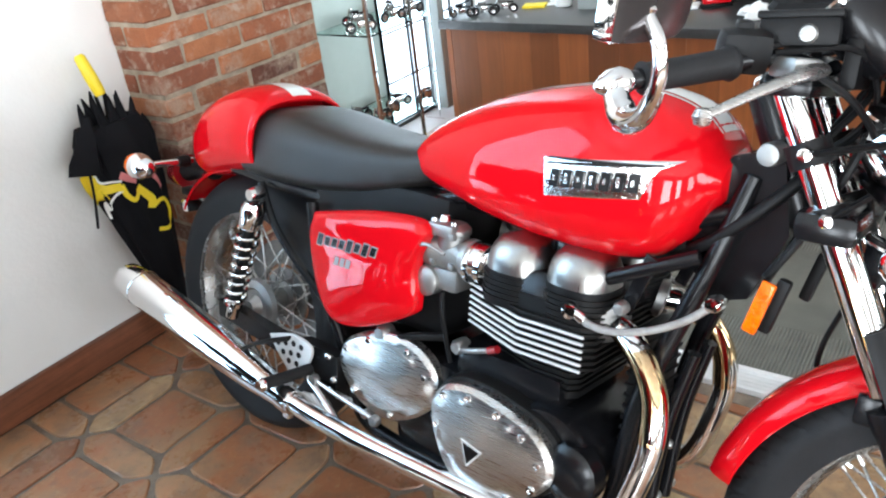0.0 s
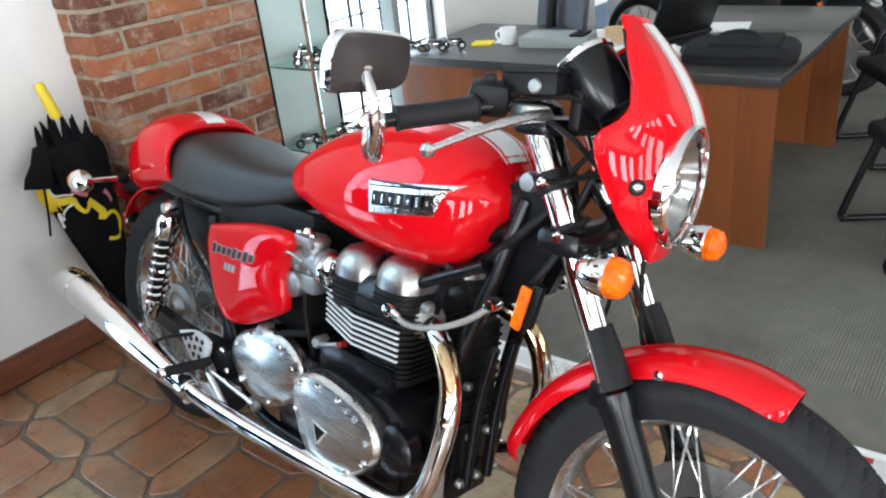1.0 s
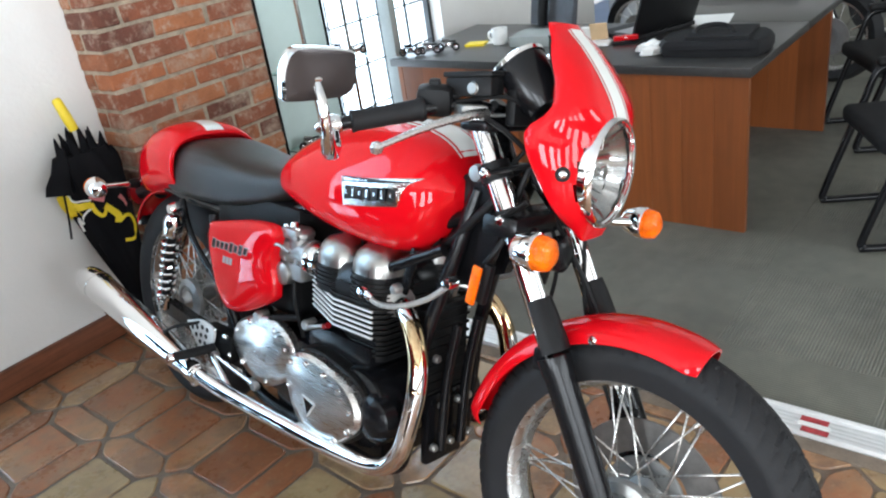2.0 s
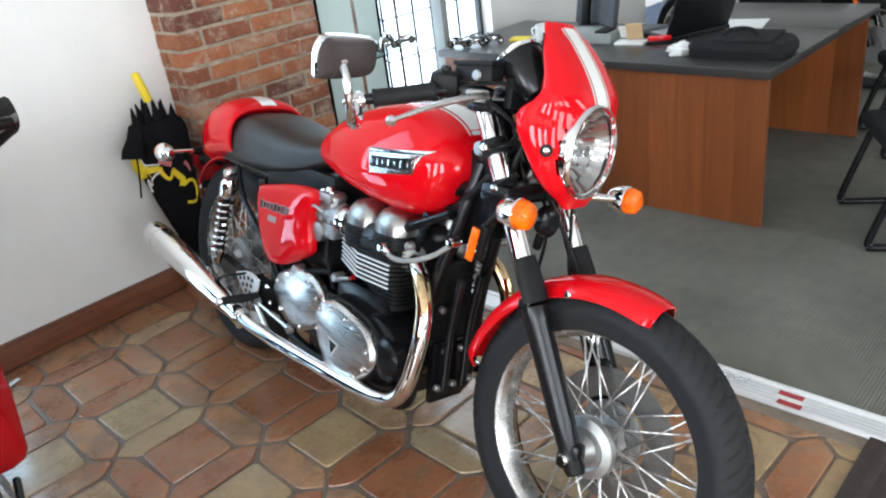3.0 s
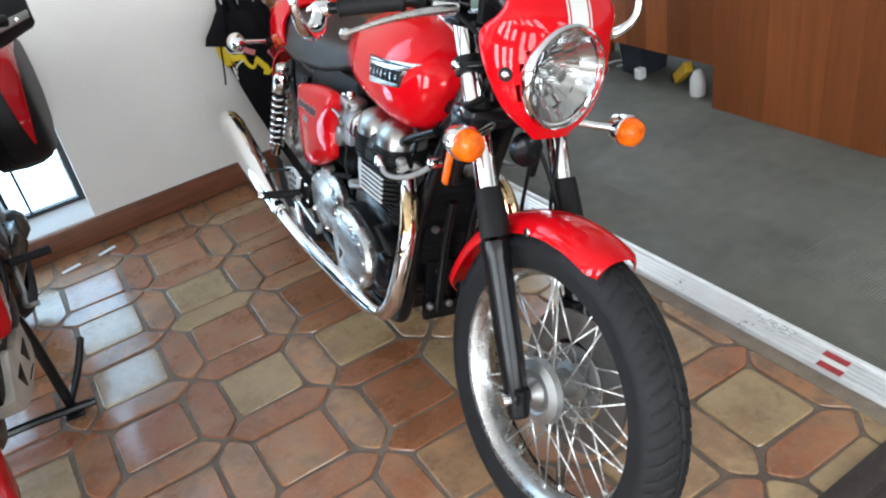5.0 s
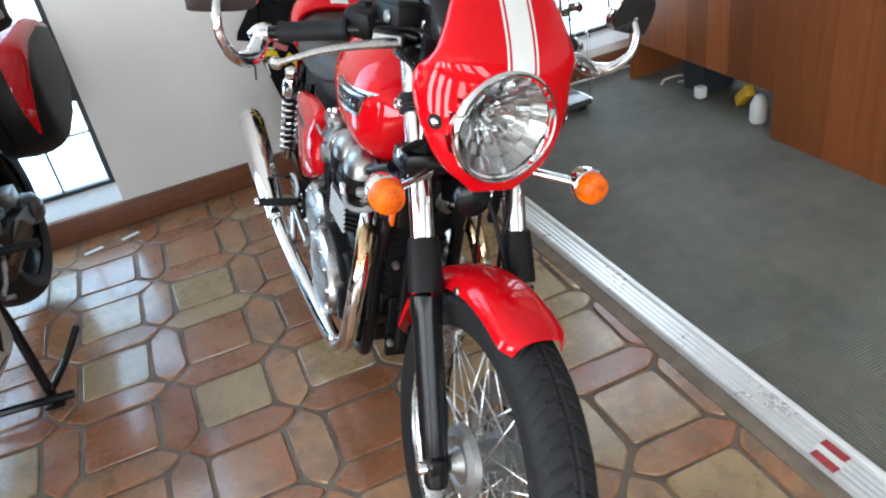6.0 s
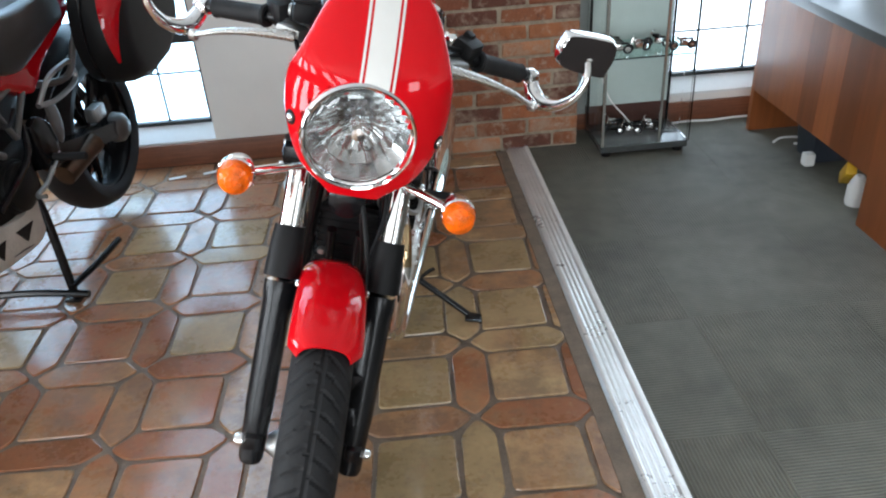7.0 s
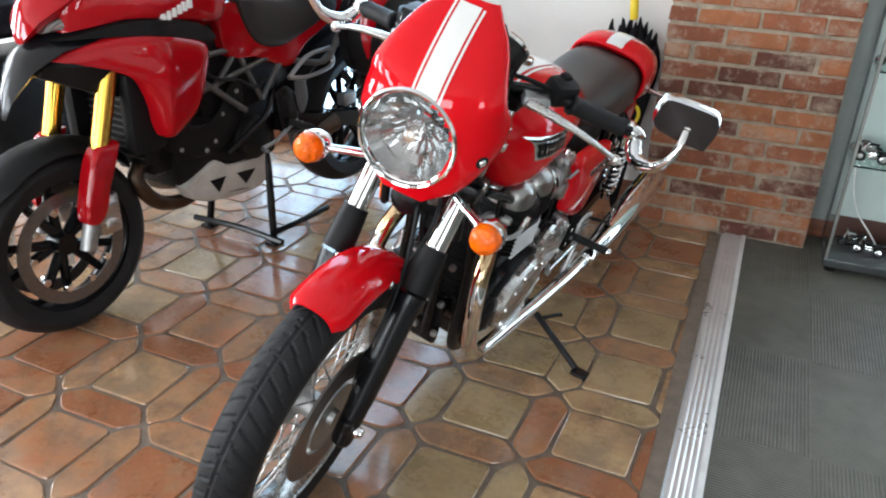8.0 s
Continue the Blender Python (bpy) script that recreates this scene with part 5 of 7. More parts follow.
rows = [cowl_ring(-0.21 + 0.315 * i / 24, 0.032 * max(0.0, (i - 4) / 20)) for i in range(25)]
rows += [cowl_ring(0.108, 0.032, 0.003), cowl_ring(0.105, 0.032, 0.009), cowl_ring(0.06, 0.03, 0.012)]
cowl = part("tail_cowl", loft(rows), RED, moto, "glossy red seat cowl with white stripe", 55)


def cowl_band(name, x0, x1):
    out = []
    for i in range(20):
        y = -0.17 + 0.305 * i / 19
        out.append([(x, y, lerp(COWL_TOP, y) + 0.002 - 2.2 * x * x) for x in np.linspace(x0, x1, 4)])
    part(name, loft(out, closed=False), WHITE_PAINT, cowl)


cowl_band("stripe", -0.026, 0.026)
rings = []
for i in range(17):
    a = radians(84 + 62 * i / 16)
    ring = []
    for k in range(11):
        s = -1 + 2 * k / 10
        r = 0.362 - 0.03 * abs(s) ** 2.5
        ring.append((0.082 * (1 - 0.25 * (i / 16) ** 3) * s, 0.02 + r * math.cos(a), 0.318 + r * math.sin(a)))
    rings.append(ring + [(x * 0.96, 0.02 + (y - 0.02) * 0.988, 0.318 + (z - 0.318) * 0.988) for x, y, z in reversed(ring)])
part("rear_fender", loft(rings), RED, moto, "glossy red rear mudguard")
bm = box(0.05, 0.05, 0.02, 0, -0.30, 0.535, 0.006)
part("tail_lamp_bracket", tube([(0, -0.20, 0.61), (0, -0.27, 0.605), (0, -0.325, 0.585)], 0.028, 10, bm=bm), BLACK_MATT, moto)
part("tail_lamp", lathe([(0, 0.045), (0.02, 0.042), (0.032, 0.03), (0.036, 0.0), (0, 0)], 24, pose(0, -0.325, 0.583) @ Matrix.Rotation(radians(96), 4, "X") @ Matrix.Scale(1.25, 4)), RED_LENS, moto, "round red tail lamp")
part("plate_lamp", box(0.06, 0.035, 0.035, 0.02, -0.275, 0.508, 0.012), CHROME, moto)

# -- side panels
PANEL = [(0.350, 0.636), (0.507, 0.668), (0.612, 0.676), (0.640, 0.662), (0.634, 0.638), (0.621, 0.606), (0.617, 0.575), (0.622, 0.552), (0.624, 0.524), (0.610, 0.498), (0.511, 0.446), (0.436, 0.426), (0.388, 0.441), (0.355, 0.50), (0.337, 0.589)]


def laid_bar(tree, s, y, z, w, h, thick, lean=0.28):
    """A leaning bar of lettering lying on a curved cover: its corners are dropped onto the skin."""
    rings = [[], []]
    for dy, dz in ((-w / 2 - lean * h / 2, -h / 2), (w / 2 - lean * h / 2, -h / 2), (w / 2 + lean * h / 2, h / 2), (-w / 2 + lean * h / 2, h / 2)):
        at = tree.ray_cast(Vector((s * 0.4, y + dy, z + dz)), Vector((-s, 0, 0)))[0]
        for ring, off in zip(rings, (-0.002, thick), strict=True):
            ring.append((at.x + s * off, at.y, at.z))
    return loft(rings)


for s in (1, -1):
    skin = pillow(PANEL, s, 0.128, 0.156, 0.020, 0.010)
    tree = BVHTree.FromBMesh(skin)
    panel = part("side_panel", skin, RED, moto, "glossy red side panel with name lettering bars", 50)
    for i in range(8):
        y0, z0 = 0.380 + 0.0215 * i, 0.590 + 0.0016 * i
        h = 0.020 + 0.006 * (i in (0, 4, 6))
        part("letter_edge", laid_bar(tree, s, y0, z0, 0.0175, h, 0.0008), GREY_PAINT, panel, "grey outline of the lettering")
        part("letter_bar", laid_bar(tree, s, y0, z0, 0.0130, h - 0.004, 0.0016), BLACK, panel)
    for i in range(3):
        part("letter_bar", laid_bar(tree, s, 0.432 + 0.0165 * i, 0.560 + 0.001 * i, 0.012, 0.017, 0.0014), GREY_PAINT, panel)

# -- engine
engine = part("engine", box(0.24, 0.50, 0.17, 0, 0.70, 0.33, 0.03), BLACK, moto, "black twin cylinder engine with polished covers")
part("sump", box(0.20, 0.40, 0.08, 0, 0.74, 0.235, 0.025), BLACK, engine)
part("upper_case", box(0.22, 0.22, 0.07, 0, 0.80, 0.43, 0.02), BLACK, engine)
part("crank_housing", lathe([(0, -0.13), (0.085, -0.13), (0.09, -0.12), (0.09, 0.12), (0.085, 0.13), (0, 0.13)], 32, pose(0, 0.90, 0.33) @ ROTX), BLACK, engine)
PLAN = [(0.715, 0.108), (0.842, 0.152), (0.952, 0.146), (0.972, 0.122)]
loop = [(x, y) for y, x in PLAN] + [(-x, y) for y, x in reversed(PLAN)]
part("cylinder", loft([[(x * f, 0.84 + (y - 0.84) * f, z) for x, y in loop] for z, f in ((0.43, 0.64), (0.503, 0.64), (0.506, 0.93), (0.605, 0.93))]), BLACK_MATT, engine)


def fin(z, f, material):
    part("fin", loft([[(x * f, 0.84 + (y - 0.84) * f, z + dz) for x, y in loop] for dz in (-0.0021, 0.0021)]), material, engine)


for i in range(7):
    fin(0.511 + 0.0112 * i, 0.985, ENGINE_GREY)
    for s in (1, -1):
        z = 0.511 + 0.0112 * i
        edge = [(0.712, 0.107), (0.842, 0.1525), (0.958, 0.147)] if i < 6 else [(0.712, 0.107), (0.80, 0.138)]
        part("fin_edge", loft([[(s * x, y, z - 0.0018), (s * (x + 0.0012), y, z - 0.0013), (s * (x + 0.0012), y, z + 0.0013), (s * x, y, z + 0.0018), (s * (x - 0.0035), y, z + 0.0018), (s * (x - 0.0035), y, z - 0.0018)] for y, x in edge]), HEEL, engine, "polished fin edge")
for i in range(6):
    fin(0.444 + 0.0105 * i, 0.68, ENGINE_GREY)
HEAD = [[(x * f, 0.84 + (y - 0.84) * f, z) for x, y in loop] for z, f in ((0.589, 0.86), (0.6, 0.92), (0.622, 0.90), (0.64, 0.8))]
part("cylinder_head", loft(HEAD), BLACK, engine)
for s in (1, -1):
    for y0, z0 in ((0.800, 0.622), (0.916, 0.628)):
        rings = []
        for i in range(9):
            t = i / 8
            ring = []
            for k in range(28):
                a = 2 * math.pi * k / 28
                c, q = math.cos(a), math.sin(a)
                r = (1 - t ** 2.6) ** (1 / 2.6) if t < 1 else 0.02
                e = 2 / 2.6
                ring.append((s * (0.083 + 0.057 * r * math.copysign(abs(c) ** e, c)), y0 + 0.055 * r * math.copysign(abs(q) ** e, q), z0 + 0.066 * t))
            rings.append(ring)
        part("cam_cover", loft(rings), DOME_METAL, engine, "brushed aluminium cam cover")
        base = [[(s * (0.083 + 0.059 * math.copysign(abs(math.cos(a)) ** 0.75, math.cos(a))), y0 + 0.0565 * math.copysign(abs(math.sin(a)) ** 0.75, math.sin(a)), z) for a in (2 * math.pi * k / 28 for k in range(28))] for z in (0.57, z0 + 0.004)]
        part("cam_base", loft(base), BLACK_MATT, engine)
        for k in range(5):
            z = 0.584 + 0.009 * k
            part("head_fin", loft([[(0.083 * s + (x - 0.083 * s) * f, y0 + (y - y0) * f, z + dz) for x, y, _ in base[0]] for dz, f in ((-0.0015, 1.0), (-0.0015, 1.05), (0.0015, 1.05), (0.0015, 1.0))]), ENGINE_GREY, engine)
    # carburettor
    cb = lathe([(0, 0), (0.026, 0), (0.028, 0.004), (0.028, 0.05), (0.031, 0.052), (0.031, 0.06), (0.024, 0.068), (0, 0.072)], 24, pose(s * 0.10, 0.662, 0.605))
    lathe([(0, 0), (0.034, 0), (0.034, 0.02), (0.03, 0.025), (0.03, 0.075), (0.036, 0.08), (0.036, 0.09), (0, 0.09)], 24, pose(s * 0.10, 0.62, 0.618) @ Matrix.Rotation(radians(-90), 4, "X"), cb)
    box(0.05, 0.055, 0.04, s * 0.10, 0.665, 0.575, 0.008, cb)
    for dy, dz in ((-0.022, 0.01), (0.022, 0.01), (0.02, 0.062), (-0.018, 0.064)):
        box(0.012, 0.012, 0.012, s * 0.128, 0.662 + dy, 0.595 + dz, 0.003, cb)
    carb = part("carburettor", cb, CAST, engine, "cast aluminium carburettor")
    part("intake", tube([(s * 0.1, 0.70, 0.617), (s * 0.09, 0.735, 0.617), (s * 0.085, 0.76, 0.612)], [0.034, 0.03, 0.034], 18), POLISHED, carb, "banded metal intake sleeve")
    part("cap", lathe([(0, 0.012), (0.008, 0.01), (0.012, 0), (0, 0)], 10, pose(s * 0.105, 0.645, 0.676)), CHROME, carb)
    part("float_cover", lathe([(0, 0.010), (0.020, 0.009), (0.027, 0.004), (0.028, -0.02), (0, -0.02)], 24, pose(s * 0.128, 0.628, 0.566) @ Matrix.Rotation(radians(90 * s), 4, "Y")), CAST, carb, "round cast float cover")
    part("slide_cover", box(0.05, 0.058, 0.024, s * 0.108, 0.655, 0.664, 0.008), CAST, carb, "pale cast slide cover")
    for dy in (-0.022, 0.022):
        part("cover_screw", lathe([(0, 0.006), (0.005, 0.005), (0.006, 0), (0, 0)], 10, pose(s * 0.12, 0.655 + dy, 0.676)), CHROME, carb)
    for dy in (0.0, 0.026):
        part("hose_clip", lathe([(0.036, -0.005), (0.0385, -0.005), (0.0385, 0.005), (0.036, 0.005)], 24, pose(s * 0.096, 0.712 + dy, 0.613) @ Matrix.Rotation(radians(-90), 4, "X"), closed=True), CHROME, carb)
    part("choke_link", tube([(s * 0.14, 0.600, 0.62), (s * 0.15, 0.64, 0.64), (s * 0.145, 0.68, 0.63)], 0.004, 8), CAST, carb)
    part("drain_tube", tube([(s * 0.12, 0.66, 0.55), (s * 0.125, 0.67, 0.50), (s * 0.11, 0.68, 0.42)], 0.0045, 8), BLACK_MATT, carb)
    # covers
    SMALL = [(0.408, 0.340), (0.430, 0.388), (0.480, 0.420), (0.545, 0.440), (0.612, 0.436), (0.658, 0.410), (0.672, 0.374), (0.660, 0.330), (0.622, 0.292), (0.560, 0.262), (0.500, 0.262), (0.448, 0.288)]
    LARGE = [(0.683, 0.370), (0.712, 0.404), (0.768, 0.419), (0.836, 0.411), (0.902, 0.390), (0.938, 0.346), (0.931, 0.300), (0.879, 0.250), (0.813, 0.220), (0.752, 0.228), (0.710, 0.272), (0.687, 0.326)]
    part("gearbox_cover", pillow(SMALL, s, 0.112, 0.142, 0.028, 0.01), BRUSHED, engine, "brushed aluminium gearbox cover", 35)
    big = part("clutch_cover", pillow(LARGE, s, 0.136, 0.172, 0.026, 0.008), BRUSHED, engine, "brushed aluminium clutch cover with bolts", 35)
    part("gasket_rim", pillow([(0.80 + (y - 0.80) * 1.08, 0.325 + (z - 0.325) * 1.07) for y, z in LARGE], s, 0.105, 0.142, 0.008, 0.0), ENGINE_GREY, engine, angle=35)
    for y, z in ((0.716, 0.389), (0.770, 0.402), (0.830, 0.395), (0.882, 0.376), (0.916, 0.340), (0.908, 0.292), (0.862, 0.252), (0.705, 0.330)):
        boss = part("screw_boss", lathe([(0, 0.001), (0.0105, 0), (0.0115, -0.004), (0.0115, -0.03), (0, -0.03)], 14, pose(s * 0.167, y, z) @ Matrix.Rotation(radians(90 * s), 4, "Y")), BRUSHED, big)
        part("screw", lathe([(0, 0.004), (0.004, 0.004), (0.0042, 0.006), (0.0062, 0.006), (0.007, 0.003), (0.007, -0.01), (0, -0.01)], 12, pose(s * 0.1675, y, z) @ Matrix.Rotation(radians(90 * s), 4, "Y")), CHROME, boss)
    tri = [(0.772, 0.330), (0.812, 0.322), (0.785, 0.288)]
    em = part("emblem", loft([[(s * x, 0.79 + (y - 0.79) * 1.15, 0.313 + (z - 0.313) * 1.15) for y, z in tri] for x in (0.17, 0.1812)]), HEEL, big, "silver rimmed triangular emblem")
    part("emblem_field", loft([[(s * x, 0.79 + (y - 0.79) * 0.9, 0.313 + (z - 0.313) * 0.9) for y, z in tri] for x in (0.175, 0.1818)]), BLACK, em)
    for i in range(5):
        y, z = ((0.440, 0.375), (0.500, 0.412), (0.600, 0.420), (0.645, 0.385), (0.565, 0.278))[i]
        part("screw", lathe([(0, 0.006), (0.005, 0.006), (0.0075, 0.003), (0.0075, -0.03), (0, -0.03)], 10, pose(s * 0.137, y, z) @ Matrix.Rotation(radians(90 * s), 4, "Y")), CHROME, engine)

# -- exhaust
for s in (1, -1):
    pts = [(0.075, 0.95, 0.578), (0.10, 1.0, 0.578), (0.118, 1.045, 0.55), (0.13, 1.075, 0.50), (0.14, 1.083, 0.44), (0.145, 1.07, 0.365), (0.15, 1.045, 0.29), (0.156, 0.995, 0.245), (0.165, 0.90, 0.232), (0.18, 0.72, 0.232), (0.195, 0.55, 0.235), (0.205, 0.43, 0.243), (0.212, 0.35, 0.255)]
    pipe = part("exhaust_pipe", tube([(s * x, y, z) for x, y, z in pts], 0.0195, 20, 6), CHROME, moto, "chrome exhaust pipe heat tinted gold near the head")
    part("heat_tint", tube([(s * x, y, z) for x, y, z in pts[1:5]], 0.0199, 20, 6, caps=False), HEAT, pipe, "gold and blue heat tint")
    part("flange", lathe([(0.02, -0.006), (0.034, -0.006), (0.034, 0.008), (0.026, 0.012), (0.02, 0.012)], 20, between((s * 0.085, 0.968, 0.58), (s * 0.12, 1.05, 0.56)), closed=True), CAST, pipe)
    a, b = Vector((s * 0.213, 0.35, 0.255)), Vector((s * 0.228, -0.243, 0.364))
    length = (b - a).length
    muf = part("silencer", lathe([(0.018, -0.02), (0.023, -0.02), (0.025, 0.02), (0.034, 0.10), (0.040, 0.2), (0.043, 0.33), (0.0435, length - 0.07), (0.041, length - 0.03), (0.036, length - 0.004), (0.034, length), (0.03, length), (0.028, length - 0.05), (0, length - 0.05)], 40, between(a, b)), CHROME, moto, "chrome megaphone silencer")
    part("end_cap", lathe([(0.0445, length - 0.075), (0.0455, length - 0.07), (0.0445, length - 0.065)], 40, between(a, b)), CHROME, muf)
    cl = lathe([(0.022, -0.012), (0.027, -0.012), (0.027, 0.012), (0.022, 0.012)], 24, between(a, b), closed=True)
    box(0.014, 0.02, 0.02, s * 0.213, 0.35, 0.225, 0.003, cl)
    part("clamp", cl, CHROME, muf, "steel clamp with bolt")
    part("silencer_bracket", tube([(s * 0.17, 0.30, 0.36), (s * 0.2, 0.24, 0.34), (s * 0.215, 0.19, 0.31)], 0.012, 8, flat=0.35), BLACK_MATT, muf)

# -- frame, swing arm, shocks, stand
for s in (1, -1):
    part("frame_tube", tube([(s * 0.04, 1.13, 0.83), (s * 0.065, 1.10, 0.70), (s * 0.085, 1.035, 0.48), (s * 0.09, 1.01, 0.28), (s * 0.09, 0.96, 0.2), (s * 0.09, 0.8, 0.19), (s * 0.1, 0.5, 0.2), (s * 0.1, 0.42, 0.26)], 0.015, 12), BLACK, moto)
    part("frame_tube", tube([(s * 0.05, 1.12, 0.78), (s * 0.055, 0.95, 0.722), (s * 0.06, 0.7, 0.722), (s * 0.07, 0.52, 0.675), (s * 0.075, 0.42, 0.655), (s * 0.075, 0.2, 0.645), (s * 0.07, -0.02, 0.655)], 0.014, 10), BLACK, moto)
    part("frame_tube", tube([(s * 0.11, 0.30, 0.64), (s * 0.115, 0.33, 0.5), (s * 0.11, 0.40, 0.36), (s * 0.1, 0.43, 0.27)], 0.013, 10), BLACK, moto)
    part("frame_tube", tube([(s * 0.1, 0.12, 0.645), (s * 0.115, 0.20, 0.55), (s * 0.115, 0.38, 0.42)], 0.009, 8), BLACK, moto)
    part("swing_arm", loft([[(s * 0.1 + dx, y, z + dz) for dx, dz in ((-0.015, -0.02), (0.015, -0.02), (0.015, 0.02), (-0.015, 0.02))] for y, z in ((0.43, 0.30), (0.2, 0.295), (-0.03, 0.318))]), BLACK, moto)
    top, low = Vector((s * 0.14, 0.155, 0.633)), Vector((s * 0.14, 0.055, 0.32))
    d = (low - top).normalized()
    sb = lathe([(0, -0.018), (0.016, -0.014), (0.018, 0.0), (0.012, 0.018), (0.0, 0.018)], 16, pose(*top) @ ROTX)
    lathe([(0, 0.02), (0.018, 0.02), (0.026, 0.035), (0.026, 0.075), (0.023, 0.08), (0.0, 0.08)], 24, between(top, low), sb)
    part("damper_rod", lathe([(0, 0.08), (0.013, 0.08), (0.013, 0.27), (0, 0.27)], 20, between(top, low)), BLACK_MATT, moto)
    shock = part("shock_absorber", sb, CHROME, moto, "chrome shock absorber with coil spring")
    part("lower_mount", lathe([(0, 0.268), (0.012, 0.27), (0.024, 0.272), (0.024, 0.283), (0.014, 0.29), (0.014, 0.32), (0, 0.32)], 20, between(top, low)), CHROME, shock)
    m = between(top, low)
    turns, helix = 8, []
    for i in range(turns * 20 + 1):
        a = 2 * math.pi * i / 20
        helix.append(m @ Vector((0.0222 * math.cos(a), 0.0222 * math.sin(a), 0.082 + 0.188 * i / (turns * 20))))
    part("spring", tube(helix, 0.0042, 8, 1), CHROME, shock, "chrome coil spring")
    # foot controls
    hanger = [(0.213, 0.338), (0.290, 0.360), (0.350, 0.350), (0.338, 0.305), (0.300, 0.268), (0.252, 0.292)]
    guard = part("heel_guard", pillow(hanger, s, 0.148, 0.154, 0.003, 0), HEEL, moto, "drilled satin silver heel guard")
    for y, z in ((0.245, 0.329), (0.270, 0.336), (0.296, 0.342), (0.320, 0.341), (0.262, 0.313), (0.287, 0.318), (0.312, 0.321), (0.280, 0.298), (0.305, 0.299)):
        part("hole", lathe([(0, 0), (0.0065, 0), (0.0065, 0.0012), (0, 0.0012)], 12, pose(s * 0.1542, y, z) @ Matrix.Rotation(radians(90 * s), 4, "Y")), BLACK_MATT, guard)
    peg = rod((s * 0.15, 0.345, 0.30), (s * 0.265, 0.335, 0.30), 0.0125, 14)
    peg_part = part("footrest", peg, RUBBER, moto, "black rubber footrest")
    part("peg_end", lathe([(0, 0.006), (0.01, 0.006), (0.0135, 0), (0.0135, -0.006), (0, -0.006)], 14, pose(s * 0.268, 0.335, 0.30) @ Matrix.Rotation(radians(90 * s), 4, "Y")), CHROME, peg_part)
    part("pedal", tube([(s * 0.16, 0.34, 0.295), (s * 0.17, 0.40, 0.27), (s * 0.18, 0.46, 0.235), (s * 0.2, 0.475, 0.22)], [0.012, 0.009, 0.009, 0.011], 10, flat=0.6), POLISHED, moto, "polished foot pedal")
    plate = part("hanger_plate", box(0.012, 0.13, 0.08, s * 0.135, 0.36, 0.315, 0.02), BLACK_MATT, moto)
    part("lever_plate", loft([[(s * x, y, z) for y, z in ((0.355, 0.262), (0.385, 0.268), (0.455, 0.228), (0.515, 0.238), (0.505, 0.212), (0.462, 0.206), (0.395, 0.240))] for x in (0.176, 0.184)]), HEEL, plate, "satin silver control lever")
    part("link_rod", rod((s * 0.165, 0.375, 0.292), (s * 0.155, 0.54, 0.262), 0.005, 10), CHROME, plate)
    part("link_joint", lathe([(0, -0.008), (0.010, -0.008), (0.012, 0), (0.010, 0.008), (0, 0.008)], 14, pose(s * 0.165, 0.375, 0.292) @ ROTX), CAST, plate)
    part("link_joint", lathe([(0, -0.008), (0.010, -0.008), (0.012, 0), (0.010, 0.008), (0, 0.008)], 14, pose(s * 0.155, 0.54, 0.262) @ ROTX), CAST, plate)
    for y, z in ((0.335, 0.345), (0.392, 0.343), (0.41, 0.297), (0.336, 0.288), (0.47, 0.30), (0.50, 0.255)):
        part("plate_bolt", lathe([(0, 0.007), (0.006, 0.006), (0.009, 0.002), (0.009, -0.02), (0, -0.02)], 10, pose(s * 0.143, y, z) @ Matrix.Rotation(radians(90 * s), 4, "Y")), CHROME if z > 0.29 else CAST, plate)
    part("return_spring", tube([(s * (0.15 + 0.006 * math.cos(k)), 0.42 + 0.006 * k / 3.1, 0.272 + 0.006 * math.sin(k)) for k in range(0, 26)], 0.0018, 6, 2), CAST, plate)
    part("breather_tube", tube([(s * 0.10, 0.66, 0.46), (s * 0.125, 0.58, 0.44), (s * 0.12, 0.53, 0.40), (s * 0.115, 0.52, 0.33)], 0.008, 10), BLACK_MATT, moto)
    part("cover_boss", lathe([(0, 0.012), (0.012, 0.011), (0.016, 0.004), (0.016, -0.02), (0, -0.02)], 16, pose(s * 0.128, 0.527, 0.432) @ Matrix.Rotation(radians(90 * s), 4, "Y")), CAST, engine)
    part("engine_plug", lathe([(0, 0.01), (0.01, 0.01), (0.014, 0.004), (0.014, -0.02), (0, -0.02)], 8, pose(s * 0.115, 0.70, 0.458) @ Matrix.Rotation(radians(90 * s), 4, "Y")), CAST, engine)
    part("sender_wire", tube([(s * 0.118, 0.705, 0.455), (s * 0.128, 0.74, 0.468), (s * 0.120, 0.775, 0.478)], 0.005, 8), CAST, engine)
    part("red_plug", rod((s * 0.120, 0.770, 0.476), (s * 0.124, 0.79, 0.486), 0.007, 10), RED_LENS, engine)
st = tube([(-0.11, 0.60, 0.20), (-0.235, 0.637, 0.153), (-0.36, 0.674, 0.107)], 0.0095, 10)
box(0.05, 0.04, 0.01, -0.378, 0.678, 0.1005, 0.004, st, m=None)
tube([(-0.2, 0.615, 0.152), (-0.23, 0.57, 0.16), (-0.245, 0.55, 0.16)], 0.006, 8, bm=st)
part("side_stand", st, BLACK, moto, "black side stand resting on the tiles")
part("oil_cooler", box(0.13, 0.026, 0.20, 0, 1.012, 0.47, 0.006), BLACK_MATT, moto, "narrow black finned oil cooler")
part("front_frame_plate", box(0.11, 0.02, 0.16, 0, 1.022, 0.30, 0.008), BLACK, moto)
for i in range(10):
    part("cooler_fin", box(0.136, 0.032, 0.006, 0, 1.012, 0.385 + 0.019 * i, 0.002), BLACK_MATT, moto)
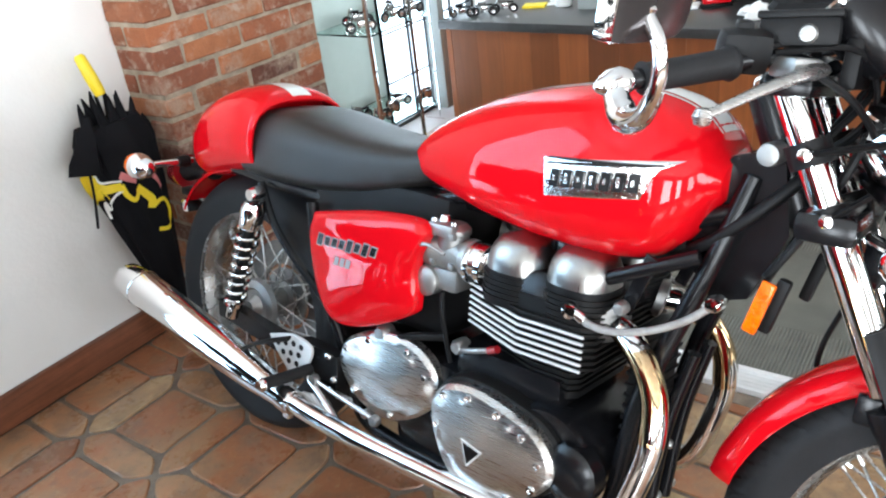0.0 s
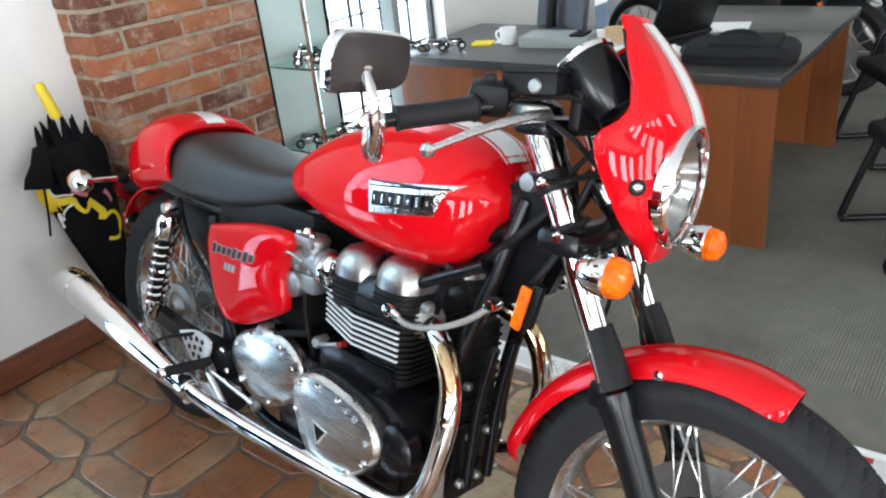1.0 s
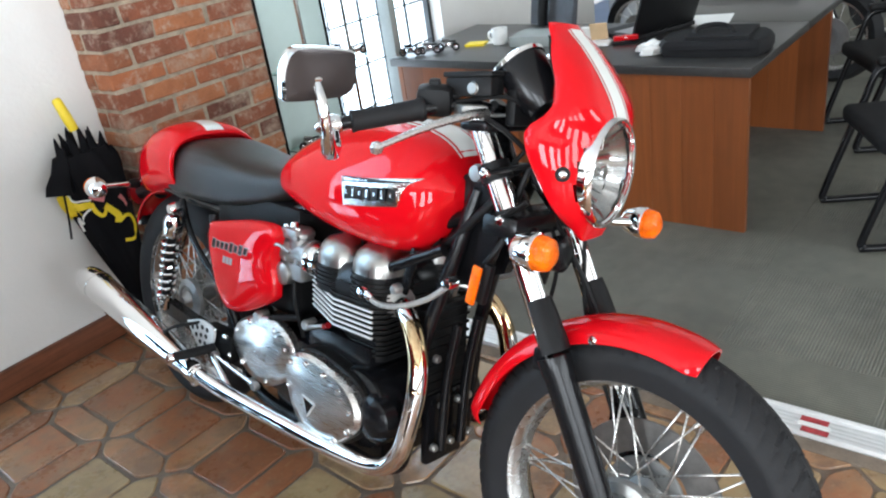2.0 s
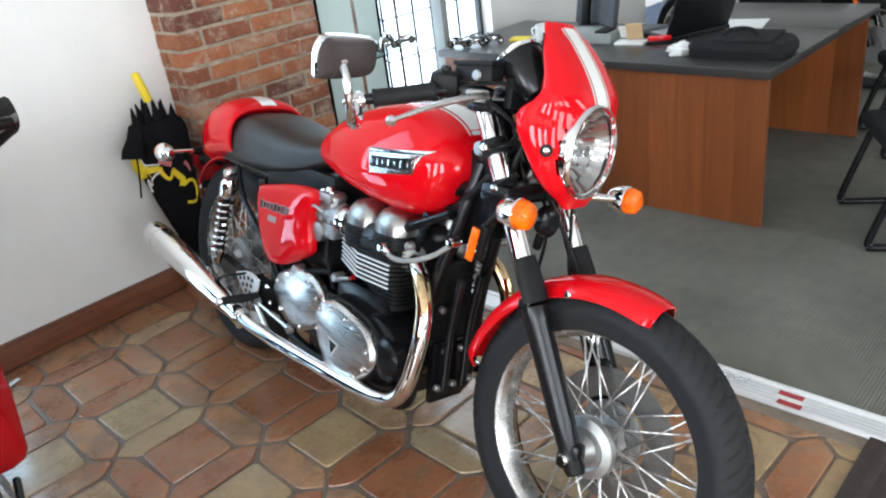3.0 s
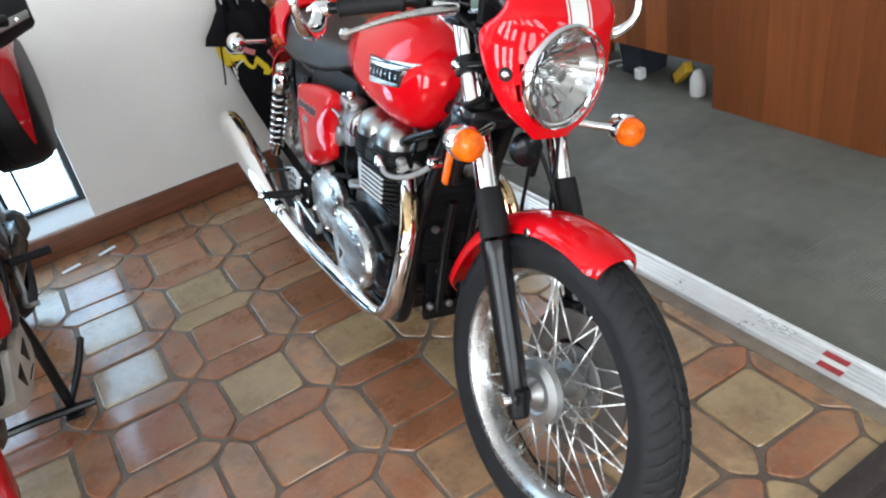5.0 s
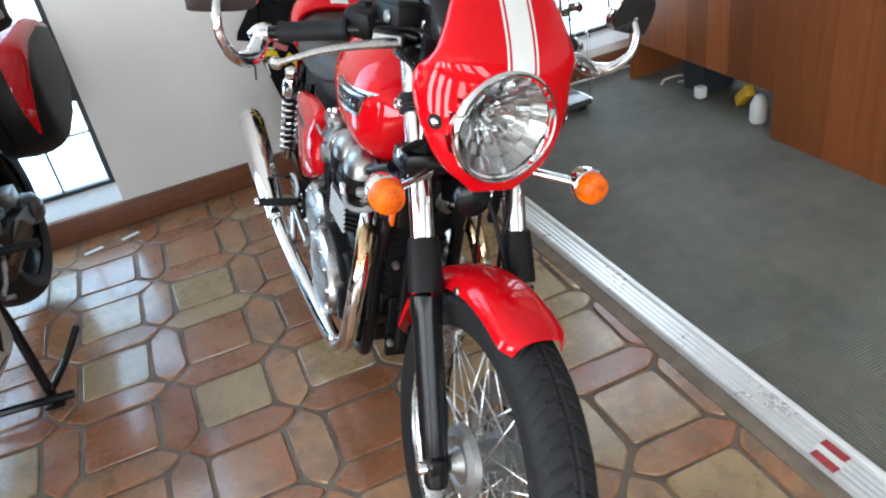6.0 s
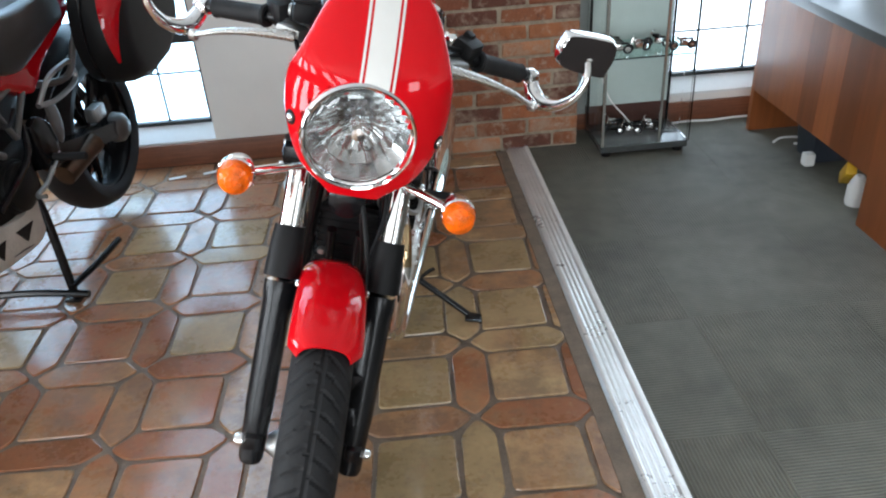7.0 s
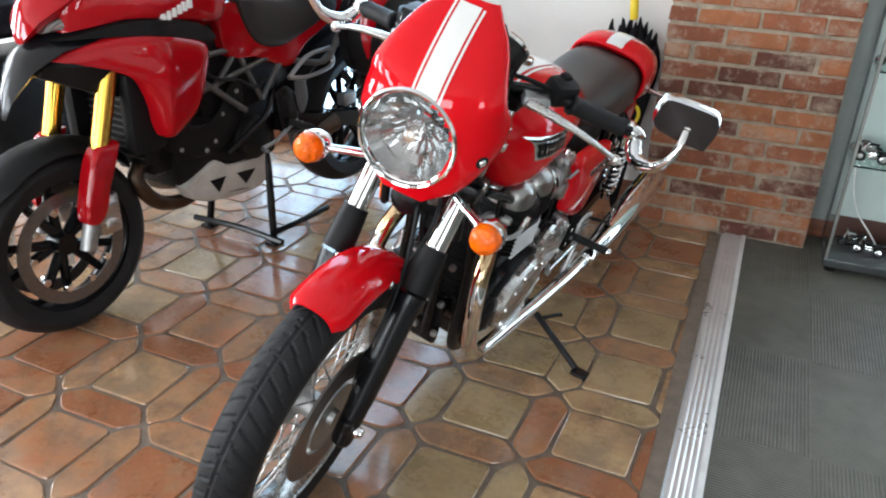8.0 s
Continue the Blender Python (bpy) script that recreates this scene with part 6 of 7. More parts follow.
for x, z in ((-0.05, 0.47), (0.05, 0.47), (-0.05, 0.36), (-0.02, 0.36), (0.03, 0.36), (-0.055, 0.27), (0.0, 0.27), (0.05, 0.27)):
    part("cradle_bolt", lathe([(0, 0.008), (0.006, 0.008), (0.009, 0.004), (0.009, -0.004), (0, -0.004)], 10, pose(x, 1.048, z) @ Matrix.Rotation(radians(-90), 4, "X")), CAST, moto)
for x in (-0.03, 0.03):
    part("cradle_tube", tube([(x, 1.085, 0.55), (x, 1.06, 0.42), (x, 1.05, 0.26)], 0.011, 10), BLACK, moto)
part("hanging_cable", tube([(-0.02, 1.24, 0.80), (-0.03, 1.262, 0.74), (-0.035, 1.262, 0.68), (-0.045, 1.24, 0.60), (-0.05, 1.236, 0.555), (-0.05, 1.25, 0.52)], 0.004, 8), BLACK_MATT, moto, "thin black cable hanging behind the fork")
part("head_stock", rod((0, fork_y(0.79) - 0.045, 0.77), (0, fork_y(0.95) - 0.045, 0.945), 0.03, 20), BLACK, moto)
for s in (1, -1):
    if s > 0:
        part("reflector", box(0.008, 0.020, 0.076, 0, 0, 0, 0.004, m=pose(s * 0.105, 1.185, 0.673, -13)), AMBER, moto, "long amber side reflector")
    part("horn_bracket", box(0.016, 0.018, 0.080, 0, 0, 0, 0.006, m=pose(s * 0.090, 1.200, 0.676, -13)), BLACK_MATT, moto)
    hose = part("air_hose", tube([(s * 0.142, 0.935, 0.602), (s * 0.148, 0.969, 0.592), (s * 0.146, 1.010, 0.594), (s * 0.136, 1.055, 0.608), (s * 0.122, 1.095, 0.630), (s * 0.108, 1.125, 0.657)], 0.0058, 12), BRAID, moto, "braided silver hose")
    part("ferrule", lathe([(0, 0), (0.009, 0), (0.009, 0.018), (0.0065, 0.022), (0, 0.022)], 12, between((s * 0.142, 0.937, 0.602), (s * 0.148, 0.969, 0.592))), CHROME, hose)
    part("engine_strap", box(0.008, 0.022, 0.10, 0, 0, 0, 0.003, m=pose(s * 0.098, 1.012, 0.655, -20)), BLACK, moto)
    part("strap_bolt", lathe([(0, 0.008), (0.008, 0.006), (0.011, 0), (0.011, -0.012), (0, -0.012)], 12, pose(s * 0.125, 1.000, 0.622) @ Matrix.Rotation(radians(90 * s), 4, "Y")), CAST, moto)
    part("hose_bolt", lathe([(0, 0.008), (0.012, 0.006), (0.014, 0), (0.014, -0.02), (0, -0.02)], 14, pose(s * 0.145, 0.930, 0.603) @ Matrix.Rotation(radians(90 * s), 4, "Y")), CHROME, moto)
    part("hose_bolt", lathe([(0, 0.008), (0.01, 0.006), (0.012, 0), (0.012, -0.02), (0, -0.02)], 14, pose(s * 0.112, 1.128, 0.662) @ Matrix.Rotation(radians(90 * s), 4, "Y")), CHROME, moto)
    part("plug_lead", tube([(s * 0.06, 0.84, 0.66), (s * 0.10, 0.88, 0.70), (s * 0.08, 0.98, 0.69), (s * 0.04, 1.05, 0.70)], 0.005, 8), BLACK_MATT, moto)
part("chain_guard", tube([(-0.1, 0.40, 0.39), (-0.105, 0.2, 0.42), (-0.105, 0.02, 0.40)], 0.02, 8, flat=0.3), BLACK, moto)
part("battery_box", box(0.18, 0.36, 0.27, 0, 0.46, 0.575, 0.02), BLACK_MATT, moto)
for s in (1, -1):
    part("head_gusset", loft([[(s * x, y, z) for y, z in ((1.045, 0.79), (1.10, 0.855), (1.165, 0.875), (1.19, 0.76), (1.15, 0.66), (1.09, 0.64), (1.06, 0.70))] for x in (0.022, 0.046)]), BLACK, moto, "black frame gusset at the steering head")
    part("engine_stay", tube([(s * 0.100, 0.935, 0.640), (s * 0.100, 1.00, 0.672), (s * 0.085, 1.09, 0.715)], 0.0115, 10), BLACK, moto, "black engine stay")
    part("coil", rod((s * 0.045, 0.99, 0.700), (s * 0.045, 1.06, 0.716), 0.020, 14), BLACK_MATT, moto, "black ignition coil")
    part("loom", tube([(s * 0.05, 1.04, 0.70), (s * 0.065, 1.10, 0.74), (s * 0.055, 1.16, 0.80), (s * 0.03, 1.20, 0.85)], 0.009, 10), BLACK_MATT, moto, "taped wiring loom")
    part("case_boss", lathe([(0, 0.02), (0.035, 0.018), (0.05, 0.006), (0.055, -0.02), (0, -0.02)], 28, pose(s * 0.135, 0.955, 0.33) @ Matrix.Rotation(radians(90 * s), 4, "Y")), BLACK, engine)
part("frame_spine", box(0.09, 0.55, 0.05, 0, 0.82, 0.705, 0.02), BLACK, moto)
part("ignition", lathe([(0, 0.01), (0.014, 0.008), (0.016, 0), (0.016, -0.03), (0, -0.03)], 18, pose(0.075, 1.155, 0.868) @ Matrix.Rotation(radians(90), 4, "Y")), CAST, moto, "metal ignition lock")

# -- bars, levers, mirrors, clocks, steered
for s in (1, -1):
    bar = tube([(s * 0.09, 1.175, 0.98), (s * 0.13, 1.155, 0.985), (s * 0.19, 1.115, 0.975), (s * 0.31, 1.035, 0.945)], 0.011, 12)
    steered("handlebar", bar, BLACK, label="black clip-on handlebar")
    grip = lathe([(0.012, 0), (0.019, 0.0), (0.021, 0.006), (0.018, 0.012), (0.0175, 0.03), (0.017, 0.115), (0.019, 0.122), (0.012, 0.124)], 20, between((s * 0.19, 1.115, 0.975), (s * 0.30, 1.041, 0.9475)))
    steered("grip", grip, RUBBER, label="black rubber grip")
    pod = box(0.046, 0.062, 0.052, 0, 0, 0, 0.016, m=pose(s * 0.165, 1.118, 0.990, 0, 15 * s, 30 * s))
    box(0.02, 0.02, 0.02, 0, 0, 0, 0.006, pod, m=pose(s * 0.165, 1.115, 1.015, 0, 15 * s, 30 * s))
    steered("switch_pod", pod, BLACK_MATT)
    lv = tube([(s * 0.135, 1.198, 0.975), (s * 0.17, 1.197, 0.972), (s * 0.215, 1.187, 0.963), (s * 0.26, 1.166, 0.947), (s * 0.295, 1.142, 0.928), (s * 0.310, 1.131, 0.920)], [0.014, 0.0125, 0.010, 0.0085, 0.007, 0.007], 12, flat=0.65)
    lathe([(0, 0.011), (0.008, 0.008), (0.011, 0), (0.008, -0.008), (0, -0.011)], 14, pose(s * 0.312, 1.129, 0.918), lv)
    steered("lever", lv, BRUSHED, label="silver ball-end lever")
    steered("lever_perch", box(0.05, 0.04, 0.025, 0, 0, 0, 0.008, m=pose(s * 0.14, 1.175, 0.975, 0, 0, -30 * s)), CAST)
    cone = lathe([(0, -0.012), (0.014, -0.01), (0.018, 0.0), (0.016, 0.014), (0.006, 0.03), (0, 0.034)], 18, between((s * 0.312, 1.033, 0.944), (s * 0.40, 0.97, 0.92)))
    stalk_pts = [(s * 0.318, 1.03, 0.938), (s * 0.330, 1.046, 0.915), (s * 0.346, 1.064, 0.907), (s * 0.374, 1.090, 0.918), (s * 0.397, 1.108, 0.950), (s * 0.404, 1.106, 0.985), (s * 0.400, 1.086, 1.015)]
    tube(stalk_pts, [0.013, 0.017, 0.0155, 0.011, 0.008, 0.0075, 0.008], 14, bm=cone)
    lathe([(0, 0.012), (0.008, 0.009), (0.012, 0), (0.008, -0.009), (0, -0.012)], 14, pose(s * 0.400, 1.086, 1.017), cone)
    stalk = steered("mirror_stalk", cone, CHROME, label="chrome bar-end mirror stalk")
    MM = pose(s * 0.395, 1.088, 1.026, -10, 0, -14 * s)
    prof = [(-0.062, -0.034), (-0.052, -0.044), (0.03, -0.036), (0.058, -0.026), (0.066, -0.006), (0.062, 0.022), (0.05, 0.036), (-0.03, 0.036), (-0.056, 0.028), (-0.066, 0.0)]
    prof = [(s * -x * 0.91, z) for x, z in prof]
    pc = [(q.x, q.z) for q in curve_points([(x, 0, z) for x, z in prof] + [(prof[0][0], 0, prof[0][1])], 4)[:-1]]
    shell = loft([[MM @ Vector((x * f, y, z * f)) for x, z in pc] for y, f in ((-0.012, 0.97), (-0.012, 1.0), (0.0, 1.0), (0.008, 0.95))], caps=False)
    mirror = steered("mirror", shell, CHROME, label="chrome bar-end mirror, dark floor reflection painted on its back")
    back = loft([[MM @ Vector((x * 0.95, 0.008, z * 0.95)) for x, z in pc], [MM @ Vector((x * 0.6, 0.0105, z * 0.6)) for x, z in pc]])
    steered("back", back, MIRROR_BACK, mirror, "mirror back with the floor's dark reflection in its colour")
    steered("glass", loft([[MM @ Vector((x * 0.97, -0.0125, z * 0.97)) for x, z in pc], [MM @ Vector((x * 0.9, -0.0128, z * 0.9)) for x, z in pc]]), MIRROR, mirror, "mirror glass")
    gm = pose(s * 0.055, 1.213, 1.045, 44)
    gauge = steered("gauge", lathe([(0, -0.085), (0.03, -0.08), (0.042, -0.055), (0.047, -0.01), (0.047, 0.012)], 32, gm), BLACK, label="black gauge housing with chrome bezel")
    steered("bezel", lathe([(0.045, 0.010), (0.05, 0.010), (0.051, 0.016), (0.047, 0.02), (0.042, 0.017)], 32, gm), CHROME, gauge)
    steered("dial", lathe([(0.043, 0.013), (0, 0.013)], 32, gm), BLACK_MATT, gauge)
res = box(0.048, 0.088, 0.034, 0, 0, 0, 0.008, m=pose(0.125, 1.168, 1.016, 5, 0, 8))
box(0.052, 0.092, 0.009, 0, 0, 0.02, 0.003, res, m=pose(0.125, 1.168, 1.016, 5, 0, 8))
steered("brake_reservoir", res, BLACK_MATT, label="black brake fluid reservoir")
steered("sight_glass", lathe([(0, 0.003), (0.009, 0.002), (0.011, -0.002), (0, -0.002)], 16, pose(0.150, 1.182, 1.014) @ Matrix.Rotation(radians(90), 4, "Y")), CAST)
steered("instrument_bracket", box(0.20, 0.02, 0.06, 0, 1.225, 0.985, 0.006), BLACK_MATT)
cal = box(0.04, 0.05, 0.10, -0.075, 1.415, 0.415, 0.012)
steered("brake_caliper", cal, BLACK, label="black brake caliper")
for pts, r in (([(0.14, 1.18, 0.98), (0.11, 1.24, 0.94), (0.05, 1.27, 0.88), (0.0, 1.27, 0.80), (-0.05, 1.33, 0.66), (-0.075, 1.41, 0.47)], 0.0045),
               ([(0.15, 1.15, 0.99), (0.10, 1.23, 1.0), (0.03, 1.25, 0.93), (0.02, 1.18, 0.86), (0.03, 1.05, 0.84)], 0.004),
               ([(0.16, 1.14, 0.995), (0.08, 1.21, 1.02), (0.0, 1.24, 0.98), (-0.03, 1.2, 0.9)], 0.0045),
               ([(-0.15, 1.15, 0.99), (-0.10, 1.23, 1.0), (-0.02, 1.25, 0.93), (-0.04, 1.18, 0.83), (-0.07, 1.05, 0.66)], 0.004),
               ([(-0.16, 1.14, 0.995), (-0.08, 1.21, 1.01), (0.01, 1.245, 0.96), (0.05, 1.2, 0.88)], 0.0045),
               ([(0.05, 1.26, 0.93), (0.07, 1.24, 0.85), (0.04, 1.2, 0.76), (0.06, 1.17, 0.70)], 0.006),
               ([(-0.06, 1.30, 0.80), (-0.07, 1.30, 0.72), (-0.055, 1.33, 0.60), (-0.06, 1.42, 0.40)], 0.004)):
    steered("cable", tube(pts, r, 8), BLACK_MATT)

# ---- the touring motorcycle beside it ----
TOUR = pose(-0.075, 1.50, 0, 0, 0, 172.6)
tour = thing("touring_motorcycle", TOUR, "red and black adventure touring motorcycle on its centre stand", "motorcycle")


def cast_wheel(name, y, z, radius, half, parent=tour):
    rim_r = radius * 0.72
    bm = lathe([(rim_r - 0.004, -half * 0.7), (rim_r + 0.006, -half * 0.75), (rim_r + 0.006, half * 0.75), (rim_r - 0.004, half * 0.7), (rim_r - 0.016, half * 0.3), (rim_r - 0.016, -half * 0.3)], 64, ROTX, closed=True)
    lathe([(0, -0.03), (0.032, -0.03), (0.036, 0), (0.032, 0.03), (0, 0.03)], 24, ROTX, bm)
    w = part(name, bm, BLACK, parent, "black cast wheel")
    w.matrix_basis = pose(0, y, z)
    for i in range(5):
        for d in (-9, 9):
            a, b = radians(72 * i + d * 0.5), radians(72 * i + d * 1.6)
            part("spoke", tube([(0, 0.03 * math.cos(a), 0.03 * math.sin(a)), (0, rim_r * math.cos(b), rim_r * math.sin(b))], [0.016, 0.012], 8), BLACK, w)
    part("tyre", tyre_mesh(radius, half, rim_r, False), RUBBER, w, "black tyre", 25)
    for s in (1, -1):
        d = part("brake_disc", lathe([(rim_r * 0.68, s * 0.05), (rim_r * 0.87, s * 0.05), (rim_r * 0.87, s * 0.055), (rim_r * 0.68, s * 0.055)], 48, ROTX, closed=True), DISC_STEEL, w, "drilled steel brake disc")
        for i in range(10):
            a = radians(36 * i)
            part("disc_button", lathe([(0, 0), (0.011, 0), (0.011, 0.008), (0, 0.008)], 10, pose(s * 0.05, rim_r * 0.64 * math.cos(a), rim_r * 0.64 * math.sin(a)) @ Matrix.Rotation(radians(90 * s), 4, "Y")), CHROME, w)
        if name == "rear_wheel":
            break
    return w


cast_wheel("front_wheel", 1.345, 0.27, 0.27, 0.06)
cast_wheel("rear_wheel", 0.01, 0.335, 0.288, 0.08)


def tfork(z):
    return 1.325 - (z - 0.30) * 0.33


def shape(outline, side, x0, x1, inset=0.02, bulge=0.01):
    return pillow(outline, side, x0, x1, inset, bulge)


def swept(outline, side, x0, x1, inset=0.02, bulge=0.01):
    """A side panel that draws in towards the pointed nose."""
    bm = pillow(outline, side, x0, x1, inset, bulge)
    for v in bm.verts:
        v.co.x *= max(0.4, 1 - 2.6 * max(0.0, v.co.y - 1.07))
    return bm


for s in (1, -1):
    x = s * 0.105
    part("fork_tube", rod((x, tfork(0.40), 0.40), (x, tfork(0.80), 0.80), 0.026, 24), GOLD, tour, "gold anodised fork leg")
    part("fork_lower", rod((x, tfork(0.27), 0.27), (x, tfork(0.42), 0.42), 0.022, 20), CAST, tour)
    part("fork_guard", shape([(tfork(0.56) - 0.04, 0.56), (tfork(0.56) + 0.035, 0.55), (tfork(0.45) + 0.045, 0.45), (tfork(0.35) + 0.03, 0.36), (tfork(0.35) - 0.02, 0.35), (tfork(0.45) - 0.035, 0.45)], s, 0.092, 0.140, 0.012, 0.006), TOUR_RED_SHADED, tour, "red fork guard")
    cal = box(0.04, 0.075, 0.12, s * 0.085, 1.245, 0.345, 0.012)
    for dz in (-0.03, 0.03):
        lathe([(0, 0.0), (0.021, 0.0), (0.021, 0.012), (0.016, 0.016), (0, 0.016)], 18, pose(s * 0.10, 1.245, 0.345 + dz) @ Matrix.Rotation(radians(90 * s), 4, "Y"), cal)
    part("brake_caliper", cal, BRUSHED, tour, "radial brake caliper")
    # beak and fairings
    part("side_fairing", swept([(1.33, 0.80), (1.20, 0.838), (1.08, 0.845), (0.94, 0.81), (0.895, 0.775), (0.92, 0.68), (0.965, 0.60), (1.06, 0.545), (1.09, 0.575), (1.105, 0.66), (1.145, 0.735), (1.24, 0.775)], s, 0.14, 0.215, 0.025, 0.012), TOUR_RED_SHADED, tour, "glossy red side fairing", 45)
    part("side_trim", swept([(1.30, 0.845), (1.10, 0.884), (0.92, 0.85), (0.86, 0.80), (0.93, 0.805), (1.10, 0.84)], s, 0.13, 0.205, 0.006, 0.002), BLACK_MATT, tour)
    part("upper_fairing", swept([(1.27, 0.86), (1.25, 0.95), (1.12, 1.02), (0.92, 1.0), (0.78, 0.92), (0.80, 0.84), (0.92, 0.845), (1.10, 0.88)], s, 0.08, 0.185, 0.04, 0.02), TOUR_RED_SHADED, tour, "glossy red tank fairing with lettering bars", 45)
    for i in range(6):
        part("letter_bar", box(0.008, 0.013, 0.024, s * (0.196 + 0.0026 * i), 1.045 - 0.0175 * i, 0.880 + 0.006 * i), PAPER, tour)
    part("headlamp", swept([(1.315, 0.862), (1.28, 0.893), (1.19, 0.912), (1.10, 0.905), (1.18, 0.888), (1.25, 0.868)], s, 0.09, 0.150, 0.008, 0.003), DISC_STEEL, tour, "swept dark headlamp")
    part("lamp_glass", swept([(1.30, 0.868), (1.27, 0.886), (1.21, 0.900), (1.17, 0.900), (1.24, 0.874)], s, 0.12, 0.155, 0.004, 0.001), REFLECT, tour)
    part("radiator_side", box(0.05, 0.12, 0.24, s * 0.125, 1.10, 0.62, 0.02), BLACK_MATT, tour)
    # trellis frame
    fr = rod((s * 0.13, 0.98, 0.74), (s * 0.135, 0.70, 0.53), 0.010, 10)
    for a, b in (((0.95, 0.62), (0.48, 0.70)), ((0.83, 0.63), (0.72, 0.73)), ((0.72, 0.73), (0.62, 0.55)), ((0.62, 0.55), (0.48, 0.70)), ((0.98, 0.74), (0.70, 0.735)), ((0.95, 0.62), (0.98, 0.74))):
        rod((s * 0.135, *a), (s * 0.135, *b), 0.009, 10, bm=fr)
    part("trellis_frame", fr, GUNMETAL, tour, "grey tubular trellis frame")
    part("subframe", tube([(s * 0.12, 0.50, 0.66), (s * 0.15, 0.30, 0.62), (s * 0.16, 0.22, 0.70), (s * 0.12, 0.05, 0.78)], 0.011, 8), GUNMETAL, tour)
    peg = tube([(s * 0.155, 0.50, 0.60), (s * 0.155, 0.40, 0.655), (s * 0.155, 0.27, 0.665)], 0.008, 8)
    tube([(s * 0.155, 0.50, 0.60), (s * 0.158, 0.40, 0.585), (s * 0.155, 0.26, 0.60), (s * 0.155, 0.265, 0.665)], 0.008, 8, bm=peg)
    part("peg_bracket", peg, CAST, tour, "open cast passenger peg bracket")
    part("footrest", rod((s * 0.15, 0.50, 0.44), (s * 0.25, 0.50, 0.44), 0.012, 10), RUBBER, tour)
    belly = part("belly_side", shape([(0.985, 0.345), (0.90, 0.375), (0.842, 0.392), (0.78, 0.36), (0.68, 0.35), (0.59, 0.37), (0.60, 0.29), (0.645, 0.238), (0.80, 0.245), (0.93, 0.28)], s, 0.07, 0.125, 0.008, 0.002), PAN_SILVER, tour, "pale silver belly pan with cut-outs", 25)
    for tri in (((0.88, 0.335), (0.81, 0.33), (0.845, 0.285)), ((0.76, 0.325), (0.67, 0.315), (0.72, 0.275)), ((0.80, 0.27), (0.74, 0.262), (0.70, 0.252))):
        part("cut_out", loft([[(s * x, y, z) for y, z in tri] for x in (0.12, 0.1285)]), BLACK_MATT, belly)
    part("airbox", shape([(0.98, 0.80), (0.70, 0.83), (0.50, 0.74), (0.46, 0.64), (0.60, 0.52), (0.95, 0.55)], s, 0.02, 0.11, 0.02, 0.004), ENGINE_GREY, tour, "black airbox behind the frame tubes")
    part("seat_side", shape([(0.86, 0.90), (0.80, 0.84), (0.765, 0.72), (0.625, 0.688), (0.49, 0.632), (0.43, 0.655), (0.37, 0.698), (0.19, 0.775), (0.12, 0.83), (0.20, 0.86), (0.40, 0.84), (0.60, 0.86)], s, 0.10, 0.145, 0.012, 0.004), TOUR_RED_SHADED, tour, "red seat side panel")
    part("seat_skirt", shape([(0.72, 0.89), (0.685, 0.80), (0.628, 0.735), (0.53, 0.712), (0.42, 0.735), (0.293, 0.776), (0.22, 0.80), (0.26, 0.87), (0.50, 0.87)], s, 0.12, 0.160, 0.012, 0.006), VINYL, tour, "black seat side")
    # pannier
    pan = [(0.20, 0.60), (0.235, 0.66), (0.25, 0.74), (0.24, 0.84), (0.20, 0.91), (0.12, 0.945), (-0.10, 0.95), (-0.26, 0.90), (-0.30, 0.78), (-0.26, 0.66), (-0.12, 0.57), (0.06, 0.545), (0.14, 0.56)]
    pan = [(y, 0.75 + (z - 0.75) * 0.9) for y, z in pan]
    ring_at = lambda f, x: [(s * x, -0.03 + (y + 0.03) * f, 0.715 + (z - 0.75) * f) for y, z in pan]
    pb = part("pannier", loft([ring_at(f, x) for x, f in ((0.165, 0.9), (0.175, 0.97), (0.24, 1.0), (0.285, 0.985), (0.315, 0.93), (0.332, 0.84), (0.338, 0.7))]), BLACK_MATT, tour, "black pannier with red corner panel", 35)
    edge = curve_points([(x, y, z) for x, (y, z) in zip((0, 0.4, 0.8, 1.0, 1.0, 1.0, 1.0), pan[1:8], strict=True)], 4)
    band = []
    for p in edge:
        a, b = 0.296 - 0.024 * p.x, 0.302 + 0.031 * p.x
        at = lambda x, off: (s * x, -0.03 + (p.y + 0.03) * (float(np.interp(x, (0.24, 0.285, 0.315, 0.332, 0.338), (1.0, 0.985, 0.93, 0.84, 0.7))) + off), 0.715 + (p.z - 0.75) * (float(np.interp(x, (0.24, 0.285, 0.315, 0.332, 0.338), (1.0, 0.985, 0.93, 0.84, 0.7))) + off))
        band.append([at(a + (b - a) * q, 0.022) for q in (0, 0.25, 0.5, 0.75, 1)] + [at(b, -0.03), at(a, -0.03)])
    part("red_panel", loft(band), TOUR_RED_SHADED, pb, "glossy red panel", 50)
    part("seam", tube([(s * 0.22, *((y + 0.03) * 1.004 - 0.03, 0.715 + (z - 0.75) * 1.004)) for y, z in pan[:8]], 0.004, 6), BLACK, pb)
    # handguard, mirror and bar
    part("handlebar", tube([(0, 1.06, 1.07), (s * 0.14, 1.02, 1.08), (s * 0.24, 0.92, 1.09), (s * 0.41, 0.80, 1.06)], 0.012, 10), BLACK, tour)
    rows = []
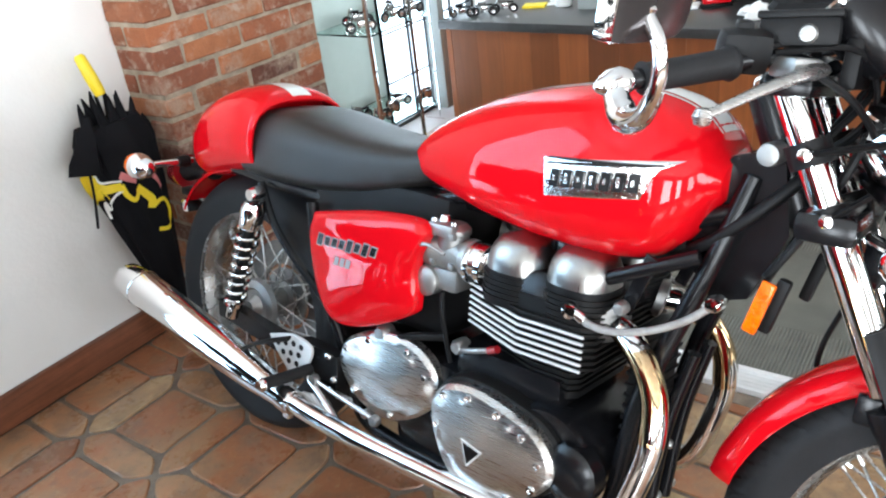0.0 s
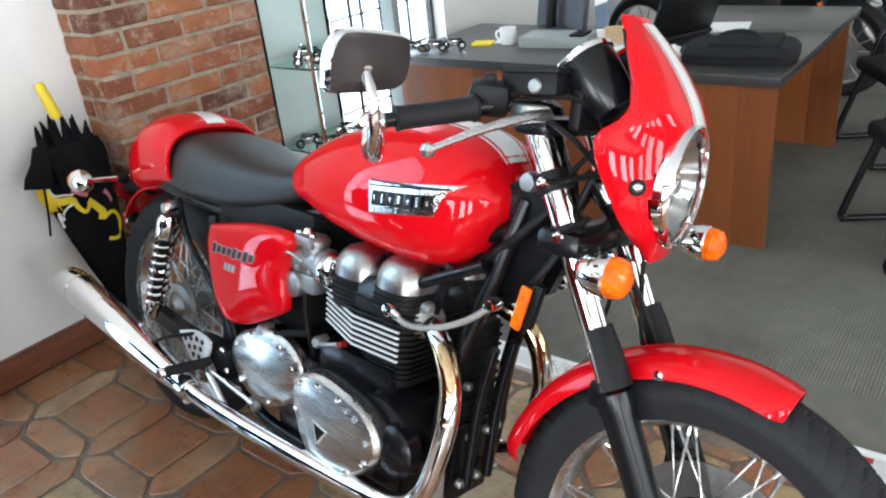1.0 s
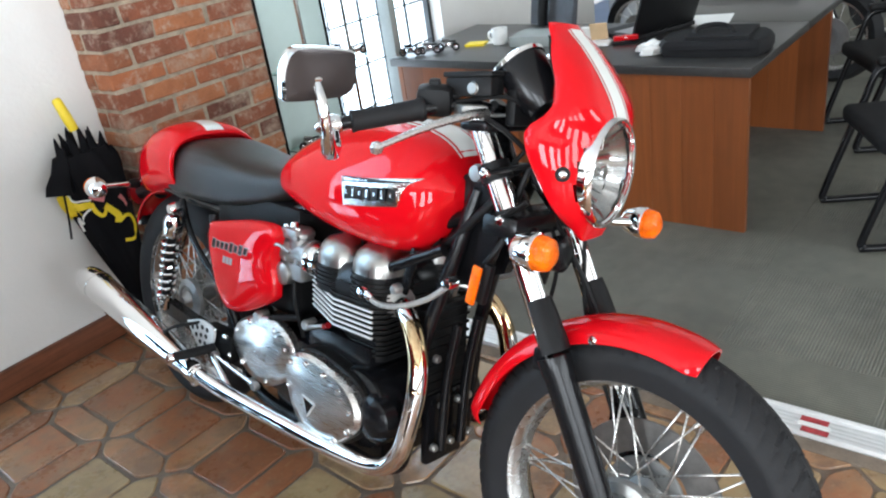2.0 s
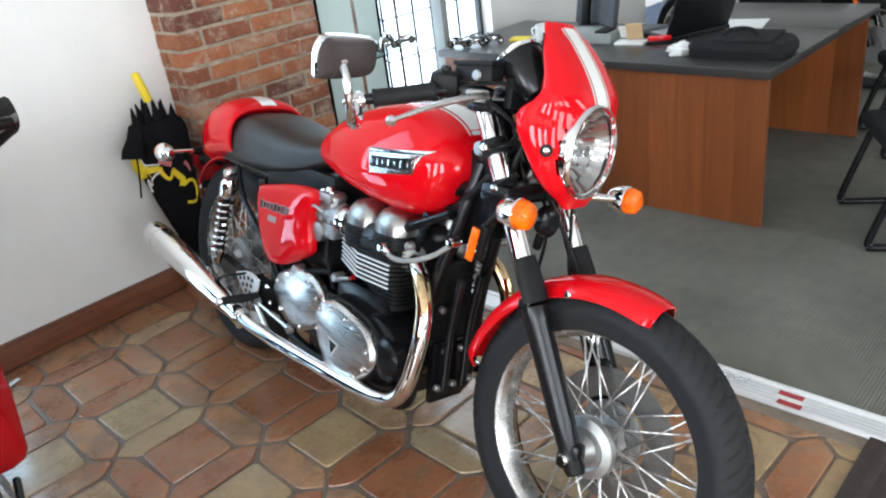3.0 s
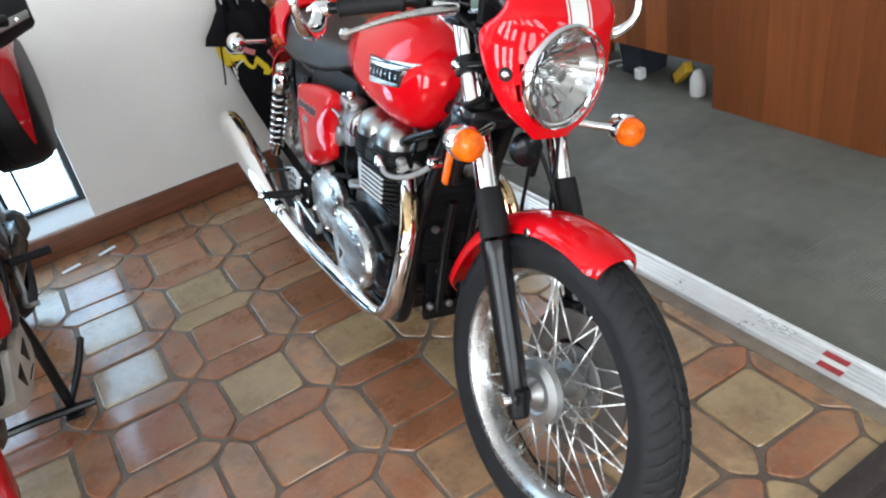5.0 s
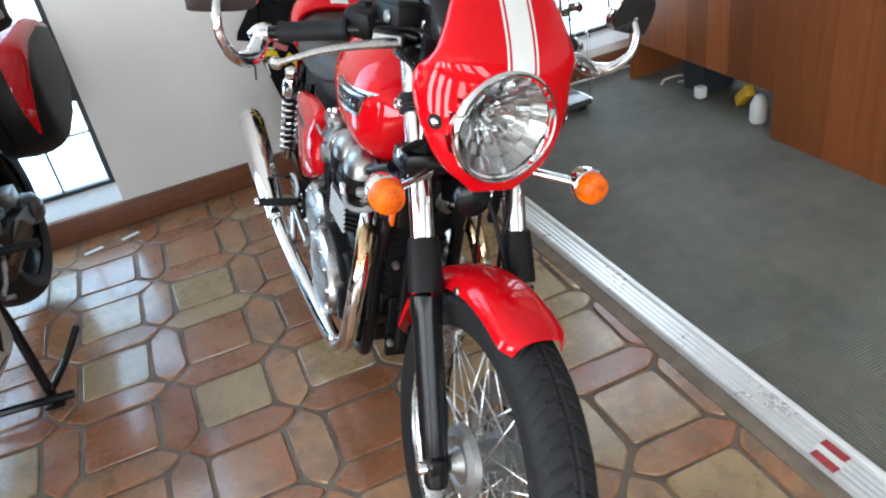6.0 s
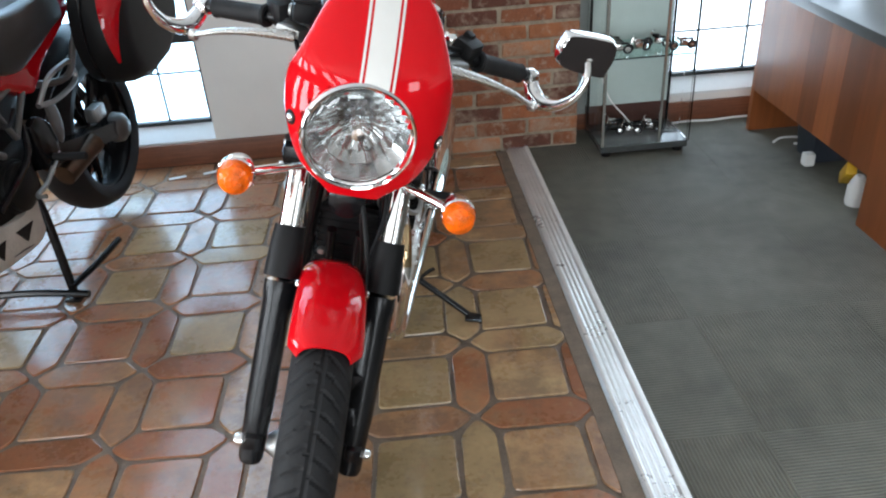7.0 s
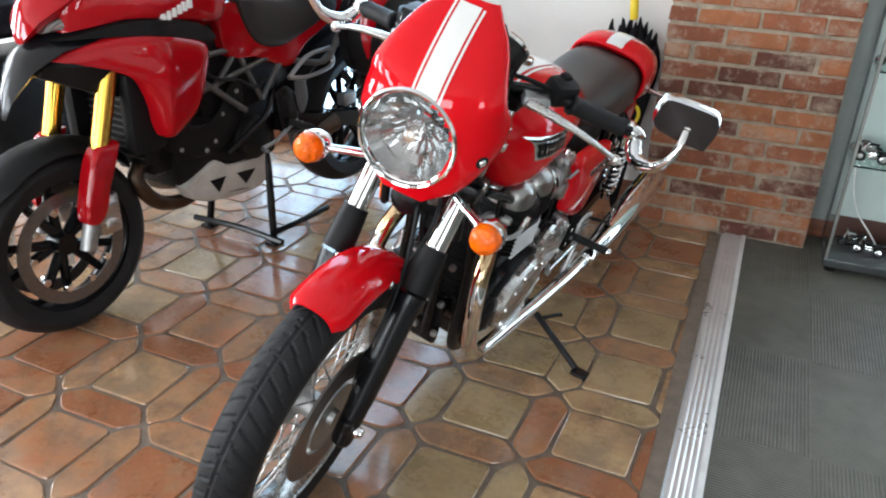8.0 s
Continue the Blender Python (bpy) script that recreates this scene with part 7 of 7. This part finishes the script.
    for u in (0, 0.15, 0.35, 0.55, 0.75, 0.9, 0.97, 1.0):
        mid = Vector((s * (0.20 + 0.25 * u), 0.86 - 0.05 * u - 0.15 * u * u, 1.035 + 0.010 * u))
        f = (1 - 0.35 * u) * (1 if u < 0.9 else 0.93 if u < 0.98 else 0.75)
        rows.append([mid + Vector((0, dy * f, dz * f)) for dy, dz in ((-0.075, 0.052), (-0.05, 0.060), (-0.01, 0.040), (0.012, 0.012), (0.012, -0.012), (-0.004, -0.04), (-0.03, -0.058), (-0.05, -0.05), (-0.03, -0.01), (-0.05, 0.03))])
    guard_part = part("handguard", loft(rows), BLACK_MATT, tour, "black handguard with clear indicator strip", 30)
    strip_rows = []
    for u in (0.15, 0.35, 0.55, 0.75, 0.9, 0.985):
        mid = Vector((s * (0.20 + 0.25 * u), 0.86 - 0.05 * u - 0.15 * u * u, 1.035 + 0.010 * u))
        f = 1 - 0.35 * u
        strip_rows.append([mid + Vector((0, dy * f, dz * f)) for dy, dz in ((0.014, 0.010), (0.019, 0.006), (0.019, -0.012), (0.013, -0.016))])
    part("indicator_strip", loft(strip_rows), CAST, guard_part, "clear strip with small lamps")
    for k in range(9):
        u = 0.25 + 0.08 * k
        part("small_lamp", box(0.007, 0.006, 0.009, s * (0.20 + 0.25 * u), 0.86 - 0.05 * u - 0.15 * u * u + 0.019 * (1 - 0.35 * u), 1.033 + 0.010 * u, 0.002), CHROME, guard_part)
    ms = tube([(s * 0.24, 0.93, 1.11), (s * 0.28, 0.97, 1.16), (s * 0.30, 1.0, 1.195)], 0.009, 8)
    mir = part("mirror", ms, BLACK, tour, "black rear view mirror")
    part("shell", loft([[(s * (0.315 + 0.08 * f * c), 1.0 + dy - 0.03 * c, 1.225 + 0.042 * f * q) for c, q in ((math.copysign(abs(math.cos(a)) ** 0.55, math.cos(a)), math.copysign(abs(math.sin(a)) ** 0.55, math.sin(a))) for a in (2 * math.pi * k / 28 for k in range(28)))] for dy, f in ((-0.035, 1.0), (-0.005, 1.0), (0.015, 0.85), (0.028, 0.5))]), BLACK_MATT, mir)
    part("mirror_glass", loft([[(s * (0.315 + 0.075 * f * math.copysign(abs(math.cos(a)) ** 0.55, math.cos(a))), 0.9635 - 0.03 * math.copysign(abs(math.cos(a)) ** 0.55, math.cos(a)), 1.225 + 0.038 * f * math.copysign(abs(math.sin(a)) ** 0.55, math.sin(a))) for a in (2 * math.pi * k / 28 for k in range(28))] for f in (1.0, 0.5)]), MIRROR, mir)
part("beak", loft([[(x * w, y, z + dz * h) for x, dz in ((-1, 0), (-0.6, 0.5), (0, 0.75), (0.6, 0.5), (1, 0), (0.6, -0.5), (0, -0.55), (-0.6, -0.5))] for y, z, w, h in ((1.43, 0.66, 0.012, 0.01), (1.41, 0.71, 0.03, 0.025), (1.36, 0.775, 0.065, 0.05), (1.29, 0.82, 0.10, 0.06), (1.18, 0.84, 0.13, 0.06), (1.05, 0.84, 0.13, 0.06))]), BLACK, tour, "black plastic beak")
part("nose", loft([[(x * w, y, z + dz * h) for x, dz in ((-1, 0), (-0.6, 0.5), (0, 0.75), (0.6, 0.5), (1, 0), (0.6, -0.5), (0, -0.55), (-0.6, -0.5))] for y, z, w, h in ((1.345, 0.845, 0.02, 0.02), (1.32, 0.89, 0.06, 0.06), (1.25, 0.94, 0.10, 0.10), (1.15, 0.98, 0.12, 0.12), (1.05, 1.0, 0.10, 0.12))]), TOUR_RED_SHADED, tour, "glossy red nose", 50)
rings = []
for i in range(15):
    a = radians(32 + 108 * i / 14)
    r = 0.298 + 0.014 * (i / 14)
    ring = [(0.078 * sx * min(1, 0.4 + i / 5), 1.345 + (r - 0.035 * abs(sx) ** 2) * math.cos(a), 0.275 + (r - 0.035 * abs(sx) ** 2) * math.sin(a)) for sx in (-1, -0.85, -0.6, -0.3, 0, 0.3, 0.6, 0.85, 1)]
    rings.append(ring + [(x * 0.96, 1.345 + (y - 1.345) * 0.98, 0.275 + (z - 0.275) * 0.98) for x, y, z in reversed(ring)])
part("front_fender", loft(rings), BLACK_MATT, tour, "matt black front mudguard")
part("radiator", box(0.24, 0.05, 0.26, 0, 1.08, 0.58, 0.01), BLACK_MATT, tour)
for i in range(11):
    part("radiator_fin", box(0.225, 0.006, 0.004, 0, 1.108, 0.475 + 0.021 * i), GUNMETAL, tour)
part("inner_fairing", loft([[(x * w, y, z + dz * h) for x, dz in ((-1, 0.2), (-0.7, 1), (0.7, 1), (1, 0.2), (0.75, -1), (-0.75, -1))] for y, z, w, h in ((1.335, 0.775, 0.06, 0.025), (1.28, 0.770, 0.105, 0.045), (1.20, 0.755, 0.135, 0.07), (1.10, 0.745, 0.14, 0.09))]), BLACK_MATT, tour, "black inner fairing under the beak", 40)
for s in (1, -1):
    x = s * 0.118
    part("belt_cover", shape([(0.90, 0.42), (0.98, 0.44), (1.03, 0.50), (1.02, 0.55), (0.95, 0.545), (0.86, 0.50), (0.80, 0.56), (0.75, 0.63), (0.70, 0.62), (0.70, 0.54), (0.76, 0.46), (0.82, 0.42)], s, 0.10, 0.128, 0.012, 0.004), ENGINE_GREY, tour, "black engine belt cover")
    for k in range(6):
        part("cylinder_fin", box(0.16, 0.012, 0.15, 0, 0.925 + 0.022 * k, 0.47, 0.003), GUNMETAL, tour)
    for y, z in ((0.88, 0.44), (0.98, 0.47), (0.99, 0.53), (0.80, 0.54), (0.73, 0.60), (0.72, 0.54), (0.84, 0.46)):
        part("cover_bolt", lathe([(0, 0.005), (0.006, 0.004), (0.008, 0), (0.008, -0.01), (0, -0.01)], 8, pose(s * 0.130, y, z) @ Matrix.Rotation(radians(90 * s), 4, "Y")), CAST, tour)
    part("hose", tube([(s * 0.10, 1.06, 0.66), (s * 0.145, 1.00, 0.62), (s * 0.14, 0.93, 0.585), (s * 0.11, 0.88, 0.56)], 0.014, 10), BLACK, tour, "black coolant hose")
    part("hose", tube([(s * 0.12, 0.78, 0.40), (s * 0.15, 0.70, 0.46), (s * 0.15, 0.62, 0.50), (s * 0.12, 0.55, 0.56)], 0.010, 8), BLACK, tour)
    part("wire_loom", tube([(s * 0.13, 0.92, 0.72), (s * 0.148, 0.82, 0.66), (s * 0.146, 0.74, 0.64), (s * 0.148, 0.66, 0.60), (s * 0.13, 0.58, 0.62)], 0.006, 8), BLACK_MATT, tour)
    foot = part("foot_hanger", shape([(0.56, 0.56), (0.50, 0.57), (0.44, 0.50), (0.46, 0.42), (0.52, 0.40), (0.55, 0.46)], s, 0.125, 0.148, 0.008, 0.002), BLACK, tour, "black footrest hanger")
    part("heel_plate", shape([(0.47, 0.60), (0.42, 0.585), (0.405, 0.51), (0.435, 0.46), (0.46, 0.50)], s, 0.150, 0.156, 0.003, 0.0), GUNMETAL, foot)
    part("pedal", tube([(s * 0.155, 0.53, 0.42), (s * 0.165, 0.60, 0.40), (s * 0.17, 0.67, 0.395), (s * 0.20, 0.68, 0.395)], 0.007, 8), CAST, foot, "silver foot lever")
    part("peg_spring", rod((s * 0.145, 0.46, 0.44), (s * 0.165, 0.56, 0.41), 0.005, 8), CAST, foot)
eng = box(0.22, 0.46, 0.26, 0, 0.76, 0.46, 0.03)
lathe([(0, -0.12), (0.075, -0.12), (0.08, -0.11), (0.08, 0.11), (0.075, 0.12), (0, 0.12)], 28, pose(0, 0.66, 0.42) @ ROTX, eng)
box(0.17, 0.16, 0.15, 0, 0.98, 0.47, 0.02, eng)
rod((0, 0.78, 0.55), (0, 0.72, 0.72), 0.075, 18, bm=eng)
part("engine", eng, ENGINE_GREY, tour, "dark grey engine")
part("clutch_cover", lathe([(0, 0.02), (0.05, 0.018), (0.07, 0.008), (0.075, -0.02), (0, -0.02)], 30, pose(-0.125, 0.66, 0.42) @ Matrix.Rotation(radians(-90), 4, "Y")), ENGINE_GREY, tour)
part("exhaust_pipe", tube([(-0.03, 1.04, 0.46), (-0.05, 1.10, 0.40), (-0.06, 1.05, 0.31), (-0.05, 0.95, 0.27), (-0.03, 0.85, 0.27)], 0.024, 14), EXHAUST_DARK, tour)
part("tank", loft([[(0.15 * f * math.copysign(abs(math.cos(a)) ** 0.8, math.cos(a)), y, z + h * math.copysign(abs(math.sin(a)) ** 0.8, math.sin(a))) for a in (2 * math.pi * k / 24 for k in range(24))] for y, z, f, h in ((0.70, 0.86, 0.4, 0.06), (0.76, 0.88, 0.75, 0.10), (0.90, 0.91, 1.0, 0.13), (1.05, 0.92, 0.9, 0.13), (1.14, 0.92, 0.5, 0.08))]), TOUR_RED_SHADED, tour, "glossy red fuel tank", 50)
part("seat", loft([[(0.15 * f * math.copysign(abs(math.cos(a)) ** 0.7, math.cos(a)), y, z + 0.05 * math.copysign(abs(math.sin(a)) ** 0.7, math.sin(a))) for a in (2 * math.pi * k / 24 for k in range(24))] for y, z, f in ((0.78, 0.87, 0.6), (0.70, 0.845, 0.85), (0.58, 0.80, 1.0), (0.46, 0.79, 1.02), (0.38, 0.82, 1.0), (0.30, 0.87, 0.9), (0.10, 0.90, 0.8), (-0.02, 0.905, 0.6))]), VINYL, tour, "black dual seat", 50)
part("tail", box(0.20, 0.40, 0.08, 0, 0.06, 0.83, 0.03), BLACK_MATT, tour)
part("swing_arm", loft([[(x, y, z + dz) for x, dz in ((-0.13, -0.03), (-0.09, -0.035), (-0.09, 0.035), (-0.13, 0.03))] for y, z in ((0.55, 0.45), (0.3, 0.39), (0.0, 0.335))]), BLACK, tour, "single-sided swing arm")
part("rear_hub", lathe([(0, 0.03), (0.03, 0.028), (0.05, 0.01), (0.055, -0.02), (0, -0.02)], 24, pose(-0.12, 0, 0.335) @ Matrix.Rotation(radians(-90), 4, "Y")), GUNMETAL, tour)
part("rear_hugger", tube([(0, 0.36, 0.50), (0, 0.28, 0.60), (0, 0.12, 0.66), (0, -0.08, 0.665)], [0.07, 0.10, 0.10, 0.07], 14, flat=0.45), BLACK_MATT, tour, "black rear hugger")
part("shock", rod((0.02, 0.46, 0.44), (0.02, 0.40, 0.70), 0.045, 16), BLACK, tour)
part("rear_caliper", box(0.04, 0.08, 0.05, -0.10, 0.10, 0.43, 0.01), CAST, tour)
part("exhaust_tip", rod((-0.10, 0.40, 0.33), (-0.13, 0.22, 0.37), 0.035, 18), EXHAUST_DARK, tour)
st = tube([(-0.10, 0.60, 0.40), (-0.125, 0.605, 0.30), (-0.135, 0.612, 0.012)], 0.014, 10)
tube([(0.10, 0.60, 0.40), (0.13, 0.61, 0.30), (0.17, 0.63, 0.012)], 0.014, 10, bm=st)
tube([(-0.20, 0.64, 0.035), (0.0, 0.645, 0.045), (0.22, 0.655, 0.035)], 0.012, 8, bm=st)
box(0.05, 0.05, 0.012, -0.135, 0.612, 0.006, 0.003, st)
box(0.05, 0.05, 0.012, 0.17, 0.63, 0.006, 0.003, st)
tube([(-0.14, 0.62, 0.05), (-0.17, 0.50, 0.06), (-0.19, 0.36, 0.07)], 0.011, 8, bm=st)
part("centre_stand", st, BLACK, tour, "black centre stand holding the bike upright")

# ---- motorcycles further back ----
def far_bike(m, paint, label):
    b = thing("distant_motorcycle", m, label, "motorcycle", "motorcycles at the back")
    for nm, y in (("rear_wheel", 0.0), ("front_wheel", 1.2)):
        w = part(nm, lathe([(0.19, -0.03), (0.23, -0.05), (0.26, 0), (0.23, 0.05), (0.19, 0.03)], 40, pose(0, y, 0.26) @ ROTX, closed=True), RUBBER, b)
        part("rim", lathe([(0.18, -0.03), (0.192, -0.03), (0.192, 0.03), (0.18, 0.03)], 40, pose(0, y, 0.26) @ ROTX, closed=True), BRUSHED, w)
        part("disc", lathe([(0.04, 0.04), (0.10, 0.04), (0.10, 0.046), (0.04, 0.046)], 32, pose(0, y, 0.26) @ ROTX, closed=True), CAST, w)
        part("hub", lathe([(0, -0.05), (0.05, -0.05), (0.05, 0.05), (0, 0.05)], 20, pose(0, y, 0.26) @ ROTX), CAST, w)
        for i in range(14):
            a = 2 * math.pi * i / 14
            part("spoke", rod((0.02 * (-1) ** i, y + 0.04 * math.cos(a), 0.26 + 0.04 * math.sin(a)), (0, y + 0.185 * math.cos(a + 0.4), 0.26 + 0.185 * math.sin(a + 0.4)), 0.0035, 5), POLISHED, w)
    for s in (1, -1):
        part("fork", rod((s * 0.075, 1.2, 0.26), (s * 0.075, 0.98, 0.80), 0.02, 10), BLACK, b)
        part("reflector", box(0.012, 0.02, 0.09, 0, 0, 0, 0.003, m=pose(s * 0.098, 1.115, 0.47, 22)), AMBER, b, "amber fork reflector")
        part("exhaust", rod((s * 0.13, 0.75, 0.18), (s * 0.16, 0.0, 0.28), 0.03, 12), CHROME, b)
    part("engine", box(0.24, 0.40, 0.34, 0, 0.62, 0.36, 0.04), ENGINE_GREY, b)
    part("tank", box(0.24, 0.44, 0.17, 0, 0.72, 0.66, 0.07, seg=3), paint, b)
    part("seat", box(0.22, 0.48, 0.09, 0, 0.25, 0.62, 0.035, seg=3), VINYL, b)
    part("handlebar", tube([(-0.33, 0.86, 0.84), (-0.1, 0.96, 0.82), (0.1, 0.96, 0.82), (0.33, 0.86, 0.84)], 0.011, 8), BLACK, b)
    part("headlamp", lathe([(0, -0.06), (0.06, -0.04), (0.075, 0.02), (0.06, 0.03), (0, 0.035)], 24, pose(0, 1.06, 0.72) @ Matrix.Rotation(radians(-90), 4, "X")), CHROME, b)
    part("fender", box(0.10, 0.30, 0.03, 0, 1.2, 0.545, 0.012), paint, b)
    part("side_stand", rod((-0.10, 0.5, 0.22), (-0.22, 0.55, 0.0), 0.012, 8), BLACK, b)
    return b


fb = far_bike(pose(4.70, 1.53, 0, 0, 0, 172) @ pose(0, 0, 0, 0, 0, 0), BLACK, "black motorcycle with spoked wheels parked behind the desk")
copy_thing(fb, pose(4.2, 2.4, -0.12, 0, 0, 205) @ pose(0, -1.0, 0))
copy_thing(fb, pose(-1.02, 1.42, 0, 0, 0, 172) @ Matrix.Scale(1.15, 4))
copy_thing(fb, pose(5.7, 1.4, 0, 0, 0, 168))

# ---- floor tiles: squares and long hexagons ----
rng = random.Random(11)
P = 0.2985
GRID = Matrix.Translation((1.024, 0.303, 0)) @ Matrix.Rotation(radians(-1.6), 4, "Z")
SQ, WD, JOINT = 0.1975, 0.101, 0.0052
X_END, Y_END, Y_NEAR, X_NEAR = 1.452, WALL_Y - 0.02, -1.05, -1.15


def clip(poly, axis, limit, keep_low):
    out = []
    for a, b in zip(poly, poly[1:] + poly[:1]):
        ia, ib = (a[axis] <= limit) == keep_low, (b[axis] <= limit) == keep_low
        if ia:
            out.append(a)
        if ia != ib:
            t = (limit - a[axis]) / (b[axis] - a[axis])
            out.append((a[0] + (b[0] - a[0]) * t, a[1] + (b[1] - a[1]) * t))
    return out


def tile_mesh(poly, verts, faces):
    """A slightly uneven tile with soft, worn edges."""
    cx, cy = sum(p[0] for p in poly) / len(poly), sum(p[1] for p in poly) / len(poly)
    rounded = []
    n = len(poly)
    for i in range(n):
        p, q, r = Vector(poly[i - 1]), Vector(poly[i]), Vector(poly[(i + 1) % n])
        c = min(0.014, 0.3 * (p - q).length, 0.3 * (r - q).length) * (0.7 + 0.6 * rng.random())
        d1, d2 = (p - q).normalized(), (r - q).normalized()
        rounded += [q + d1 * c, q + (d1 + d2) * c * 0.28, q + d2 * c]
    m = len(rounded)
    base = len(verts)
    tilt_x, tilt_y, lift = rng.uniform(-0.004, 0.004), rng.uniform(-0.004, 0.004), rng.uniform(-0.0008, 0.0008)
    for z, inset in ((-0.012, 0.0), (-0.004, 0.0), (-0.0012, 0.0018), (0.0, 0.0048)):
        for p in rounded:
            d = Vector((cx, cy)) - p
            q = p + d.normalized() * inset
            dz = (tilt_x * (q.x - cx) + tilt_y * (q.y - cy)) + lift if z > -0.01 else 0
            verts.append((q.x, q.y, z + dz))
    for k in range(3):
        for i in range(m):
            j = (i + 1) % m
            faces.append((base + k * m + i, base + k * m + j, base + (k + 1) * m + j, base + (k + 1) * m + i))
    faces.append(tuple(base + 3 * m + i for i in range(m)))


TANS = {(-2, 1), (0, 0), (1, 0), (0, -1), (1, -1), (-1, 1), (1, -2), (0, -2), (-2, 3), (-3, 3), (-3, 2), (0, 1), (1, 1), (0, 2), (1, 2), (1, 3), (-1, -2), (0, 3), (-4, 0), (-5, -1), (-3, -1)}
REDS = {(-2, 2), (-2, 0), (-3, 1), (-1, 2), (-3, 0), (-2, -1), (-1, 0)}
rest = {"red": ([], []), "tan": ([], [])}
for i in range(-18, 3):
    for j in range(-22, 7):
        for kind in ("square", "across", "along"):
            h, w = SQ / 2 - JOINT, WD / 2 - JOINT
            if kind == "square":
                poly, c = [(-h, -h), (h, -h), (h, h), (-h, h)], (i * P, j * P)
            else:
                tip = P / 2 - JOINT * 1.35
                poly = [(-tip, 0), (-h, -w), (h, -w), (tip, 0), (h, w), (-h, w)]
                c = (i * P, (j + 0.5) * P)
                if kind == "along":
                    poly, c = [(-y, x) for x, y in poly], ((i + 0.5) * P, j * P)
            pts = []
            for x, y in poly:
                q = GRID @ Vector((x + c[0] + rng.uniform(-0.004, 0.004), y + c[1] + rng.uniform(-0.004, 0.004), 0))
                pts.append((q.x, q.y))
            mid_x, mid_y = sum(p[0] for p in pts) / len(pts), sum(p[1] for p in pts) / len(pts)
            for axis, limit, low in ((0, X_END, True), (1, Y_END, True), (0, -4.15, False), (1, -5.95, False)):
                if pts:
                    pts = clip(pts, axis, limit, low)
            if len(pts) < 3:
                continue
            area = 0.5 * abs(sum(a[0] * b[1] - b[0] * a[1] for a, b in zip(pts, pts[1:] + pts[:1])))
            if area < 0.0006:
                continue
            if kind == "square" and (i, j) in TANS:
                tan = True
            elif kind == "square" and (i, j) in REDS:
                tan = False
            else:
                tan = rng.random() < (0.35 if kind == "square" else 0.12 + (0.38 if mid_x > 0.85 else 0))
            near = mid_x > X_NEAR and mid_y > Y_NEAR
            if near:
                verts, faces = [], []
            else:
                verts, faces = rest["tan" if tan else "red"]
            tile_mesh(pts, verts, faces)
            if near:
                me = bpy.data.meshes.new("tile")
                me.from_pydata(verts, [], faces)
                me.materials.append(TILE_TAN if tan else TILE_RED)
                ob = new("tile", me)
                ob.parent = FLOOR
for key, (verts, faces) in rest.items():
    me = bpy.data.meshes.new("far_tiles")
    me.from_pydata(verts, [], faces)
    me.materials.append(TILE_TAN if key == "tan" else TILE_RED)
    ob = new("far_tiles", me)
    ob.parent = FLOOR
    tagged(ob, kind="stuff")

# ---- bricks of the column ----
COLUMN = tagged(part("brick_column", slab(COL_X0 + 0.005, COL_X1 - 0.005, COL_Y + 0.0055, WALL_Y, 0, 2.9), MORTAR), "rough red brick column with grey mortar joints", "column", kind="structure")


def brick(x0, x1, y0, y1, z0, z1):
    bm = slab(x0, x1, y0, y1, z0, z1)
    bmesh.ops.bevel(bm, geom=bm.edges[:], offset=0.0045, segments=1, affect="EDGES")
    for v in bm.verts:
        v.co += 0.0048 * noise.noise_vector(v.co * 43) * (1 if abs(v.co.y - COL_Y) < 0.05 or abs(v.co.x - COL_X0) < 0.02 else 0.3)
    me = bpy.data.meshes.new("brick")
    bm.to_mesh(me)
    bm.free()
    me.materials.append(BRICK)
    ob = new("brick", me)
    ob.parent = COLUMN


COURSE, ML = 0.0655, 0.0115
for k in range(44):
    z0, z1 = k * COURSE + 0.006, (k + 1) * COURSE - ML + 0.006
    cuts = [0.0, 0.205, 0.418, 0.632] if k % 2 else [0.0, 0.098, 0.31, 0.522, 0.632]
    for a, b in zip(cuts, cuts[1:]):
        wob = rng.uniform(-0.004, 0.004)
        xa = COL_X0 + a + (ML / 2 + wob if a else 0)
        xb = COL_X0 + b - (ML / 2 + (0 if b == 0.632 else rng.uniform(-0.004, 0.004)))
        first = a == 0.0
        last = b == 0.632
        depth = WALL_Y if (first and k % 2 == 0) else COL_Y + 0.10
        brick(xa, xb, COL_Y + rng.uniform(-0.003, 0.003), (WALL_Y - 0.001) if first and k % 2 == 0 else COL_Y + 0.10, z0, z1)
        if first and k % 2:
            brick(xa + rng.uniform(-0.002, 0.002), xa + 0.1, COL_Y + 0.10 + ML, WALL_Y - 0.001, z0, z1)
        if last:
            brick(xb - 0.1, xb + rng.uniform(-0.002, 0.002), COL_Y + 0.10 + ML, WALL_Y - 0.001, z0, z1)
